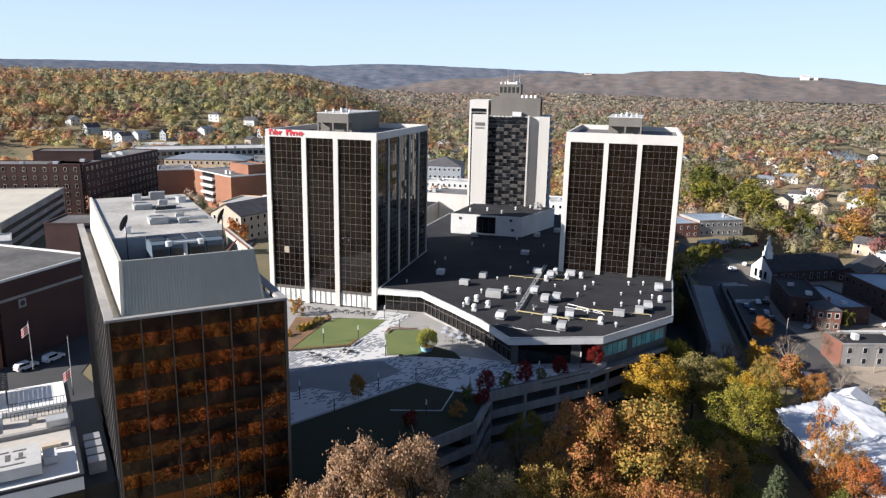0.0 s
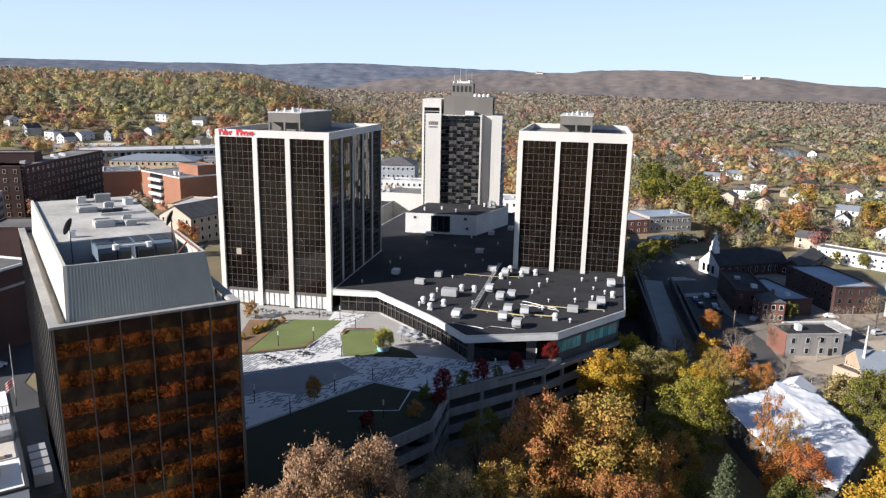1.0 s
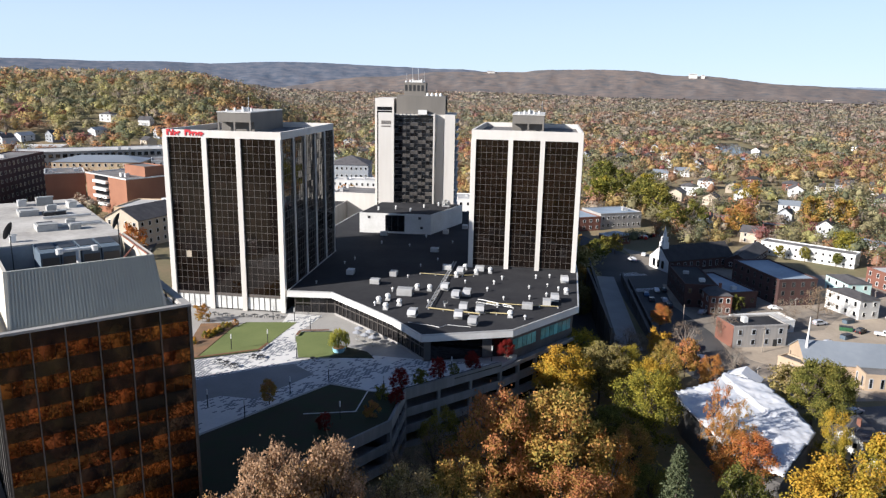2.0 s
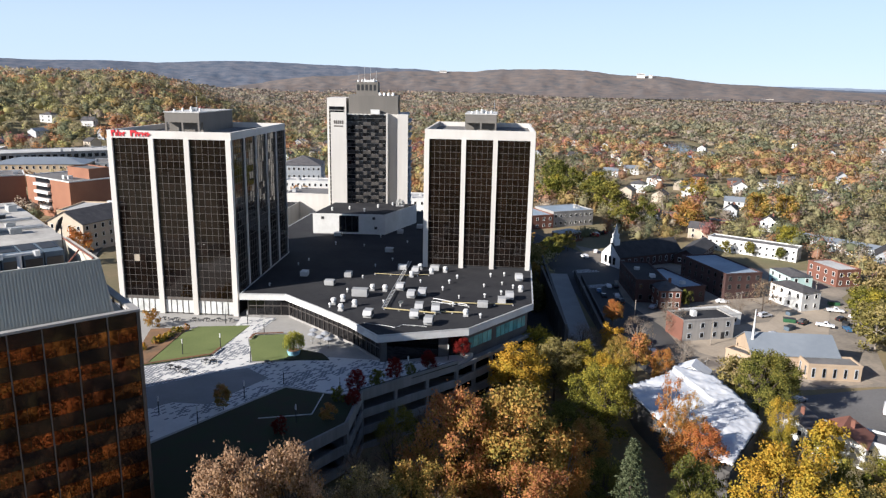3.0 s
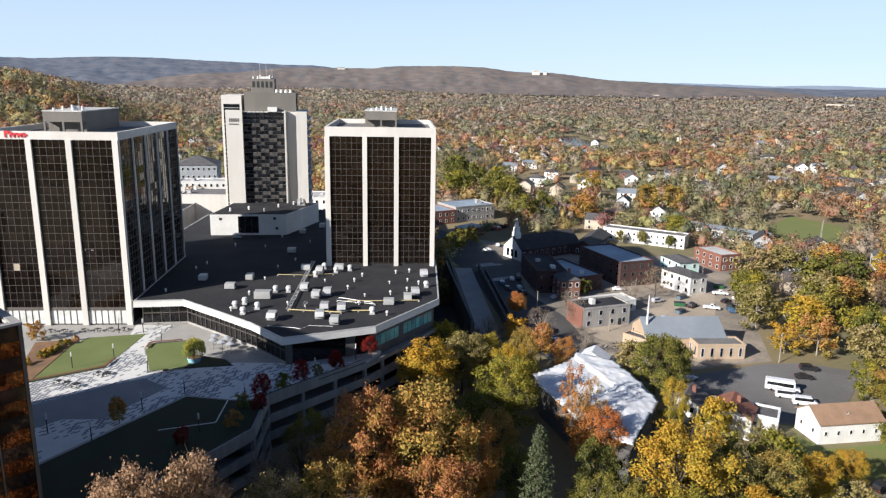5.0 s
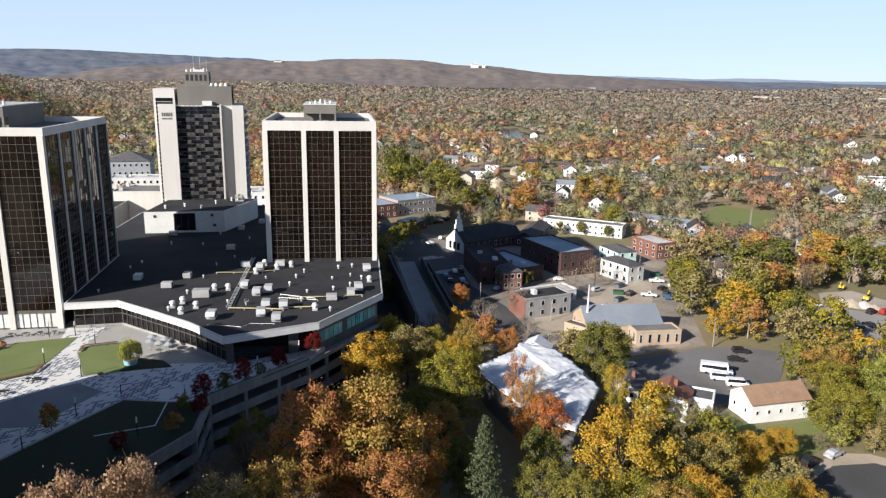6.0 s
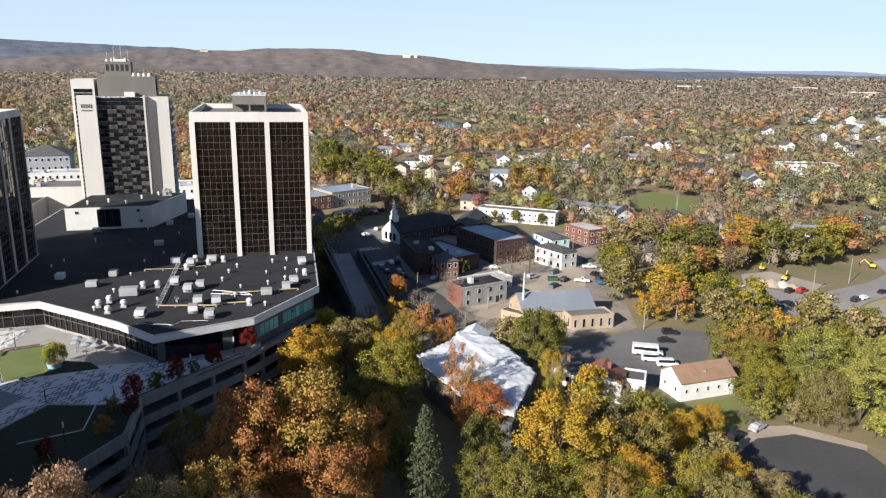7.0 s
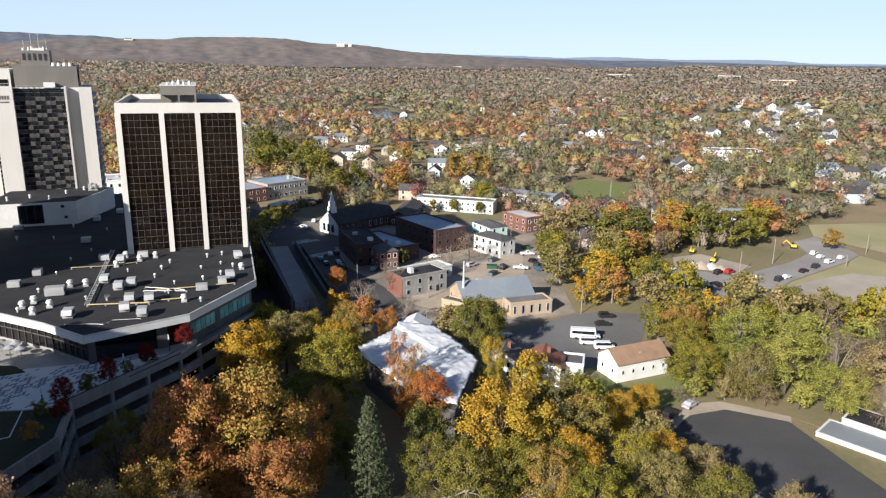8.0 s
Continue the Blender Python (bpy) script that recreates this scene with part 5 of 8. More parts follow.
# building under white sheeting among the trees
TARP = [(71.0, 136.5), (70.3, 113.7), (74.9, 104.3), (92.8, 120.9), (94.9, 142.9), (88.0, 149.6), (83.6, 146.0), (72.5, 142.6)]
tb = thing("sheeted_building", Matrix.Identity(4), "low building with lumpy white sheeted roof", "building")
bm = bmesh.new()
poly(bm, inset(TARP, 0.6), G - 0.5, -8.2)
part("wall", bm, CONCDK, tb)
bm = bmesh.new()
grid = {}
st = 0.5
for i in range(0, 57):
    for j in range(0, 102):
        x, y = 69 + i * st, 102 + j * st
        if in_poly(x, y, TARP):
            d = abs((x - 82) * 0.94 + (y - 126) * -0.1)
            z = -6.9 - 0.06 * d + 0.3 * noise.noise((x * 0.2, y * 0.2, 1)) + 0.38 * (0.5 - abs(noise.noise((x * 0.5, y * 0.35, 5)))) + (0.7 if x > 86 and y > 128 else 0.35 if y < 116 else 0) + 0.26 * (0.4 - abs(noise.noise((x * 1.3 + y * 0.4, y * 1.1, 3)))) + 0.08 * noise.noise((x * 3, y * 3, 7))
            grid[i, j] = bm.verts.new((x, y, z))
for (i, j), v in list(grid.items()):
    q = [grid.get(k) for k in ((i, j), (i + 1, j), (i + 1, j + 1), (i, j + 1))]
    if all(q):
        bm.faces.new(q)
bmesh.ops.recalc_face_normals(bm, faces=bm.faces[:])
ext = bmesh.ops.extrude_face_region(bm, geom=bm.faces[:])
for v in ext["geom"]:
    if isinstance(v, bmesh.types.BMVert):
        v.co.z += 0.25
bmesh.ops.recalc_face_normals(bm, faces=bm.faces[:])
for f_ in bm.faces:
    f_.smooth = True
part("sheeted_roof", bm, TARPW, tb, "crumpled white roof sheeting")
block("white_gable_shed", "small white gabled porch behind the sheeted roof", "porch", (90.0, 152.5), (95.5, 147.5), 5.0, G, 6.2, CLAP, TARPW, 1, "gable", rise=2.0, axis="y", cols=1)
stair = thing("outside_stair", pose(95.3, 139.0, -8.4, 0, 0, -92), "white slatted outside stair beside the roof", "stair")
for i in range(9):
    part("tread", box(i * 1.0, i * 1.0 + 0.7, 0, 1.6, -0.15 * i, -0.15 * i + 0.12), WHITE, stair)
for y in (-0.1, 1.6):
    bm = bmesh.new()
    rod(bm, (0, y, 0.1), (9, y, -1.3), 0.12)
    part("stringer", bm, WHITE, stair)
keep(82, 127, 14, 24, 0)
keep(145, 346, 24, 13, 12)

# town side, towards the hill
Z0 = -1.2
block("brick_apartments", "long dark brick apartment block with pale trim", "apartment block", (-238, 303.5), (-163, 317), 16, Z0, 22.5, BRICKDK, ROOFGRY, 6, cols=18, trim=TAN, units=4, sides=("front",))
block("brick_apartments", "long dark brick apartment wing with pale bays", "apartment block", (-161.5, 318), (-158, 392), 17, Z0, 22.5, BRICKDK, ROOFGRY, 6, cols=18, trim=TAN, units=5, sides=("front", "left"))
block("brick_roof_house", "dark brick stair house on the apartment roof", "stair house", (-192, 331.5), (-166, 336), 12, Z0 + 22.6, 4, BRICKDK, ROOFGRY, 0)
bal = block("brick_offices", "orange brick building with white balconies", "office", (-125, 354), (-99.4, 328.5), 26, Z0, 16.8, BRICKOR, ROOFGRY, 0, units=3, pave=1)
for k in range(4):
    b = part("balcony", box(8.5, 20.5, -1.4, 0.0, 3.4 + k * 3.4, 4.6 + k * 3.4), WHITE, bal, "white balcony front")
    part("balcony_glazing", box(8.5, 20.5, -0.1, -0.005, 4.7 + k * 3.4, 6.7 + k * 3.4), GLASSBLK, bal)
block("brick_offices", "orange brick wing with pale cornice", "office", (-141, 348), (-125.5, 354), 20, Z0, 16.8, BRICKOR, ROOFGRY, 0, units=3, pave=1)
block("roof_house", "orange brick lift house", "stair house", (-106, 350), (-94, 339), 10, Z0 + 17, 4, BRICKOR, ROOFGRY, 0)
dk = block("parking_deck", "grey concrete parking deck with open bands", "parking deck", (-146.4, 229.7), (-167.6, 310), 52, Z0, 13, CONC, ROOFCRM, 0)
# solid dark strips draw the shade inside the open levels
for k in range(3):
    part("open_band", box(1, 81, -0.06, 0.3, 2.6 + k * 3.4, 4.2 + k * 3.4), DARKMET, dk, "dark strip drawing the shade of an open parking level")
block("low_red_building", "low dark red brick building with gravel roof", "building", (-131.6, 229), (-117, 230.5), 17, Z0, 13.5, BRICKDK, ROOFOLD, 0)
block("glass_canopy_building", "pale glass-roofed market building", "building", (-165, 183), (-128, 205), 12, Z0, 13, GREYSID, ROOFWHT, 1, cols=8, units=6)
rb = block("red_brick_theatre", "windowless dark red brick building with white cornice", "building", (-93.0, 142.4), (-85.2, 168.0), 48, Z0, 18.6, BRICKDK, ROOFOLD, 0, pave=1)
part("stone_band", box(-0.05, 26.8, -0.1, 0.0, 14.3, 14.9), CONC, rb, "pale stone band")
for x0, z0 in ((4.5, 12.0), (23.0, 12.0)):
    pl = part("stone_plaque", box(x0, x0 + 1.9, -0.12, 0.0, z0, z0 + 1.9), CONC, rb, "square pale plaque with a round emblem")
    bm = bmesh.new()
    cyl(bm, 0, 0, 0, 0.06, 0.6, 0.6, 12)
    part("emblem", bm, DARKMET, pl, m=pose(x0 + 0.95, -0.12, z0 + 0.95, 90, 0, 0))
bm = bmesh.new()
cyl(bm, 0, 0, 0, 0.1, 1.5, 1.5, 16)
part("wall_emblem", bm, PANELGRY, rb, "round emblem shape on the wall", m=pose(24, 0.0, 17.0, 90, 0, 0))
# front face of the dark red building, its sunlight put into orange brick
block("brick_annex", "sunlit front face of the red brick building, painted orange", "building", (-107.5, 133.5), (-93.4, 141.6), 6, Z0, 18.4, BRICKOR, ROOFGRY, 0)
block("stone_house", "old stone building with slate roof", "house", (-92, 276), (-78, 268), 22, Z0, 10, TAN, SHINGLE, 3, "gable", rise=4, axis="y", cols=4)
block("pale_store", "low store with crowded pale roof", "store", (-97, 302), (-66, 296), 22, Z0, 9, BUFF, ROOFWHT, 2, cols=8, units=10)
block("long_offices", "long dark glass office building with pale roof", "office", (-205, 470), (-95, 520), 30, Z0, 14, CONC, ROOFWHT, 3, cols=30, units=10, sides=("front",), win=(2.6, 2.4), trim=GREYSID)
block("cream_apartments", "cream four-storey apartment building with brick corner", "apartment block", (-168, 425), (-120, 425), 24, Z0, 14, BUFF, METROOF, 4, "hip", cols=14, rise=3)
block("cream_apartments", "cream apartment building with balconies", "apartment block", (-118, 440), (-70, 452), 22, Z0, 13, WHITE, ROOFGRY, 4, cols=14, units=3)
block("white_offices", "low white office building on the hill foot", "office", (-262, 560), (-215, 565), 20, Z0 + 0.5, 9, WHITE, ROOFWHT, 2, cols=10)
block("grey_clinic", "large grey-blue building with slate roof", "building", (-14, 455), (10, 452), 26, Z0 - 4, 14, GREYSID, SHINGLE, 3, "hip", cols=8, rise=5)
block("white_row", "white two-storey shop row", "building", (-12, 425), (14, 420), 14, Z0 - 4, 8, WHITE, ROOFWHT, 2, cols=8, units=4)
block("side_hall", "low grey hall with black roof", "building", (-34, 305), (-10, 298), 28, Z0, 7.8, CONC, ROOFBLK, 0, units=3)
block("side_hall", "low cream hall with stepped roof", "building", (-9, 326), (20, 318), 20, Z0, 11.5, CREAM, ROOFGRY, 0, units=5)
block("white_hall", "white building with pale flat roof and roof plant", "building", (62, 330), (84, 325), 30, -9, 12, WHITE, ROOFWHT, 2, cols=6, units=3)
block("white_hall", "white gabled shop house", "building", (52, 372), (70, 368), 20, -9, 9, CLAP, ROOFWHT, 2, cols=5, units=2)

# roof terrace building at the foot of the bronze block
LL = block("terrace_building", "modern building with white roof terraces and dark glazing", "building", (-71.0, 58.2), (-42.0, 75.6), 30, Z0, 15, DARKMET, ROOFSNOW, 0)
part("white_edge", box(0, 33.8, -0.2, 0.1, 13.6, 15.2), ROOFSNOW, LL, "white roof edge")
for i in range(13):
    part("glazing_bay", box(0.4 + i * 2.6, 2.5 + i * 2.6, -0.12, -0.01, 9.5, 13.4), GLASSBLK, LL)
part("terrace", box(14, 33.2, 8.6, 21, 15.15, 15.3), TERRACE, LL, "grey paved roof terrace")
part("terrace_step", box(6, 33.4, 21.2, 29.5, 15.2, 16.0), ROOFSNOW, LL)
part("terrace_planter", box(14, 33.2, 13.6, 14.3, 15.3, 15.9), CONC, LL)
can = part("sign_canopy", box(17, 29.7, 2.3, 8.0, 15.5, 16.9), ROOFWHT, LL, "pale grey sign canopy with dark unreadable lettering")
for x0, y0, w0, d0 in ((25.4, 6.6, 1.0, 0.35), (26.8, 6.6, 1.4, 0.35), (26.0, 4.4, 0.5, 1.7), (27.0, 4.4, 1.1, 0.4), (27.4, 4.8, 0.4, 1.3), (24.6, 3.2, 3.4, 0.3)):
    part("sign_bar", box(x0, x0 + w0, y0, y0 + d0, 16.9, 16.94), DARKSIGN, can)
pg = part("pergola", box(17, 26.3, 23.8, 23.95, 18.3, 18.5), DARKMET, LL, "dark slatted pergola")
for i in range(16):
    part("slat", box(17 + i * 0.6, 17.35 + i * 0.6, 23.6, 29.6, 18.5, 18.6), DARKMET, pg)
for i in range(9):
    part("slat", box(17, 26.4, 23.8 + i * 0.7, 24.0 + i * 0.7, 18.61, 18.7), DARKMET, pg)
for x in (17.2, 26.2):
    for y in (23.9, 29.4):
        part("post", box(x - 0.1, x + 0.1, y - 0.1, y + 0.1, 16.0, 18.5), DARKMET, LL)
for a, b, z in (((26.3, 21.3), (33.3, 21.3), 16.0), ((26.3, 21.3), (26.3, 23.6), 16.0), ((17, 21.1), (26.3, 21.1), 15.3), ((26.5, 19.6), (33, 19.6), 15.3)):
    f, ln = along(a, b, z)
    rl = part("railing", box(0, ln, -0.03, 0.03, 1.0, 1.06), DARKMET, LL, m=f)
    for i in range(int(ln / 0.45) + 1):
        part("baluster", box(i * 0.45, i * 0.45 + 0.06, -0.02, 0.02, 0, 1.0), DARKMET, rl)
for x0, y0, w0, d0, h0, mt in ((30.6, 13.8, 2.6, 1.8, 1.5, STEEL), (29.9, 4.8, 1.5, 2.2, 0.9, WHITE), (28.6, 17.4, 1.0, 1.0, 0.8, CONC), (24.0, 17.5, 1.6, 1.4, 1.6, GREYSID), (21.5, 16.5, 1.4, 1.4, 1.3, GREYSID), (29.8, 8.9, 2.2, 1.0, 0.4, TAN), (31.0, 24.0, 1.6, 0.8, 0.5, TAN), (27.5, 22.4, 1.4, 1.6, 0.5, TAN)):
    part("roof_unit", box(x0, x0 + w0, y0, y0 + d0, 15.2, 15.3 + h0), mt, LL)
for i in range(4):
    part("condenser", box(34.6, 36.6, 4 + i * 2.2, 5.8 + i * 2.2, 13.0, 14.6), STEEL, LL)
part("side_ledge", box(33.9, 37.4, 1, 28, 8, 13.0), DARKMET, LL)


def flagpole(x, y, z, h, half):
    t = thing("flagpole", pose(x, y, z), "thin pale flagpole with a hanging striped flag", "flagpole", "flagpoles")
    bm = bmesh.new()
    cyl(bm, 0, 0, 0, h, 0.09, 0.05, 8)
    part("pole", bm, STEEL, t)
    for k in range(7):
        bm = bmesh.new()
        vs = []
        for i in range(6):
            xx = i * 0.42 * 0.8
            vs.append([bm.verts.new((-xx * 0.8, 0.12 * math.sin(i * 1.7), half - i * 0.22 - (k + e) * 0.21)) for e in (0, 1)])
        for a, b in zip(vs, vs[1:]):
            bm.faces.new((a[0], a[1], b[1], b[0]))
        bmesh.ops.solidify(bm, geom=bm.faces[:], thickness=0.02)
        part("flag_stripe", bm, REDSIGN if k % 2 else WHITE, t)


flagpole(-64, 104.2, 15.0, 8.0, 7.6)
flagpole(-55.5, 99.5, 13.0, 9.5, 4.5)

# ---- streets, lots, fields ----
def sheet(name, pts, z, material, label, cat, h=0.08, k=True):
    bm = bmesh.new()
    poly(bm, pts, z - 0.3, z + h)
    single(name, bm, material, label, cat, kind="structure")
    if k:
        xs, ys = [p[0] for p in pts], [p[1] for p in pts]
        step = 5
        for i in range(int((max(xs) - min(xs)) / step) + 1):
            for j in range(int((max(ys) - min(ys)) / step) + 1):
                x, y = min(xs) + i * step, min(ys) + j * step
                if in_poly(x, y, pts):
                    keep(x, y, 3.2, 3.2, 0)


def strip(a, b, w):
    d = (Vector(b) - Vector(a)).normalized()
    n = Vector((-d.y, d.x)) * w / 2
    a, b = Vector(a), Vector(b)
    return [tuple(a - n), tuple(b - n), tuple(b + n), tuple(a + n)]


sheet("road", [(90, 160), (104, 158), (112, 200), (112, 228), (122, 262), (126, 300), (118, 345), (104, 345), (102, 290), (98, 240), (88, 190)], G, ASPH, "dark asphalt street with crosswalks", "road")
sheet("road", [(112, 258), (122, 255), (130, 271), (126, 286)], G, ASPH, "asphalt side street", "road", 0.07)
sheet("road", [(100, 345), (118, 345), (114, 470), (100, 470)], G, ASPHLT, "asphalt street between trees", "road", 0.07)
sheet("yard", [(104, 158), (113, 150), (150, 148), (176, 186), (196, 222), (216, 236), (216, 258), (192, 266), (170, 262), (140, 300), (128, 318), (126, 300), (122, 262), (112, 228), (112, 200)], G, YARD, "worn pale paving and dirt between the buildings", "yard", 0.03)
sheet("parking_lot", [(112, 196), (150, 200), (176, 222), (178, 206), (150, 172), (146, 150), (132, 150), (112, 178)], G, DIRT, "bare gravel yard between buildings", "yard", 0.06)
sheet("parking_lot", [(112, 140), (120, 146), (146, 147), (158, 144), (168, 134), (150, 122), (140, 116), (124, 116), (112, 124)], G, ASPHLT, "worn asphalt lot with parked vans", "parking lot", 0.09)
sheet("verge", [(119, 84.5), (125, 86), (134, 83.5), (141, 72.5), (143.5, 74), (139.5, 82), (136.5, 87), (131, 89.5), (125, 89), (119, 87)], G, DIRT, "bare brown leaf-strewn earth verge", "verge", 0.07)
sheet("parking_lot", [(108, 72), (110, 83), (119, 85), (125, 86.5), (134, 84), (141, 73), (134, 55), (128, 38), (108, 36), (106, 57)], G, ASPH, "fresh dark asphalt lot", "parking lot", 0.1)
sheet("lawn", [(108, 92), (112, 104), (122, 112), (124, 104.5), (142, 101.5), (142, 96), (128, 92)], G, GRASS, "mown green lawn beside the white house", "lawn", 0.05)
sheet("yard", [(124, 87.5), (136, 85.5), (143, 74), (147, 60), (138, 40), (150, 40), (158, 62), (152, 80), (140, 92)], G, GROUND, "leafy dirt bank", "yard", 0.05, False)
sheet("road", [(197.8, 160.9), (216.5, 164.7), (222.6, 154.2), (226.7, 145.2), (240.6, 145.2), (263.7, 145.6), (282.1, 149.3), (296.2, 163.7), (312.1, 163.7), (308.7, 151.8), (298.0, 136.9), (284.3, 134.4), (261.2, 132.9), (240.2, 131.6), (221.3, 127.4), (202.9, 120.8), (185.0, 128.6), (183.9, 138.6), (186.9, 150.3)], G, LOTGREY, "pale worn asphalt street and parking lot", "parking lot", 0.08)
sheet("field", [(313.2, 164.3), (311.8, 132.8), (317.8, 108.0), (399.4, 139.2), (373.0, 161.4), (334.6, 179.2)], G, FIELDGR, "wide mown grass field", "field", 0.05)
sheet("field", [(297.5, 136.2), (292.0, 98.1), (210.9, 67.1), (217.0, 103.2), (201.8, 112.5), (221.0, 126.2), (239.2, 130.6), (260.1, 131.9), (283.0, 133.3)], G, FIELDGR, "thin grass verge beside the lot", "field", 0.05)
sheet("yard", [(228.2, 127.6), (251.2, 127.4), (269.4, 124.6), (281.2, 104.7), (250.5, 91.8), (226.5, 104.6), (231.8, 112.9), (229.4, 121.2)], G, GRAVEL, "bare pale gravel ground", "yard", 0.09)
sheet("field", [(338, 334), (340, 297), (286, 253), (265, 258), (285, 300)], G, GRASS, "bright mown sports field", "field", 0.06)
sheet("yard", [(228.3, 174.2), (242.5, 171.6), (244.2, 150.0), (229.2, 147.0), (225.1, 156.1), (218.7, 165.2)], G, GRAVEL, "construction yard with piled gravel", "yard", 0.1)
sheet("road", [(355, 226), (372, 238), (400, 238), (395, 214), (360, 206)], G, ASPHLT, "asphalt lot by the pavilion", "parking lot", 0.06)
sheet("road", [(-150, 110), (-62, 110), (-62, 126), (-76, 140), (-82, 170), (-70, 230), (-76, 300), (-84, 300), (-80, 230), (-92, 172), (-92.5, 142), (-150, 140)], Z0, ASPH, "dark asphalt town street in shade", "road", 0.1)
sheet("field", [(-330, 480), (-250, 490), (-255, 545), (-340, 540)], Z0, GRASS, "green park lawn", "field", 0.3)
sheet("road", [(16, 300), (30, 300), (26, 420), (14, 520), (2, 520), (14, 420)], -6.0, ASPHLT, "town street with parked cars", "road", 0.3)
# sunk street beside the podium with its walls
ramp = strip((79.4, 188), (100.1, 268), 9.4)
sheet("road", ramp, G, PAVEGRY, "worn asphalt ramp road between walls", "road", 0.16)
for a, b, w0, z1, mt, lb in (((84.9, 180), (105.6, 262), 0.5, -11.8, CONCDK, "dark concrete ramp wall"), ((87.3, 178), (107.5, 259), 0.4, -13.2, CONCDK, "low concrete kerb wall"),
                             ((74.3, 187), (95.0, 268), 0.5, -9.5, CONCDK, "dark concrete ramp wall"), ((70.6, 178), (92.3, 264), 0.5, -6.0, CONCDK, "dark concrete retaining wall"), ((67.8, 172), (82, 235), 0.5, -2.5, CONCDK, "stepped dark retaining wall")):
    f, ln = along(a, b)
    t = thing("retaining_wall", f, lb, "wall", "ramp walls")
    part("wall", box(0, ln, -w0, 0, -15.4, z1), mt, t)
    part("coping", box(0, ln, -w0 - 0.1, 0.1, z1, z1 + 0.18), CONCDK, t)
    for i in range(int(ln / 9)):
        part("joint_pier", box(i * 9 + 4, i * 9 + 4.5, 0, 0.14, -15.4, z1), mt, t)
bm = bmesh.new()
poly(bm, [(68, 172), (74.4, 187), (95, 268), (84, 272), (66, 196)], -15.3, -12.5)
single("service_yard", bm, ASPH, "dark service strip behind the walls", "yard", kind="structure")
for i in range(10):
    for y0 in (248.5, 269.0):
        single("crosswalk_stripe", box(-0.3, 0.3, -1.4, 1.4, 0, 0.02), PAINTW, "white crosswalk stripe on asphalt", "road marking", "crosswalk stripes", "structure", pose(104.5 + i * 1.15 + (y0 - 248) * 0.2, y0 + 0.1 * i, G + 0.085, 0, 0, 14))
f, ln = along((108.2, 36), (110.4, 83))
w = thing("lot_wall", f, "low pale block wall at the lot's edge", "wall")
part("wall", box(0, ln, 0.0, 0.4, -15.4, -14.2), CONC, w)
part("coping", box(0, ln, -0.08, 0.48, -14.2, -14.05), CONC, w)


# ---- vehicles ----
def paint(name, c):
    m = mat(name, c, tuple(v * 0.85 for v in c), 0.5, 0.25, spec=0.6)
    return m


PAINTS = {"white": paint("white_car_paint", (0.75, 0.75, 0.75)), "silver": paint("silver_car_paint", (0.42, 0.43, 0.45)), "black": paint("black_car_paint", (0.02, 0.02, 0.022)), "blue": paint("blue_car_paint", (0.05, 0.12, 0.22)), "red": paint("red_car_paint", (0.35, 0.03, 0.03))}


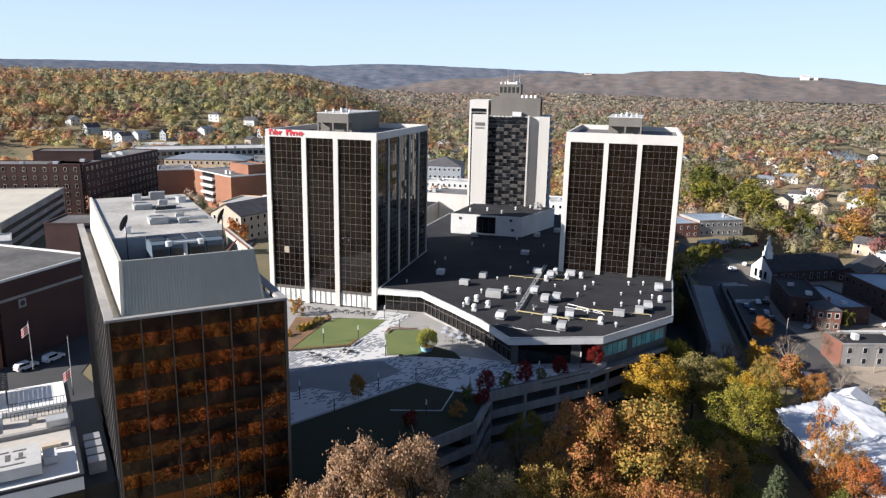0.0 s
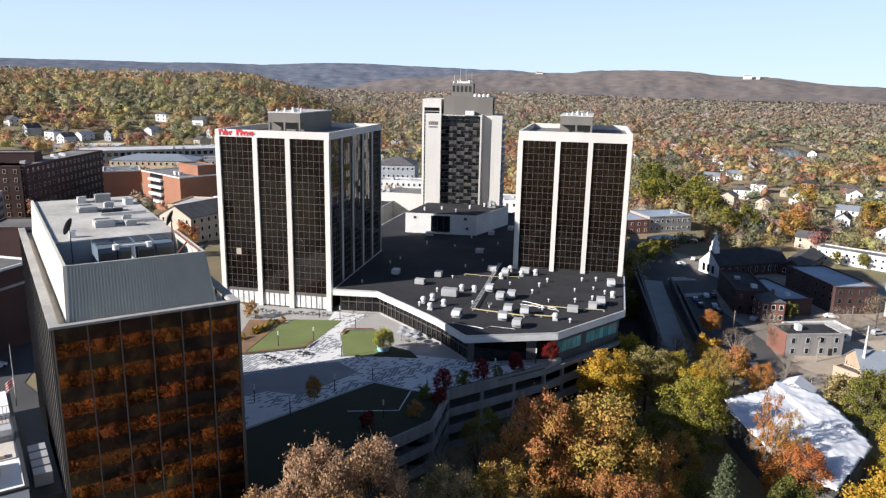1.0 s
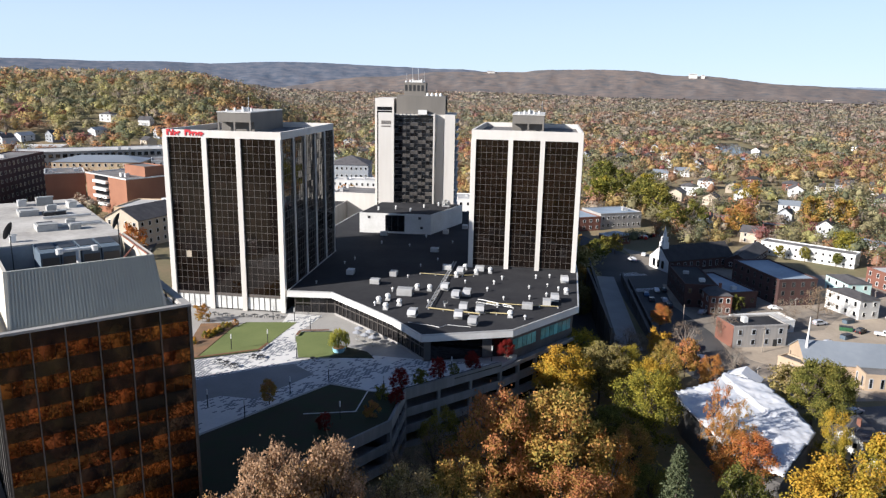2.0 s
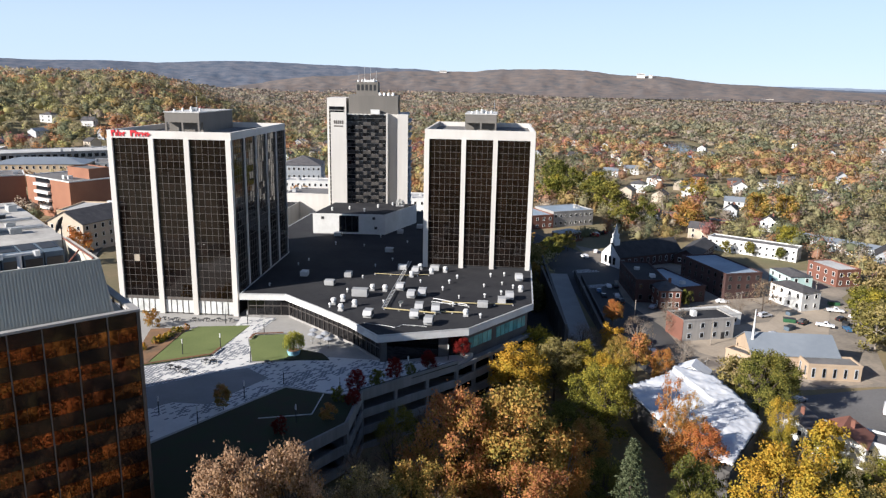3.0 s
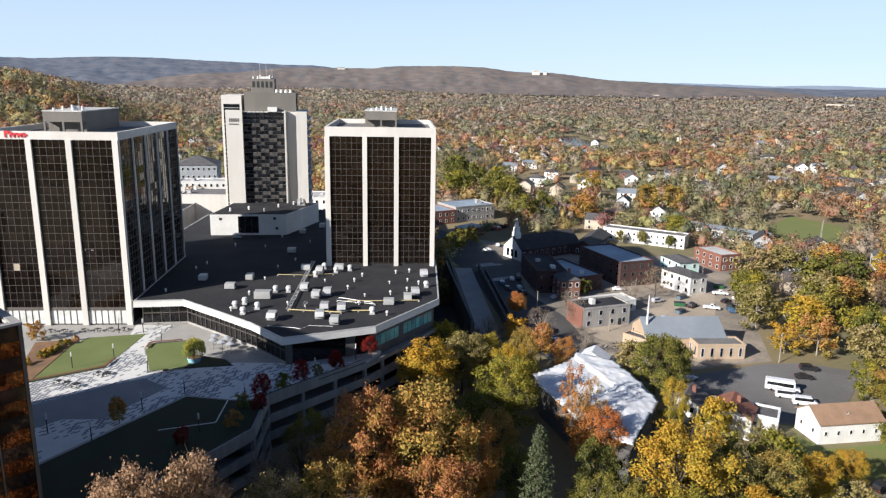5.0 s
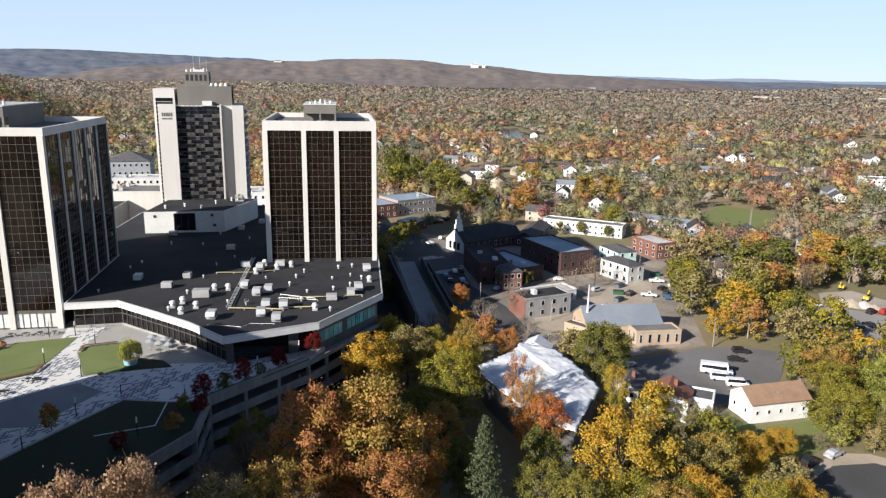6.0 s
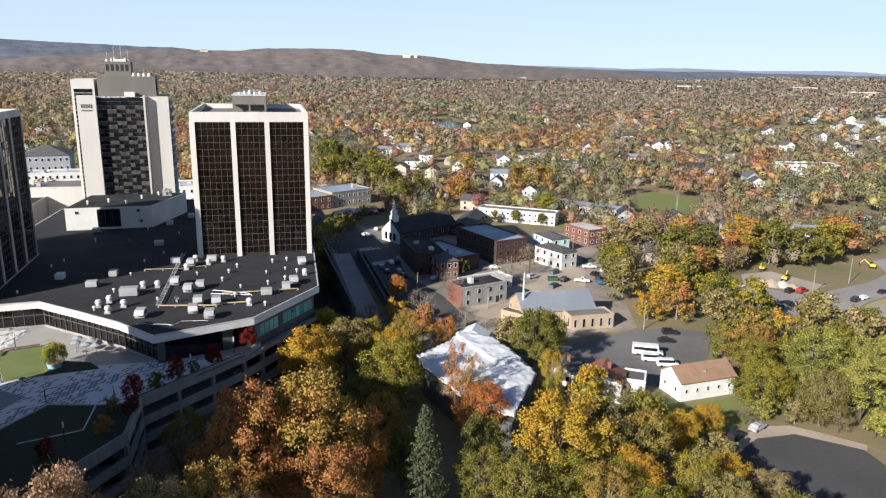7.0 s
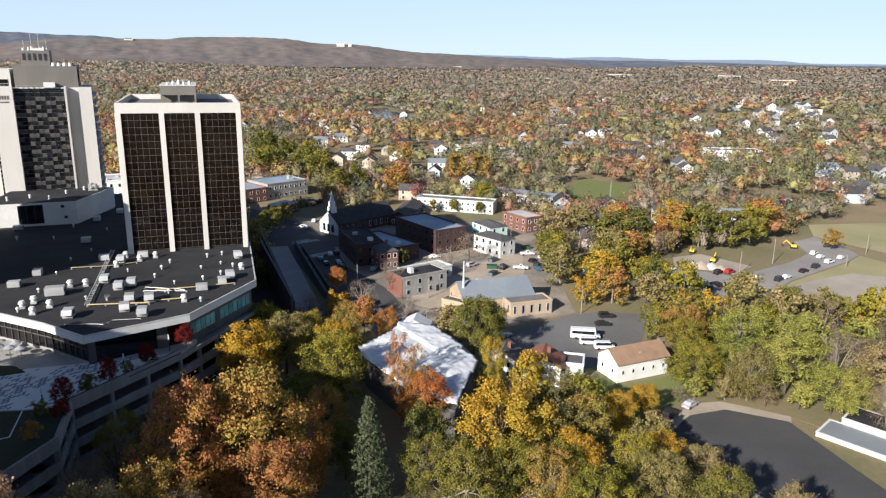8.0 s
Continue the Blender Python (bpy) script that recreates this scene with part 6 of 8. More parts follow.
def car(colour, kind="sedan"):
    ln, wd, ht = {"sedan": (4.7, 1.85, 1.45), "suv": (4.8, 1.95, 1.75), "van": (5.6, 2.05, 2.15), "bus": (8.2, 2.4, 3.0), "pickup": (5.6, 2.0, 1.8)}[kind]
    word = {"sedan": "saloon car", "suv": "sport utility car", "van": "passenger van", "bus": "shuttle bus", "pickup": "pickup truck"}[kind]
    t = thing(kind if kind in ("van", "bus") else "car", Matrix.Identity(4), "parked %s %s" % (colour, word), kind if kind in ("van", "bus") else "car", "parked vehicles")
    h = ln / 2
    prof = {"sedan": [(-h, 0.3), (h, 0.3), (h, 0.75), (h * 0.5, 0.92), (h * 0.18, ht), (-h * 0.5, ht), (-h * 0.8, 1.0), (-h, 0.95)],
            "suv": [(-h, 0.35), (h, 0.35), (h, 0.95), (h * 0.5, 1.08), (h * 0.22, ht), (-h * 0.85, ht), (-h, 1.1)],
            "van": [(-h, 0.35), (h, 0.35), (h, 1.0), (h * 0.78, 1.15), (h * 0.52, ht), (-h * 0.97, ht), (-h, 1.2)],
            "bus": [(-h, 0.4), (h, 0.4), (h, 1.1), (h * 0.8, 1.3), (h * 0.72, 1.4), (h * 0.68, ht), (-h * 0.98, ht), (-h, 1.4)],
            "pickup": [(-h, 0.45), (h, 0.45), (h, 1.0), (h * 0.5, 1.12), (h * 0.25, ht), (-h * 0.12, ht), (-h * 0.2, 1.1), (-h, 1.1)]}[kind]
    bm = bmesh.new()
    sides = []
    for y, inn in ((-wd / 2, 1), (wd / 2, -1)):
        sides.append([bm.verts.new((x, y + inn * (0.16 if z > 1.05 else 0.0), z)) for x, z in prof])
    n = len(prof)
    for i in range(n):
        bm.faces.new((sides[0][i], sides[0][(i + 1) % n], sides[1][(i + 1) % n], sides[1][i]))
    bm.faces.new(sides[0][::-1])
    bm.faces.new(sides[1])
    bmesh.ops.recalc_face_normals(bm, faces=bm.faces[:])
    bmesh.ops.bevel(bm, geom=bm.edges[:], offset=0.06, segments=1, affect="EDGES")
    part("body", bm, PAINTS[colour], t)
    lo, hi = ht - {"sedan": 0.45, "suv": 0.6, "van": 0.85, "bus": 1.5, "pickup": 0.6}[kind], ht - (0.9 if kind == "bus" else 0.1) + (0.3 if kind == "bus" else 0)
    x0, x1 = (-h * 0.9, h * 0.6) if kind in ("van", "bus") else ((-h * 0.8, h * 0.15) if kind == "suv" else ((-h * 0.1, h * 0.2) if kind == "pickup" else (-h * 0.5, h * 0.15)))
    for s in (-1, 1):
        part("side_window", box(x0, x1, s * (wd / 2 - 0.13) - 0.05, s * (wd / 2 - 0.13) + 0.05, lo, hi), GLASSBLK, t)
    fx = [p for p in prof if p[1] >= ht - 0.01]
    part("windscreen", box(-0.03, 0.03, -wd / 2 + 0.2, wd / 2 - 0.2, -0.33, 0.33), GLASSBLK, t, m=pose(max(p[0] for p in fx) + 0.24, 0, ht - 0.26, 0, -38 if kind not in ("bus",) else -5, 0))
    tyre = bmesh.new()
    cyl(tyre, 0, 0, -0.11, 0.11, 0.34, 0.34, 12)
    me = mesh_of("wheel", tyre, TYRE)
    for x in (-h * 0.62, h * 0.62):
        for y in (-wd / 2 + 0.1, wd / 2 - 0.1):
            part("wheel", me, None, t, m=pose(x, y, 0.34, 90, 0, 0))
    for s in (-1, 1):
        part("headlight", box(h - 0.04, h + 0.03, s * wd * 0.34 - 0.18, s * wd * 0.34 + 0.18, 0.6, 0.74), WHITE, t)
        part("tail_light", box(-h - 0.03, -h + 0.04, s * wd * 0.36 - 0.14, s * wd * 0.36 + 0.14, 0.7, 0.9), PAINTS["red"], t)
    return t


CARS = {k: car(*k) for k in (("white", "sedan"), ("silver", "sedan"), ("black", "sedan"), ("blue", "sedan"), ("white", "suv"), ("black", "suv"), ("red", "suv"), ("white", "van"), ("white", "bus"), ("white", "pickup"), ("silver", "suv"))}


def park(c, k, x, y, z, rz):
    place(CARS[c, k], USED, x, y, z, rz)


LOT = G + 0.09
park("white", "bus", 137.4, 131.2, LOT, -40)
park("white", "van", 135.4, 127.4, LOT, -36)
park("white", "van", 136.4, 122.9, LOT, -32)
park("black", "suv", 154.8, 139.8, LOT, -30)
park("black", "sedan", 149.0, 135.6, LOT, -30)
park("silver", "sedan", 118.5, 143.2, LOT, 15)
for c, k, x, y, r in (("white", "suv", 207.9, 163.0, 1), ("white", "pickup", 212.1, 162.2, 8), ("black", "suv", 201.3, 148.9, 81), ("silver", "sedan", 205.5, 148.6, 73), ("black", "sedan", 210.3, 148.7, 71), ("black", "suv", 205.2, 141.4, 78), ("black", "sedan", 211.6, 142.0, 81), ("silver", "sedan", 197.7, 140.3, 73), ("black", "suv", 212.8, 136.8, 71), ("white", "pickup", 229.2, 139.0, 8),
                      ("black", "suv", 236.2, 134.0, 11), ("white", "sedan", 241.4, 134.1, 3), ("black", "sedan", 254.4, 135.2, 1), ("black", "suv", 264.3, 136.2, 8), ("white", "suv", 282.5, 147.1, 11), ("white", "sedan", 279.8, 142.8, 3), ("white", "suv", 275.3, 136.9, 1), ("white", "sedan", 286.2, 138.0, 8), ("black", "suv", 224.4, 150.7, 11), ("red", "suv", 228.8, 148.8, 3)):
    park(c, k, x, y, G + 0.08, r)
for c, k, x, y, r in (("white", "sedan", 113.6, 246.0, 75), ("blue", "sedan", 107.4, 241.0, 75), ("black", "sedan", 106.6, 234.4, 75), ("silver", "sedan", 111.3, 233.6, 75), ("black", "suv", 110.0, 227.0, 75), ("black", "sedan", 116.5, 246, 75), ("white", "suv", 122.6, 293, 100), ("silver", "suv", 97.5, 178, 75), ("black", "sedan", 100.6, 188, 75)):
    park(c, k, x, y, G + 0.08, r)
for i in range(9):
    park(("red", "white", "black")[i % 3], "suv" if i % 3 != 1 else "sedan", 136.5 + i * 2.9, 335 + i * 1.4, G + 0.08, 100) if (("red", "white", "black")[i % 3], "suv" if i % 3 != 1 else "sedan") in CARS else None
for c, k, x, y, r in (("white", "pickup", 180.5, 206.5, -30), ("black", "sedan", 176, 198, 20), ("white", "sedan", 183, 199.5, -10), ("silver", "suv", 152, 205, 10), ("white", "suv", 141, 211, -15), ("black", "suv", 121, 88.6, 10), ("silver", "sedan", 128.6, 89.2, 8), ("black", "suv", 113, 94.2, 20), ("blue", "sedan", 106, 96, 20)):
    park(c, k, x, y, G + 0.08, r)
for c, k, x, y, r in (("white", "suv", -88.6, 141.8, 66), ("white", "suv", -85.5, 146.9, 72), ("silver", "sedan", -76.0, 123.0, 30), ("white", "van", -60.5, 112.5, 20)):
    park(c, k, x, y, Z0 + 0.1, r)
for i in range(10):
    park(("white", "silver", "black")[i % 3], "sedan", 19.5 + (i % 2) * 4.5 - i * 0.5, 330 + i * 11, -5.7, 92)
for i in range(16):
    k = (("white", "sedan"), ("silver", "suv"), ("black", "sedan"), ("red", "suv"))[i % 4]
    park(*k, 366 + (i % 8) * 3.2, 218 + (i // 8) * 9, G + 0.08, 80)


# ---- street furniture ----
def pole(x, y, z, h, arms, rz):
    t = thing("utility_pole", pose(x, y, z, 0, 0, rz), "weathered wooden utility pole with a crossarm", "utility pole", "utility poles")
    bm = bmesh.new()
    cyl(bm, 0, 0, -0.3, h, 0.17, 0.11, 8)
    part("post", bm, BARKPALE, t)
    if arms:
        part("crossarm", box(-1.2, 1.2, -0.06, 0.06, h - 0.9, h - 0.75), BARK, t)
        for x0 in (-1.0, -0.4, 0.4, 1.0):
            part("insulator", box(x0 - 0.05, x0 + 0.05, -0.05, 0.05, h - 0.75, h - 0.55), STEEL, t)


for x, y, h, a in ((230.0, 145.7, 9, 1), (255.0, 148.1, 10, 0), (178, 214, 9, 1), (216, 262, 10, 1), (151, 146.5, 9, 1), (104.5, 205, 8, 0), (275.5, 130.5, 5, 0), (302.4, 136.3, 9, 0), (146, 210, 8, 1), (297, 272, 11, 0), (292, 268, 11, 0), (118.7, 183, 8, 1), (98.5, 152.5, 9, 1), (200.0, 161.2, 7, 0), (240, 330, 10, 1), (180, 345, 10, 1)):
    pole(x, y, G, h, a, 30)


def digger(x, y, rz):
    t = thing("excavator", pose(x, y, G + 0.1, 0, 0, rz), "yellow tracked excavator in the yard", "excavator")
    t.scale = (0.7, 0.7, 0.7)
    part("body", box(-1.4, 1.6, -1.3, 1.3, 1.0, 2.3), YELLOWEQ, t)
    part("cab", box(0.3, 1.6, -1.2, 0, 2.3, 3.3), GLASSBLK, t)
    for y0 in (-1.5, 0.9):
        part("track", box(-1.9, 1.9, y0, y0 + 0.6, 0, 1.0), TYRE, t)
    bm = bmesh.new()
    rod(bm, (1.5, 0.3, 1.8), (4.5, 0.3, 4.6), 0.28)
    rod(bm, (4.5, 0.3, 4.6), (6.6, 0.3, 2.2), 0.2)
    part("arm", bm, YELLOWEQ, t)
    part("bucket", box(6.2, 7.2, -0.2, 0.8, 1.2, 2.2), DARKMET, t)


digger(241.0, 174.5, 200)
digger(284.9, 157.0, 120)
digger(236.1, 161.1, 20)
for i, (x, y, r) in enumerate(((227.1, 160.1, 4.2), (229.2, 157.1, 3.6), (230.4, 153.8, 3.0), (226.2, 162.5, 3.2))):
    bm = bmesh.new()
    rr = random.Random(i)
    c = bm.verts.new((0, 0, r * 0.5))
    ring1 = [bm.verts.new((r * 0.55 * math.cos(a * 0.524), r * 0.55 * math.sin(a * 0.524), r * 0.3 + rr.uniform(-0.1, 0.1))) for a in range(12)]
    ring2 = [bm.verts.new((r * rr.uniform(0.9, 1.15) * math.cos(a * 0.524), r * rr.uniform(0.9, 1.15) * math.sin(a * 0.524), -0.1)) for a in range(12)]
    for a in range(12):
        bm.faces.new((c, ring1[a], ring1[(a + 1) % 12]))
        bm.faces.new((ring1[a], ring2[a], ring2[(a + 1) % 12], ring1[(a + 1) % 12]))
    bm.faces.new(ring2[::-1])
    single("gravel_pile", bm, ROOFWHT if i % 2 else DIRT, "heap of pale gravel in the yard", "gravel pile", "gravel piles", m=pose(x, y, G + 0.1))
# roof vents on the white house, satellite dishes on the houses
for i, (x, y, z) in enumerate(((131.0, 106.6, -9.2), (141.2, 109.4, -8.9), (140.5, 108.0, -8.8), (107.5, 121.0, -8.6), (103.5, 123.6, -8.6))):
    d = thing("satellite_dish", pose(x, y, z), "small white satellite dish on a house roof", "satellite dish", "house dishes")
    part("reflector", dish_bm(0.4), WHITE, d, m=pose(0, 0, 0.5, 25, 0, -30))
    bm = bmesh.new()
    cyl(bm, 0, 0, -0.6, 0.5, 0.04, 0.04, 6)
    part("mast", bm, STEEL, d)


# crosswalk stripes on the shaded street
for a, b, wd in (((109.6, 271.0), (118.0, 272.2), 3.0), ((102.7, 246.9), (112.2, 247.8), 3.2)):
    f, ln = along(a, b, G)
    t = thing("crosswalk", f, "worn white crosswalk stripes on the asphalt", "crosswalk", "crosswalks")
    for i in range(int(ln / 1.1)):
        part("stripe", box(i * 1.1, i * 1.1 + 0.55, -wd / 2, wd / 2, -0.05, 0.13), ROOFWHT, t)
# more parked cars in the shade, on the lots and in the yard
for c, k, x, y, r in (("red", "suv", 146.0, 336.6, 100), ("white", "sedan", 132.0, 302.4, 60), ("silver", "sedan", 118.6, 219.2, 40), ("black", "sedan", 122.0, 213.2, 20), ("white", "sedan", 146.6, 221.6, -15), ("white", "pickup", 165.6, 192.8, -40),
                      ("black", "suv", 160.4, 196.6, 30), 
                      ("blue", "sedan", 170.4, 188.6, 70), ("silver", "sedan", 143.0, 187.4, 10)):
    park(c, k, x, y, G + 0.1, r)


# stacked crates, skips and sheds in the yard
def skip_bin(x, y, rz, material, lb):
    t = thing("skip_bin", pose(x, y, G, 0, 0, rz), lb, "skip bin", "yard bins")
    part("body", box(-1.8, 1.8, -0.9, 0.9, 0.1, 1.4), material, t)
    part("rim", box(-1.9, 1.9, -1.0, 1.0, 1.4, 1.5), DARKMET, t)
    for x0 in (-1.2, 0.0, 1.2):
        part("rib", box(x0 - 0.06, x0 + 0.06, -0.98, -0.9, 0.1, 1.4), material, t)


for i, (x, y, rz) in enumerate(((152, 192, 20), (157, 199, -30), (173, 192.5, 40), (134, 199, 10), (186, 214, -20), (147, 181, 60), (163, 206, 15))):
    skip_bin(x, y, rz, (BLUESHADE, GRNMET, DARKMET)[i % 3], "dented metal skip bin in the yard")
rq = random.Random(3)
for i in range(14):
    x, y = rq.uniform(128, 186), rq.uniform(172, 226)
    if not free(x, y, 1.5):
        continue
    t = thing("crate_stack", pose(x, y, G + 0.03, 0, 0, rq.uniform(0, 180)), "stacked weathered wooden crates and boards", "crate stack", "yard crates")
    for k in range(rq.randint(1, 3)):
        dx, dy = rq.uniform(-0.2, 0.2), rq.uniform(-0.2, 0.2)
        part("crate", box(-0.7 + dx, 0.7 + dx, -0.5 + dy, 0.5 + dy, k * 0.42, k * 0.42 + 0.4), (BARKPALE, BARK, CONC)[rq.randrange(3)], t)

block("school", "long white school building with flat roof and chimney", "school", (478, 340), (512, 318), 16, -13, 7.5, CLAP, ROOFGRY, 2, cols=12, units=3)

# ---- trees ----
def quads_mesh(name, centres, size, aspect, rs, material, normals=None, align=0.6, soft=None, own=0.6):
    """Many small leaf quads as one mesh; soft bends their normals outward like a full crown."""
    n = len(centres)
    a = rs.normal(size=(n, 3))
    if normals is not None:
        a = a + normals * align
    a /= np.linalg.norm(a, axis=1)[:, None] + 1e-9
    if soft is not None:
        a = np.where((a * soft).sum(axis=1)[:, None] < 0, -a, a)
    b = np.cross(a, rs.normal(size=(n, 3)))
    b /= np.linalg.norm(b, axis=1)[:, None] + 1e-9
    c = np.cross(a, b)
    s = size * rs.uniform(0.6, 1.3, size=(n, 1))
    u, v = b * s, c * s * aspect
    bend = a * s * 0.18
    vs = np.stack([centres - u - v * 0.5, centres + u * 0.1 - v + bend, centres + u + v * 0.4, centres - u * 0.2 + v + bend], axis=1).reshape(-1, 3)
    me = bpy.data.meshes.new(name)
    me.vertices.add(n * 4)
    me.vertices.foreach_set("co", vs.astype(np.float32).ravel())
    me.loops.add(n * 4)
    me.loops.foreach_set("vertex_index", np.arange(n * 4, dtype=np.int32))
    me.polygons.add(n)
    me.polygons.foreach_set("loop_start", np.arange(0, n * 4, 4, dtype=np.int32))
    me.update(calc_edges=True)
    me.validate()
    me.materials.append(material)
    if soft is not None:
        round_normals(me, np.repeat(soft * (1.15 - own) + a * own, 4, axis=0))
    return me


def round_normals(me, nv):
    nv = nv / (np.linalg.norm(nv, axis=1)[:, None] + 1e-9)
    me.polygons.foreach_set("use_smooth", np.ones(len(me.polygons), dtype=bool))
    me.normals_split_custom_set_from_vertices(nv.astype(np.float32))


def limb(bm, pts, r0, r1, n=6):
    """A tapered bent limb through pts."""
    rings = []
    for i, p in enumerate(pts):
        p = Vector(p)
        d = (Vector(pts[min(i + 1, len(pts) - 1)]) - Vector(pts[max(i - 1, 0)])).normalized()
        t = d.to_track_quat("Z", "Y").to_matrix()
        r = r0 + (r1 - r0) * i / (len(pts) - 1)
        rings.append([bm.verts.new(p + t @ Vector((r * math.cos(k * 2 * math.pi / n), r * math.sin(k * 2 * math.pi / n), 0))) for k in range(n)])
    for a, b in zip(rings, rings[1:]):
        for k in range(n):
            bm.faces.new((a[k], a[(k + 1) % n], b[(k + 1) % n], b[k]))
    bm.faces.new(rings[-1])


def trunk_mesh(rnd, h, r, lobes, thick, material, twigs=0):
    bm = bmesh.new()
    top = (rnd.uniform(-0.6, 0.6), rnd.uniform(-0.6, 0.6), h * 0.8)
    mid = (top[0] * 0.3 + rnd.uniform(-0.3, 0.3), top[1] * 0.3, h * 0.4)
    limb(bm, [(0, 0, -0.6), (0, 0, 0.6), mid, top], thick, thick * 0.25, 8)
    for c in lobes:
        z0 = h * rnd.uniform(0.22, 0.5)
        s = z0 / h
        st = (mid[0] * s * 2, mid[1] * s * 2, z0)
        q = (c[0] * 0.45 + rnd.uniform(-0.4, 0.4), c[1] * 0.45 + rnd.uniform(-0.4, 0.4), z0 + (c[2] - z0) * 0.6)
        limb(bm, [st, q, (c[0] * 0.95, c[1] * 0.95, c[2])], thick * 0.42, thick * 0.08, 5)
        for _ in range(twigs):
            e = (c[0] + rnd.uniform(-2, 2), c[1] + rnd.uniform(-2, 2), c[2] + rnd.uniform(0.4, 2.6))
            limb(bm, [q, (c[0] * 0.8, c[1] * 0.8, c[2] * 0.96), e], thick * 0.14, thick * 0.03, 3)
    return mesh_of("trunk", bm, material)


def crown_points(rnd, rs, h, r, count, nl, spread, low=0.28):
    """Leaf places in uneven lobes: the lobe centres, the places, and the outward way."""
    lobes = []
    lean = rnd.uniform(0, 6.28)
    for i in range(nl):
        a = i * 2.4 + rnd.uniform(-0.7, 0.7)
        f = min(1.0, max(0.0, (i + 0.5) / nl + rnd.uniform(-0.06, 0.06)))
        z = h * (low + 0.06 + (0.86 - low) * f)
        k = max(0.10, math.sqrt(max(0.0, 1 - ((f - 0.38) / 0.68) ** 2))) * (1 + 0.18 * math.cos(a - lean))
        rr = r * k * rnd.uniform(0.28, 0.98)
        lobes.append((rr * math.cos(a), rr * math.sin(a), z + rnd.uniform(-0.7, 0.7)))
    L = np.array(lobes)
    w = np.array([rnd.choice((0.35, 0.6, 1.0, 1.5)) for _ in lobes])
    pick = rs.choice(len(L), count, p=w / w.sum())
    d = rs.normal(size=(count, 3))
    d /= np.linalg.norm(d, axis=1)[:, None]
    rad = spread * w[pick][:, None] ** 0.5 * rs.uniform(0.05, 1.25, size=(count, 1)) ** 0.6
    d[:, 2] *= 0.75
    jit = rs.normal(size=(count, 3)) * 0.3
    return lobes, L[pick] + d * rad + jit, d


TREE_MODELS = {}


def tree_model(colour, lod, shape):
    key = (colour, lod, shape)
    if key in TREE_MODELS:
        return TREE_MODELS[key]
    rnd, rs = random.Random(shape * 31 + (5 if lod == "near" else 9)), np.random.RandomState(shape * 17 + (3 if lod == "near" else 4))
    h, r = 16.0, (6.6, 7.2, 6.0)[shape % 3]
    bare = colour == "grey"
    cnt, size, nl = {"near": (15500, 0.155, 84), "mid": (2700, 0.37, 40), "open": (3600, 0.165, 44), "shrub": (420, 0.9, 18)}[lod]
    lobes, pts, out = crown_points(rnd, rs, h, r, int(cnt * (0.6 if bare else 1)), nl, {"near": 1.15, "mid": 1.5, "open": 0.85, "shrub": 2.2}[lod], (0.2, 0.12, 0.26)[shape % 3])
    name = {"gold": "gold-leaved", "olive": "dull olive", "yelgrn": "yellow-green", "orange": "orange-leaved", "rust": "rust-brown", "red": "crimson", "green": "dull green", "grey": "nearly bare grey", "lime": "pale lime", "dusk": "dusky gold"}[colour]
    t = thing("tree", Matrix.Identity(4), "%s autumn tree with uneven open crown" % name, "tree", "%s trees" % name)
    part("trunk", trunk_mesh(rnd, h, r, lobes[:: (3 if lod in ("near", "open") else 6)], 0.36, BARKPALE if shape == 1 or lod == "open" else BARK, 6 if bare or lod == "open" else (2 if lod == "near" else 0)), None, t)
    part("crown", quads_mesh("crown", pts, size * (0.8 if bare else 1), 0.3 if bare else 0.8, rs, LEAVES[colour], out, soft=out * 0.7 + np.column_stack([pts[:, :2] / r, (pts[:, 2] - h * 0.5) / h * 1.6]) * 0.5), None, t)
    TREE_MODELS[key] = t
    return t


TREES = []


def tree(x, y, r, colour, lod, rnd, z=None, h=None):
    shape = rnd.randrange(3)
    shape = 2 if lod == "open" else shape
    t = tree_model(colour, lod, shape)
    base = (6.6, 7.2, 6.0)[shape]
    z = land(x, y) if z is None else z
    ob = place(t, USED, x, y, z, rnd.uniform(0, 360))
    s = r / base
    ob.scale = (s, s, (h / 16.0) if h else s * 0.5 + 0.5 * rnd.uniform(0.9, 1.1))
    TREES.append((x, y, r))
    return ob


# wooded bank under the camera and round the sheeted roof
rnd = random.Random(21)
BANK = [(-15, 75.5, 4.2, "dusk", 18), (-9.2, 77.0, 5.8, "dusk", 23), (-3.2, 79.5, 5.6, "dusk", 22), (4.5, 82, 4.6, "grey", 15), (-6, 74, 5.0, "dusk", 18), (-21, 76, 4.2, "dusk", 15),
        (23, 96, 5.4, "rust", 13), (27, 87, 5.2, "rust", 10), (23, 101, 7.2, "rust", 25), (32.5, 101, 9.0, "rust", 26), (31.5, 90, 7.0, "rust", 16), (41, 100, 5.0, "orange", 19)]
BANK2 = [(46.5, 146, 7.4, "gold", 18), (46, 164, 4.6, "gold", 13), (56, 163, 6.2, "yelgrn", 16), (58.5, 153, 6.2, "olive", 16), (66, 157, 5.0, "yelgrn", 14), (60.5, 129, 7.2, "yelgrn", 19), (74, 153, 5.4, "rust", 14), (68, 146, 5.2, "gold", 15), (13.5, 87, 5.4, "rust", 17), (6.5, 84.5, 5.0, "olive", 16), (17, 84, 4.8, "grey", 14)]
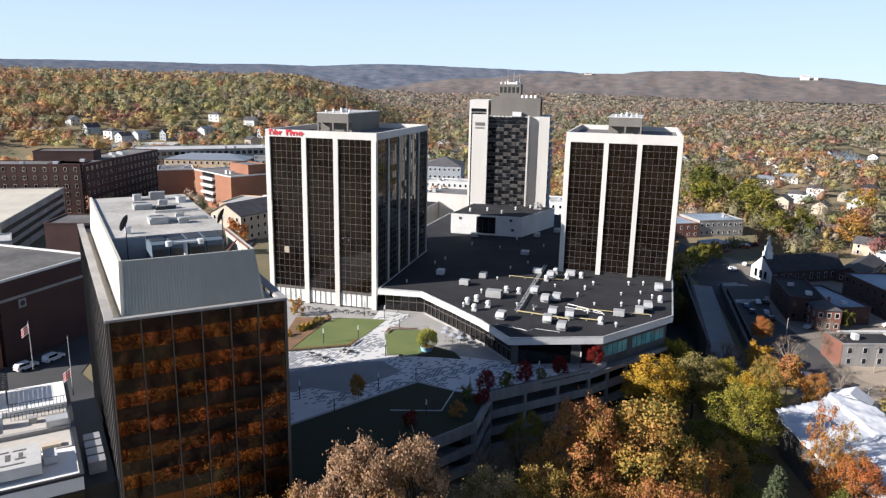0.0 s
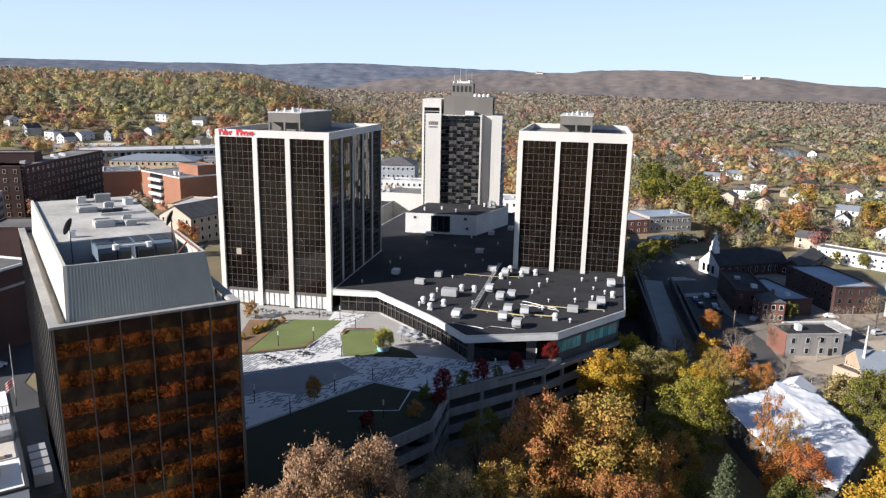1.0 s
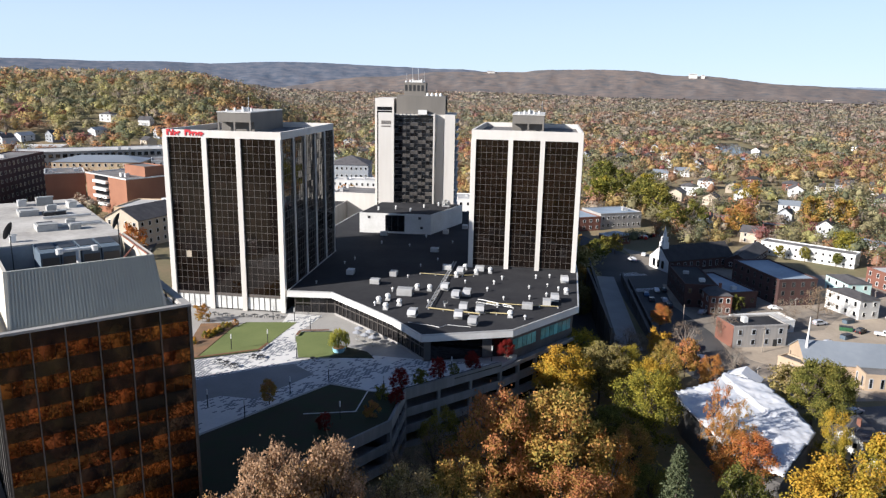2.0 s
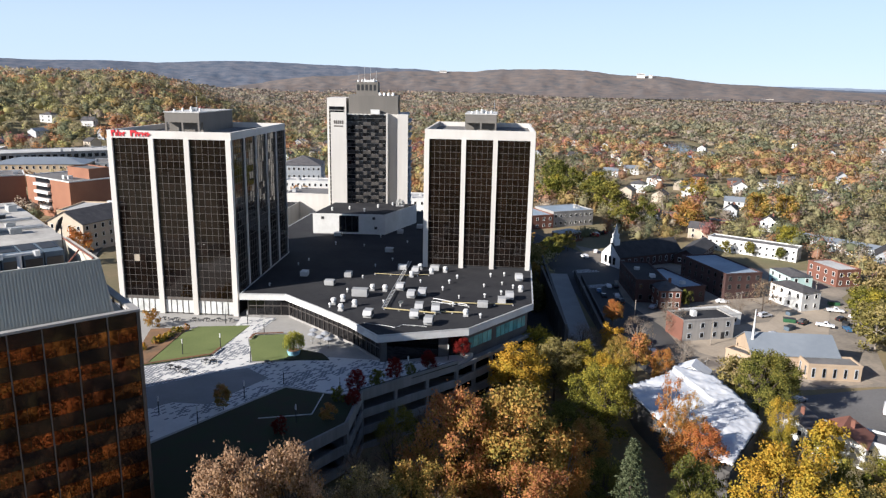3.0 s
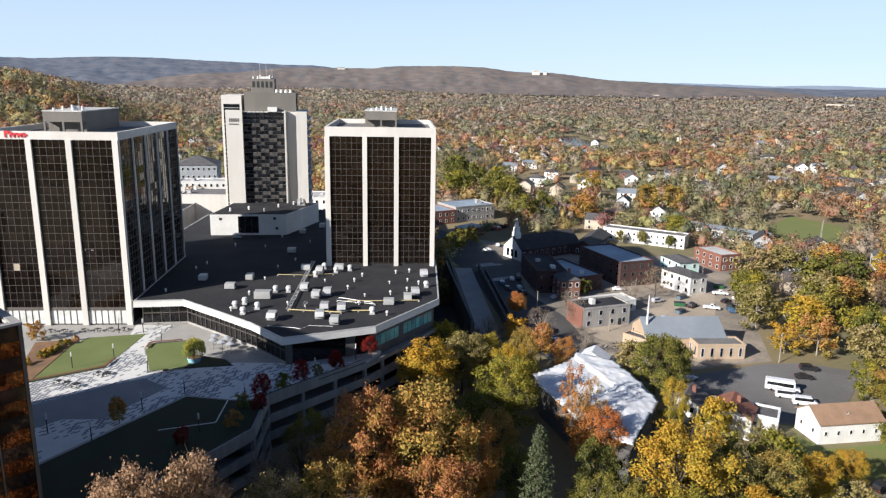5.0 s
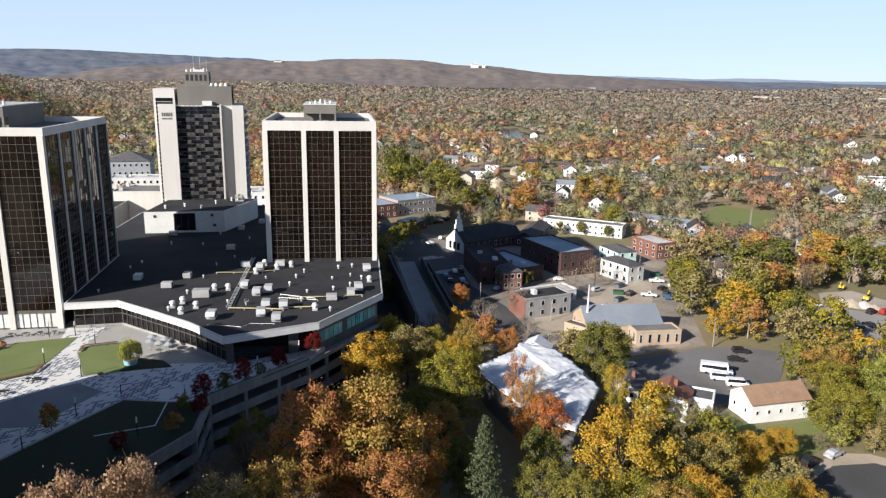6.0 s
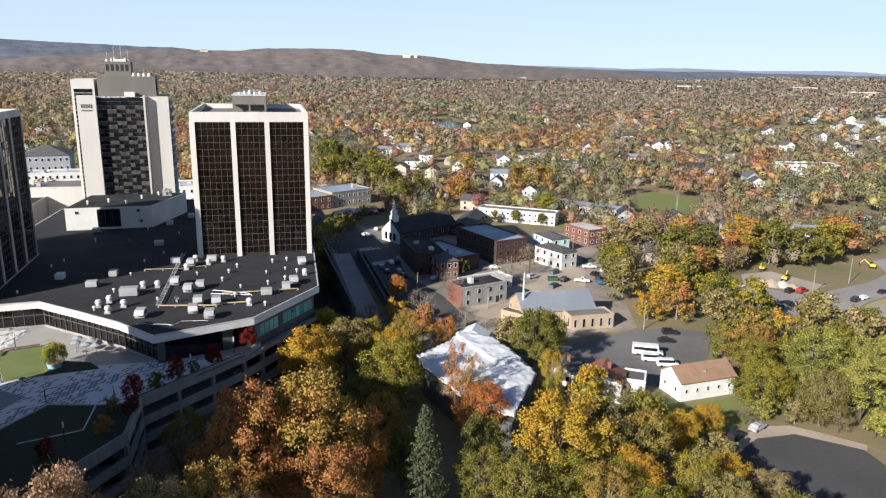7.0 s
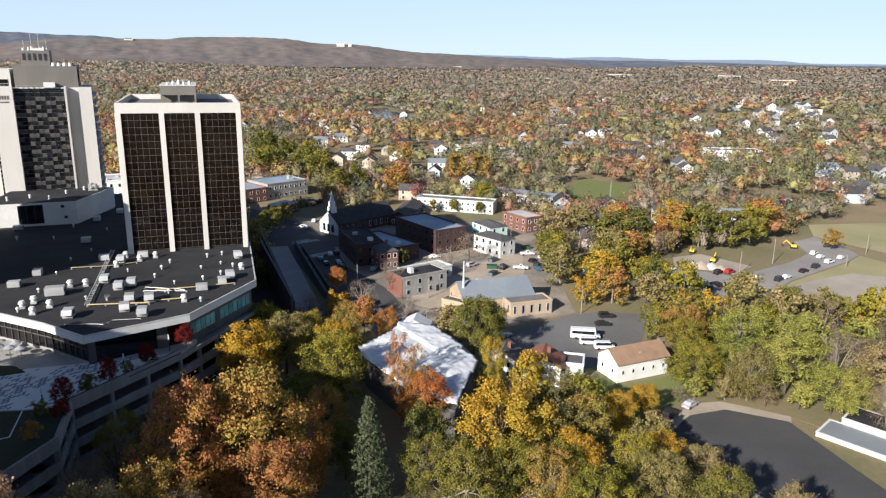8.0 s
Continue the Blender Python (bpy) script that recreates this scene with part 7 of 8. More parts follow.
BANK3 = [(72.9, 88.6, 8.6, "gold", 21), (67, 80, 6.0, "yelgrn", 13), (59, 79, 5.6, "green", 14), (72.6, 110.8, 5.6, "orange", 14), (63.5, 97, 5.6, "green", 15), (57, 88, 4.8, "green", 13), (71, 73, 5.0, "rust", 13), (78, 76, 5.2, "yelgrn", 12), (103, 137, 7.2, "green", 17), (109.5, 140.5, 5.8, "green", 14), (94.5, 118, 3.4, "gold", 14)]
BANK4 = [(83.6, 85, 6.0, "olive", 15), (91, 85, 5.4, "rust", 15), (103, 88, 4.0, "gold", 11), (80.5, 77, 5.2, "gold", 13), (99, 74, 4.4, "gold", 10), (101.5, 66, 4.2, "olive", 10), (90, 72, 5.2, "yelgrn", 13), (106, 101, 3.6, "olive", 7), (74, 66, 5.4, "yelgrn", 12), (88, 64, 5.0, "olive", 13), (92, 55, 5.2, "green", 13), (98, 47, 5.2, "olive", 12), (115.5, 91, 3.8, "gold", 8)]
BANK5 = [(75, 176, 6.0, "grey", 11), (91, 176, 5.8, "grey", 12), (84, 172, 3.8, "rust", 9), (96, 203, 3.4, "orange", 9), (88, 156, 3.4, "orange", 11), (112, 193, 4.2, "grey", 9), (50, 104, 4.8, "green", 12), (42, 133, 4.8, "green", 12), (118, 208, 3.4, "grey", 7), (140, 205, 4.6, "grey", 9), (100, 166, 3.6, "grey", 9)]
BANK6 = [(16, 125, 4.6, "green", 12), (22, 126, 4.4, "grey", 12), (14, 115, 4.6, "grey", 12), (24, 106, 4.8, "green", 11), (36, 136, 4.2, "green", 10), (8, 105, 4.4, "grey", 12), (-2, 100, 4.2, "grey", 11), (-12, 95, 4.0, "green", 10), (51, 126, 5.0, "green", 13), (52, 116, 5.0, "rust", 14)]
for x, y, c, h in ((71.5, 122, "orange", 20), (74, 119, "orange", 17), (70.5, 116.5, "orange", 15), (105.5, 106.5, "olive", 9), (108.5, 104, "olive", 8)):
    tree(x, y, 3.6, c, "open", rnd, h=h)
for lst in (BANK, BANK2, BANK3, BANK4, BANK5, BANK6):
    for x, y, r, c, h in lst:
        tree(x, y, r, c, "near", rnd, h=h)
keep(148, 72, 20, 16, 30)
# river woods beyond the white house
WOODS = [(137, 94, 6.6, "yelgrn"), (157, 97, 8.2, "lime"), (170, 90, 7.0, "lime"), (174, 101, 6.2, "yelgrn"), (142, 84, 6.2, "olive"), (152, 81, 8.0, "lime"), (180, 92, 6.2, "lime"), (160, 74, 8.2, "grey"), (183, 81, 6.6, "lime"), (163, 66, 8.4, "olive"), (152, 70, 6.0, "lime"), (146, 92, 5.2, "lime"), (155, 60, 5.4, "grey"), (152, 110, 6.6, "rust")]
WOODS2 = [(163, 119, 6.8, "rust"), (148, 106, 5.6, "yelgrn"), (177, 72, 7.2, "grey"), (196, 208, 9.0, "olive"), (165, 171, 7.4, "olive"), (196, 189, 6.7, "grey"), (209, 191, 8.3, "green"), (195, 176, 8.4, "olive"), (224, 190, 8.6, "green"), (186, 166, 7.4, "green"), (174, 160, 7.4, "gold"), (166, 148, 6.2, "rust"), (220, 220, 7.6, "olive"), (236, 212, 8.0, "rust")]
WOODS3 = [(297, 148, 4.2, "rust"), (252, 180, 9.5, "green"), (262, 172, 9.0, "green"), (276, 172, 8.4, "yelgrn"), (290, 178, 9.0, "rust"), (253, 192, 9.0, "orange"), (263, 205, 7.5, "gold"), (158, 152, 5.0, "gold"), (188, 153, 6, "yelgrn"), (176, 186, 7, "yelgrn"), (183, 196, 6, "green"), (205, 175, 7, "rust")]
for lst in (WOODS, WOODS2, WOODS3):
    for x, y, r, c in lst:
        tree(x, y, r, c, "near" if math.hypot(x, y) < 195 else "mid", rnd, h=1.8 * r + rnd.uniform(0.5, 2.0))
for x, y, r in ((133, 91.5, 2.6), (138, 87, 2.8), (143, 80, 3.0), (148, 75, 3.0), (154, 69, 3.2), (160, 64, 3.0), (128, 92, 2.0)):
    tree(x, y, r, ("olive", "lime", "grey")[int(x) % 3], "mid", rnd, h=2.2 * r)
STREET = [(246, 412, 9, "rust"), (177, 348, 8, "green"), (162, 340, 8, "green"), (177, 392, 10, "green"), (177, 417, 10, "green"), (174, 446, 11, "green"), (199, 464, 8, "yelgrn"), (250, 355, 9, "rust"), (262, 347, 9, "rust"), (199, 340, 8, "rust"), (222, 290, 6, "yelgrn"), (119.5, 306, 4.2, "rust"), (100, 283, 4.5, "green"), (106, 292, 4.5, "green"), (112, 300, 4.0, "green"), (182, 496, 11, "green"), (156, 428, 10, "yelgrn"), (205, 379, 8, "grey"), (192, 292, 2.6, "green"), (201, 287, 2.7, "green"), (209, 277, 2.4, "green"), (153, 208, 5.6, "grey"), (130.5, 219, 2.2, "green"), (-76, 252, 5, "orange"), (-98, 262, 6, "green"), (-2, 392, 9, "orange"), (-8, 382, 6, "rust")]
for x, y, r, c in STREET:
    tree(x, y, r, c, "mid", rnd, h=2.0 * r + 2)

# small trees on the plaza
for x, y, r, h, c in ((9.3, 132.4, 1.9, 5.2, "red"), (17.4, 136.9, 1.8, 5.4, "red"), (24.9, 140.6, 1.9, 5.0, "red"), (34.0, 147.0, 2.1, 5.2, "red"), (13.2, 134.4, 1.6, 4.2, "green"), (3.0, 120.5, 1.6, 4.0, "rust"), (-5.5, 117.0, 1.5, 3.6, "red"), (8.2, 126.0, 1.5, 4.0, "red"), (-16.0, 128.0, 1.8, 5.6, "rust"), (-38, 178, 2.2, 5.0, "orange"), (21.0, 138.6, 1.3, 3.0, "green"), (5.2, 128.4, 1.5, 3.4, "yelgrn")):
    tree(x, y, r, c, "near" if c == "red" else "mid", rnd, z=-0.4, h=h)
for i in range(22):
    a, b = ((-37.6, 161), (-29.5, 176)) if i < 22 else ((10.5, 131.6), (31, 143.2)) if i < 38 else ((-4.5, 151.2), (3.5, 151.6))
    f = rnd.random()
    x, y = a[0] + (b[0] - a[0]) * f + rnd.uniform(-1, 1), a[1] + (b[1] - a[1]) * f + rnd.uniform(-0.6, 0.6)
    bs = tree_model(("green", "gold", "rust")[i % 3], "shrub", 1)
    ob = place(bs, USED, x, y, -0.9, rnd.uniform(0, 360))
    ob.scale = (0.13, 0.13, 0.13 * rnd.uniform(0.8, 1.2))
    tagged(ob, "low garden shrub in a planting bed", "shrub", "garden shrubs")

# weeping willow in the planter
rs = np.random.RandomState(8)
wil = thing("willow", pose(-3.4, 154.2, 1.1), "small weeping willow with yellow-green hanging leaves", "tree")
pts = []
for i in range(150):
    a, rr = rs.uniform(0, 6.28), 2.3 * math.sqrt(rs.uniform(0.02, 1))
    zt = 4.2 - 0.25 * rr ** 2 + rs.uniform(-0.2, 0.3)
    for k in range(22):
        f = k / 22
        pts.append((rr * math.cos(a) * (1 + 0.15 * f) + rs.normal() * 0.06, rr * math.sin(a) * (1 + 0.15 * f) + rs.normal() * 0.06, zt - f * (zt - 0.6) * min(1, rr / 1.6)))
part("crown", quads_mesh("crown", np.array(pts), 0.16, 0.5, rs, L_WILLOW), None, wil)
bm = bmesh.new()
limb(bm, [(0, 0, -0.2), (0.05, 0, 1.5), (0, 0.1, 3.6)], 0.16, 0.05)
part("trunk", bm, BARK, wil)

# conifer
con = thing("conifer", pose(47.5, 90.0, land(47.5, 90)), "tall narrow blue-green conifer", "conifer")
rs, rnd2 = np.random.RandomState(4), random.Random(4)
pts = []
H = 21.0
for i in range(230):
    f = (i + 0.5) / 230
    z = 1.6 + (H - 2.0) * f
    L = 4.7 * (1 - f) ** 0.8 * (0.8 + 0.2 * math.sin(i * 1.7)) + 0.25
    a = i * 2.4
    for k in range(36):
        s = rs.uniform(0.25, 1.0) ** 0.7
        pts.append((L * s * math.cos(a) + rs.normal() * 0.2, L * s * math.sin(a) + rs.normal() * 0.2, z + 0.35 * s * L * 0.4 + rs.normal() * 0.16))
part("crown", quads_mesh("crown", np.array(pts), 0.22, 0.4, rs, L_CONIF, soft=np.array(pts) * np.array([0.3, 0.3, 0.0]) + np.array([0, 0, 0.35])), None, con)
bm = bmesh.new()
limb(bm, [(0, 0, -0.5), (0, 0, H * 0.5), (0, 0, H)], 0.3, 0.04)
part("trunk", bm, BARK, con)

# ---- houses through the wooded town ----
HOUSES = []
for i, (wl, rf, w, d, h, rise, style) in enumerate(((CLAP, SHINGLE, 9, 11, 5.6, 3.0, "gable"), (TAN, SHINGLE, 10, 9, 5.4, 2.6, "gable"), (GREYSID, SHINGLE, 8, 12, 5.8, 3.2, "gable"), (CLAP, METROOF, 12, 9, 5.2, 2.4, "gable"), (CLAP, SHINGLE, 11, 11, 6.4, 2.4, "hip"), (BRICK, SHINGLE, 12, 10, 5.6, 2.2, "hip"))):
    t = block("house", "%s house with pitched roof among autumn trees" % ("white clapboard", "tan sided", "grey sided", "low white", "square white", "brick")[i], "house", (0, 0), (w, 0), d, 0, h, wl, rf, 2, style, cols=2, win=(1.0, 1.4), rise=rise, axis="y" if d > w else "x", group="town houses", chimney=i % 2 == 0, sides=("front",))
    HOUSES.append(t)
rnd = random.Random(77)
placed = []


def house_at(x, y, rz, k):
    place(HOUSES[k], USED, x, y, land(x, y), rz)
    keep(x + 4 * math.cos(radians(rz + 45)), y + 4 * math.sin(radians(rz + 45)), 9, 9, rz)
    placed.append((x, y))


def clear_before(x, y, n=2):
    """Keeps the yard on the valley side of a house open."""
    d = math.hypot(x, y)
    for k in range(1, n + 1):
        keep(x - x / d * 11 * k, y - y / d * 11 * k, 7, 7, 0)


SLOPE = [(539, 562), (497, 491), (513, 489), (509, 409), (852, 700), (848, 636), (679, 704), (656, 493), (956, 610), (867, 546), (808, 502), (732, 448), (618, 369), (740, 471), (810, 457), (812, 438), (734, 392), (675, 354), (645, 332), (666, 440), (1092, 633), (810, 768), (947, 944), (919, 972), (886, 578), (836, 560), (775, 470), (700, 420), (690, 400), (760, 420), (640, 390), (590, 420), (905, 640), (780, 520), (845, 480), (870, 505)]
VALE = [(296, 676), (286, 631), (271, 572), (300, 565), (260, 509), (321, 496), (236, 434), (262, 458), (265, 411), (259, 422), (234, 482), (540, 564), (491, 489), (508, 485), (640, 698), (678, 702), (934, 980), (305, 520), (222, 455), (310, 470), (246, 560)]
HILLFOOT = [(-331, 635), (-288, 603), (-245, 614), (-260, 606), (-274, 593), (-172, 613), (-183, 687), (-229, 695), (-11, 791), (-1, 799), (446, 1357), (529, 1501), (595, 1409), (653, 1494), (-310, 612), (-215, 640), (-150, 600), (-130, 625), (12, 700), (28, 640), (-20, 660), (5, 600), (30, 560), (20, 780), (470, 1380), (560, 1440), (625, 1450)]
for lst, kinds in ((SLOPE, (0, 0, 3, 4, 0, 2)), (VALE, (1, 0, 3, 1, 4, 5)), (HILLFOOT, (0, 4, 2, 3, 0, 1))):
    for i, (x, y) in enumerate(lst):
        house_at(x, y, (-30 if i % 3 else 60) + rnd.gauss(0, 8), kinds[i % len(kinds)])
        clear_before(x, y)
tries = 0
while len(placed) < 185 and tries < 6000:
    tries += 1
    az = rnd.uniform(-38, 72)
    d = 235 + 760 * rnd.random() ** 1.15
    if az < 8 and (d < 470 or d > 690) or az > 48 and d < 345 or 8 < az < 22 and d < 640:
        continue
    x, y = d * math.sin(radians(az)), d * math.cos(radians(az))
    if not free(x, y, 8) or noise.noise((x * 0.006, y * 0.006, 7)) < -0.12:
        continue
    if min([math.hypot(x - a, y - b) for a, b in placed] or [99]) < 17:
        continue
    bearing = 25 + (90 if rnd.random() < 0.4 else 0) + rnd.gauss(0, 5) - 60
    house_at(x, y, bearing, rnd.choice((0, 0, 1, 1, 2, 2, 2, 3, 4, 5)))
# pond between the far woods
sheet("water", [(401, 726), (410, 684), (462, 716), (484, 800), (500, 880), (524, 925), (492, 926), (452, 850)], -12.1, WATER, "still grey pond between the woods", "water", 0.4)
# pale buildings on the crest of the far hill and out in the plain
for x, y, z, w, h, rz in ((1568, 3258, 119, 38, 7, -26), (1618, 3234, 117, 16, 4, -26), (672, 3588, 118, 36, 7, -10), (1775, 1266, land(1783, 1261) + 6, 60, 6, -55), (1636, 1024, land(1642, 1020) + 6, 62, 5, -58), (1600, 1510, land(1606, 1506) + 7, 70, 6, -47), (1870, 2700, land(1870, 2700) + 8, 110, 5, -35), (1700, 2500, land(1700, 2500) + 8, 60, 5, -35)):
    far = thing("far_building", pose(x, y, z, 0, 0, rz), "long pale building far off among the woods", "building", "far buildings")
    part("wall", box(0, w, 0, 18, -14, h), TAN if w > 50 else CREAM, far)
    part("roof", box(-0.5, w + 0.5, -0.5, 18.5, h, h + 0.8), ROOFWHT, far)
    part("window_band", box(2, w - 2, -0.15, 0, h * 0.35, h * 0.65), GLASSBLK, far)

# ---- trees through the wooded town ----
rnd = random.Random(5)
count, tries, cell = 0, 0, {}


def spaced(x, y, r):
    i, j = int(x // 12), int(y // 12)
    for a in range(i - 1, i + 2):
        for b in range(j - 1, j + 2):
            for (p, q, s) in cell.get((a, b), ()):
                if math.hypot(x - p, y - q) < (r + s) * 0.72:
                    return False
    cell.setdefault((i, j), []).append((x, y, r))
    return True


def open_ground(x, y):
    """Yards, lots and fields with no woods on them."""
    return 96 < x < 214 and 150 < y < 312 or 185 < x < 330 and 108 < y < 168


for x, y, r in TREES:
    cell.setdefault((int(x // 12), int(y // 12)), []).append((x, y, r))
while count < 135 and tries < 9000:
    tries += 1
    az, d = rnd.uniform(6, 80), 120 + 190 * rnd.random() ** 0.75
    x, y = d * math.sin(radians(az)), d * math.cos(radians(az))
    r = rnd.uniform(3.6, 7.2)
    if open_ground(x, y) or not free(x, y, r * 0.6) or not spaced(x, y, r):
        continue
    c = rnd.choice(("yelgrn", "rust", "olive", "olive", "orange", "gold", "green", "grey", "yelgrn", "olive"))
    tree(x, y, r, c, "mid", rnd, h=1.9 * r + rnd.uniform(2, 4))
    count += 1
# ---- far woods: one mesh of many small crowns ----
def ico(level):
    bm = bmesh.new()
    bmesh.ops.create_icosphere(bm, subdivisions=level, radius=1.0)
    bm.verts.ensure_lookup_table()
    v = np.array([q.co[:] for q in bm.verts])
    f = np.array([[q.index for q in g.verts] for g in bm.faces])
    bm.free()
    return v, f


def crown_template(rs, n, lobes):
    """Leaf places of a unit crown (radius 1, height 0 to 1) in uneven lobes, and their outward way."""
    a, f = rs.uniform(0, 6.28, lobes), rs.uniform(0.3, 0.82, lobes)
    k = np.sqrt(np.clip(1 - ((f - 0.5) / 0.52) ** 2, 0.05, 1)) * rs.uniform(0.45, 0.95, lobes)
    c = np.column_stack([k * np.cos(a), k * np.sin(a), f])
    d = rs.normal(size=(n, 3))
    d /= np.linalg.norm(d, axis=1)[:, None]
    d[:, 2] = np.where(d[:, 2] < -0.35, -d[:, 2], d[:, 2])
    p = c[rs.choice(lobes, n)] + d * np.array([0.42, 0.42, 0.2]) * rs.uniform(0.5, 1.1, (n, 1))
    out = d * 0.5 + (p - np.array([0, 0, 0.5])) * np.array([1.3, 1.3, 2.2]) + np.array([0, 0, 0.4])
    return p, out / np.linalg.norm(out, axis=1)[:, None]


HUES = np.array([(0.33, 0.225, 0.065), (0.35, 0.165, 0.055), (0.26, 0.13, 0.065), (0.20, 0.18, 0.075), (0.10, 0.12, 0.05), (0.25, 0.20, 0.14), (0.21, 0.06, 0.05), (0.29, 0.265, 0.08), (0.22, 0.18, 0.14)])
WEIGHTS = {"town": (0.08, 0.07, 0.10, 0.27, 0.18, 0.16, 0.03, 0.07, 0.04), "hill": (0.25, 0.16, 0.13, 0.20, 0.10, 0.06, 0.02, 0.08, 0.0), "green": (0.06, 0.04, 0.03, 0.30, 0.38, 0.08, 0.01, 0.10, 0.0),
           "river": (0.24, 0.20, 0.14, 0.16, 0.04, 0.12, 0.05, 0.05, 0.0), "plain": (0.06, 0.05, 0.16, 0.20, 0.14, 0.19, 0.02, 0.02, 0.16)}


def stand(x, y, d, az):
    """The kind of wood that grows at a place."""
    if az < -1 and 540 < d < 1500:
        return "hill"
    if 6 < az < 19 and d < 640:
        return "green"
    if 22 < az < 42 and 600 < d < 900:
        return "river"
    return "town" if d < 1000 else "plain"


def far_woods():
    rs = np.random.RandomState(12)
    cores, core_cols, tris, cs, ss, ts, ns = [], [], [], [], [], [], []
    bv, bf = ico(1)
    count = [0]

    def plant(d0, d1, a0, a1, step, r0, h0, leaves, size, clear, lobes, gap=0.0):
        forms = [crown_template(rs, leaves, lobes) for _ in range(14)]
        spots = []
        rings = int((d1 - d0) / step)
        for i in range(rings):
            d = d0 + (i + 0.5) * step
            n = max(1, int(radians(a1 - a0) * d / step))
            for j in range(n):
                dd = d + rs.uniform(-0.5, 0.5) * step
                az = a0 + (a1 - a0) * (j + rs.uniform(0, 1)) / n
                x, y = dd * math.sin(radians(az)), dd * math.cos(radians(az))
                if rs.uniform() < gap:
                    continue
                if clear and (not free(x, y, 2.0) or open_ground(x, y) or noise.noise((x * 0.009, y * 0.009, 2)) < -0.5):
                    continue
                if clear and x < -20 and dd < 600 and rs.uniform() < 0.6:
                    continue
                spots.append((x, y, dd, az))
        form = rs.randint(0, len(forms), len(spots))
        for k, (x, y, dd, az) in enumerate(spots):
            p = np.array(WEIGHTS[stand(x, y, dd, az)])
            patch = noise.noise((x * 0.006, y * 0.006, 9))
            p = p * np.clip(1 + 1.5 * patch * np.array([1, 1.4, 1.0, -1.0, -1.6, 0.4, 1.0, -0.8, 0.3]), 0.08, 3)
            col = HUES[rs.choice(len(HUES), p=p / p.sum())] if dd > 80 else HUES[rs.choice(3)]
            blend = 0.30 + 0.40 * smooth(500, 1900, dd)   # bare twigs grey the leaves; the rise with distance paints haze in
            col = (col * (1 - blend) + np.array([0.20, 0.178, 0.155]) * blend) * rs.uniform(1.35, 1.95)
            r, h = r0 * rs.choice((0.6, 0.85, 1.0, 1.15, 1.4)) * rs.uniform(0.9, 1.1), h0 * rs.uniform(0.7, 1.2)
            if clear and stand(x, y, dd, az) == "hill" and dd > 640:
                r, h = r * 1.12, h * 1.15
            base = np.array([x, y, land(x, y) - 0.04 * h])
            pts, out = forms[form[k]]
            t = rs.uniform(0, 6.28)
            turn = np.array([[math.cos(t), -math.sin(t), 0], [math.sin(t), math.cos(t), 0], [0, 0, 1]])
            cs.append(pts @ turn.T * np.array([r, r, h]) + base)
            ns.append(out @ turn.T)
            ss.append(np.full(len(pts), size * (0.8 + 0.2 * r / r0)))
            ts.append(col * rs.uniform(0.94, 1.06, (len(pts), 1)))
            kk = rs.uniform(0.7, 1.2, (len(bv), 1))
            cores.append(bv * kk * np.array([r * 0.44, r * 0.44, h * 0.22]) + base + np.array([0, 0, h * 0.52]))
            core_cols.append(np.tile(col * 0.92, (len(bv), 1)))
            tris.append(bf + count[0])
            count[0] += len(bv)

    plant(245, 430, 4, 72, 9.4, 5.2, 12, 330, 0.33, True, 16)
    plant(330, 430, -40, 4, 9.4, 4.8, 10, 240, 0.35, True, 14)
    plant(430, 640, -42, 72, 11.5, 6.1, 13.5, 210, 0.5, True, 12)
    plant(640, 940, -42, 72, 13.5, 7.0, 13, 165, 0.66, True, 10)
    plant(940, 1700, -42, 72, 18.5, 9.8, 14, 66, 1.15, True, 8)
    plant(1700, 2800, -42, 72, 28, 16.0, 12, 34, 2.2, False, 7)
    plant(2800, 4550, -42, 72, 42, 25, 11, 18, 4.2, False, 6)
    plant(10, 76, 0, 360, 7.5, 4.0, 12, 420, 0.2, True, 20)
    plant(30, 260, 100, 265, 12, 6.0, 14, 50, 0.9, False, 8)
    plant(260, 900, 95, 310, 26, 9.0, 14, 14, 2.4, False, 5)
    V, C, F = np.concatenate(cores), np.concatenate(core_cols), np.concatenate(tris)
    me = bpy.data.meshes.new("far_crowns")
    me.vertices.add(len(V))
    me.vertices.foreach_set("co", V.astype(np.float32).ravel())
    me.loops.add(len(F) * 3)
    me.loops.foreach_set("vertex_index", F.astype(np.int32).ravel())
    me.polygons.add(len(F))
    me.polygons.foreach_set("loop_start", np.arange(0, len(F) * 3, 3, dtype=np.int32))
    me.polygons.foreach_set("use_smooth", np.ones(len(F), dtype=bool))
    me.update(calc_edges=True)
    me.materials.append(FARLEAF)
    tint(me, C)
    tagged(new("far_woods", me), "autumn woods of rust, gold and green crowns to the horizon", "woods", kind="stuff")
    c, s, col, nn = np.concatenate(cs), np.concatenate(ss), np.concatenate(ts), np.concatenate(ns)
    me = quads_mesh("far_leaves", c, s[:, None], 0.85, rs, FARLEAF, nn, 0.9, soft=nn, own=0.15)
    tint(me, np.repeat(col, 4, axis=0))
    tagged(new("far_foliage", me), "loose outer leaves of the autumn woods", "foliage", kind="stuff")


def tint(me, col):
    at = me.attributes.new("tint", "FLOAT_COLOR", "POINT")
    rgba = np.ones((len(col), 4), dtype=np.float32)
    rgba[:, :3] = col
    at.data.foreach_set("color", rgba.ravel())


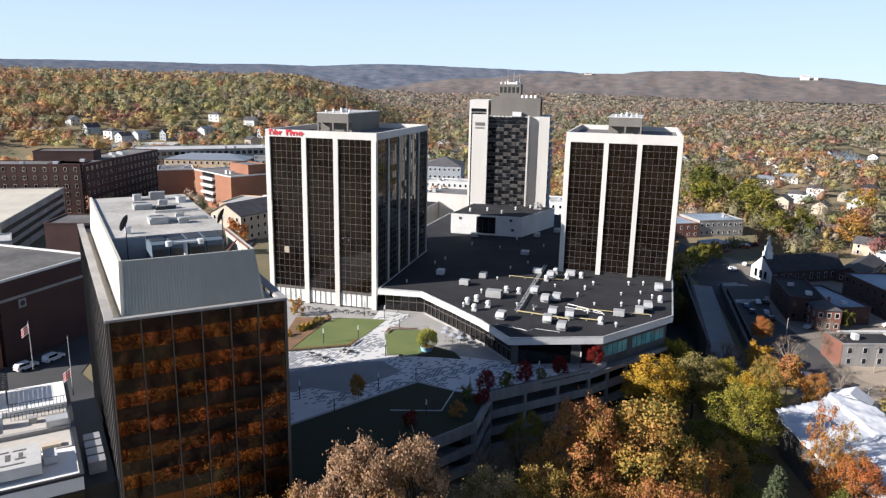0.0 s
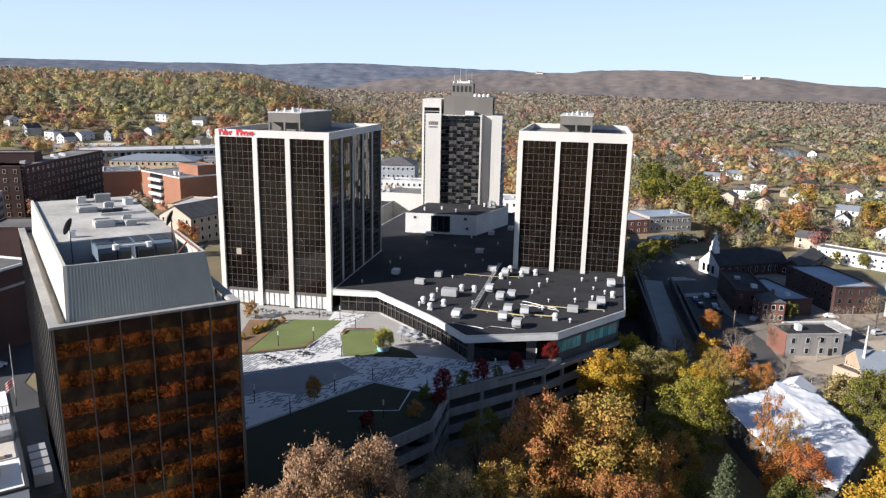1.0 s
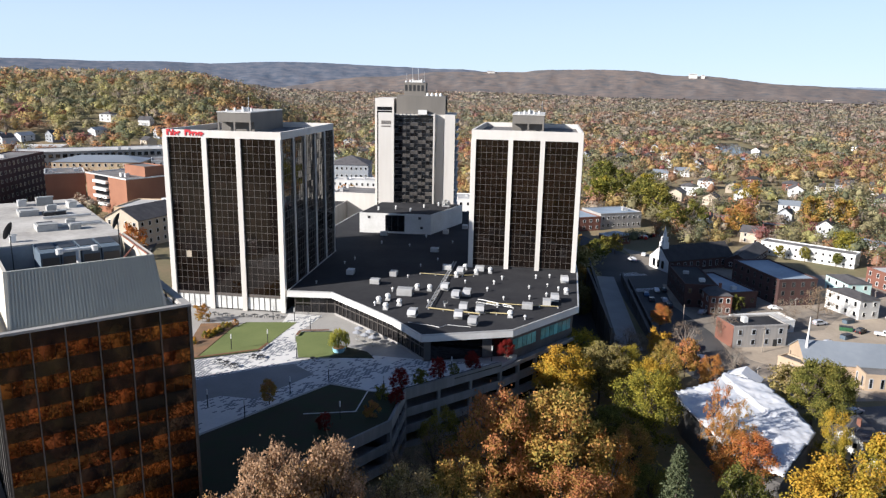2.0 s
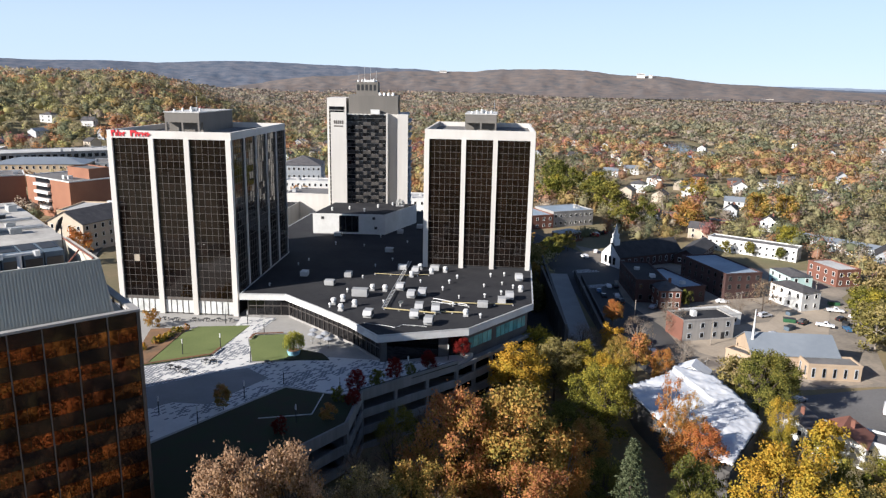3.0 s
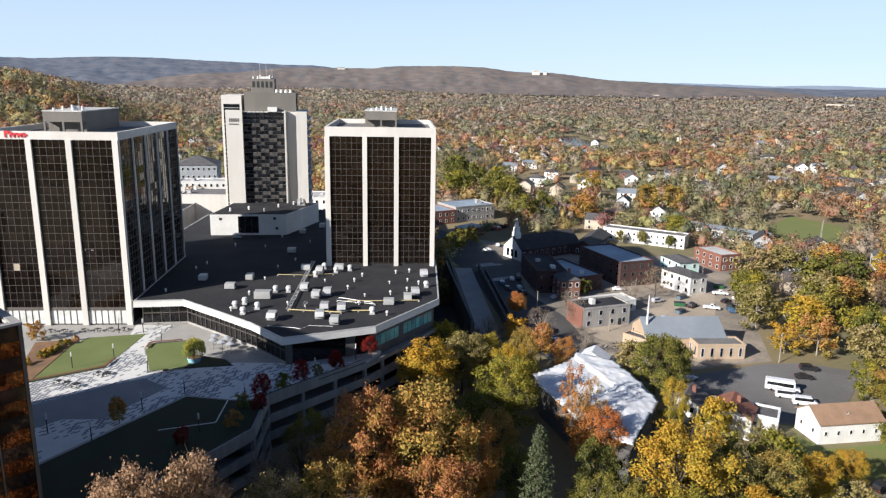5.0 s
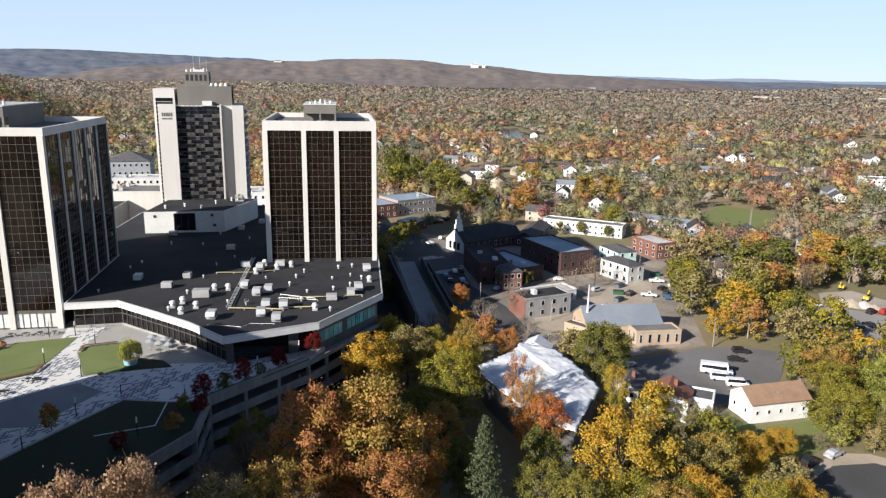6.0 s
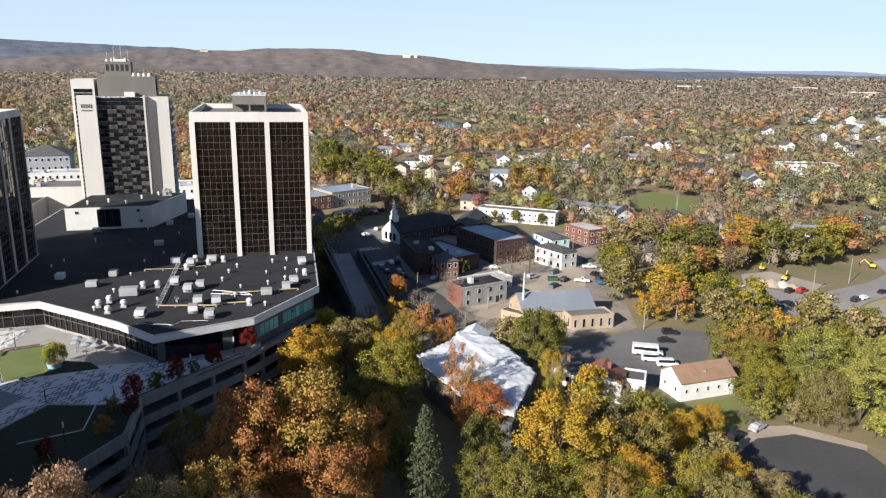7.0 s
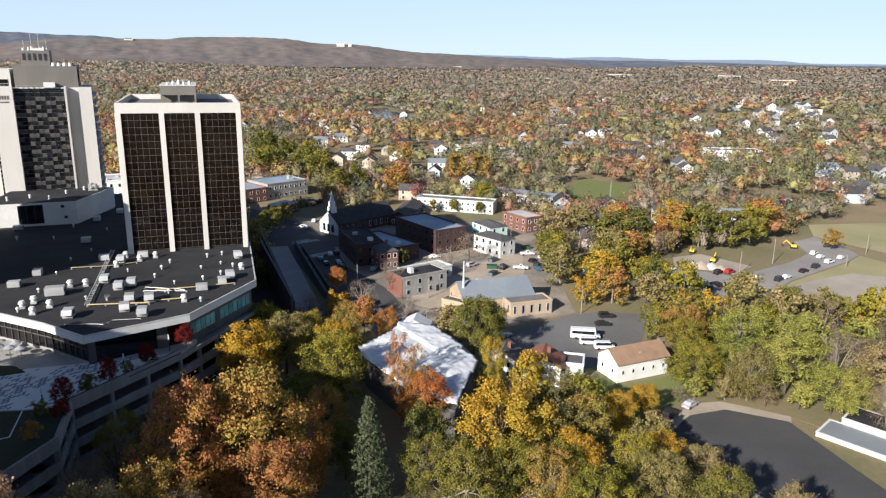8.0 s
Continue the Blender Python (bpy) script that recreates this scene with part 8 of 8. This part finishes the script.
def far_leaf():
    m = bpy.data.materials.new("far_leaves")
    m.use_nodes = True
    n, l = m.node_tree.nodes, m.node_tree.links
    n.remove(n["Principled BSDF"])
    a, g, h, v = n.new("ShaderNodeAttribute"), n.new("ShaderNodeNewGeometry"), n.new("ShaderNodeHueSaturation"), n.new("ShaderNodeMapRange")
    a.attribute_name = "tint"
    v.inputs[3].default_value, v.inputs[4].default_value = 0.94, 1.06
    l.new(g.outputs["Random Per Island"], v.inputs[0])
    l.new(v.outputs[0], h.inputs["Value"])
    l.new(a.outputs["Color"], h.inputs["Color"])
    d = n.new("ShaderNodeBsdfDiffuse")
    # leaf masses: fine light and dark flecks, with relief
    co, fine, wide, mul, bump = n.new("ShaderNodeTexCoord"), n.new("ShaderNodeTexNoise"), n.new("ShaderNodeTexNoise"), n.new("ShaderNodeHueSaturation"), n.new("ShaderNodeBump")
    fine.inputs["Scale"].default_value, fine.inputs["Detail"].default_value = 0.55, 5.0
    wide.inputs["Scale"].default_value, wide.inputs["Detail"].default_value = 0.16, 2.0
    r1, r2 = n.new("ShaderNodeMapRange"), n.new("ShaderNodeMapRange")
    r1.inputs[1].default_value, r1.inputs[2].default_value, r1.inputs[3].default_value, r1.inputs[4].default_value = 0.3, 0.7, 0.82, 1.18
    r2.inputs[1].default_value, r2.inputs[2].default_value, r2.inputs[3].default_value, r2.inputs[4].default_value = 0.3, 0.7, 0.485, 0.515
    for k in (fine, wide):
        l.new(co.outputs["Object"], k.inputs["Vector"])
    l.new(fine.outputs[0], r1.inputs[0])
    l.new(wide.outputs[0], r2.inputs[0])
    l.new(r1.outputs[0], mul.inputs["Value"])
    l.new(r2.outputs[0], mul.inputs["Hue"])
    l.new(h.outputs[0], mul.inputs["Color"])
    l.new(fine.outputs[0], bump.inputs["Height"])
    bump.inputs["Strength"].default_value, bump.inputs["Distance"].default_value = 0.35, 1.5
    l.new(bump.outputs[0], d.inputs["Normal"])
    l.new(mul.outputs[0], d.inputs[0])
    tr, mx = n.new("ShaderNodeBsdfTranslucent"), n.new("ShaderNodeMixShader")
    mx.inputs[0].default_value = 0.35
    l.new(mul.outputs[0], tr.inputs[0])
    l.new(d.outputs[0], mx.inputs[1])
    l.new(tr.outputs[0], mx.inputs[2])
    l.new(mx.outputs[0], n["Material Output"].inputs["Surface"])
    return m


FARLEAF = far_leaf()
far_woods()
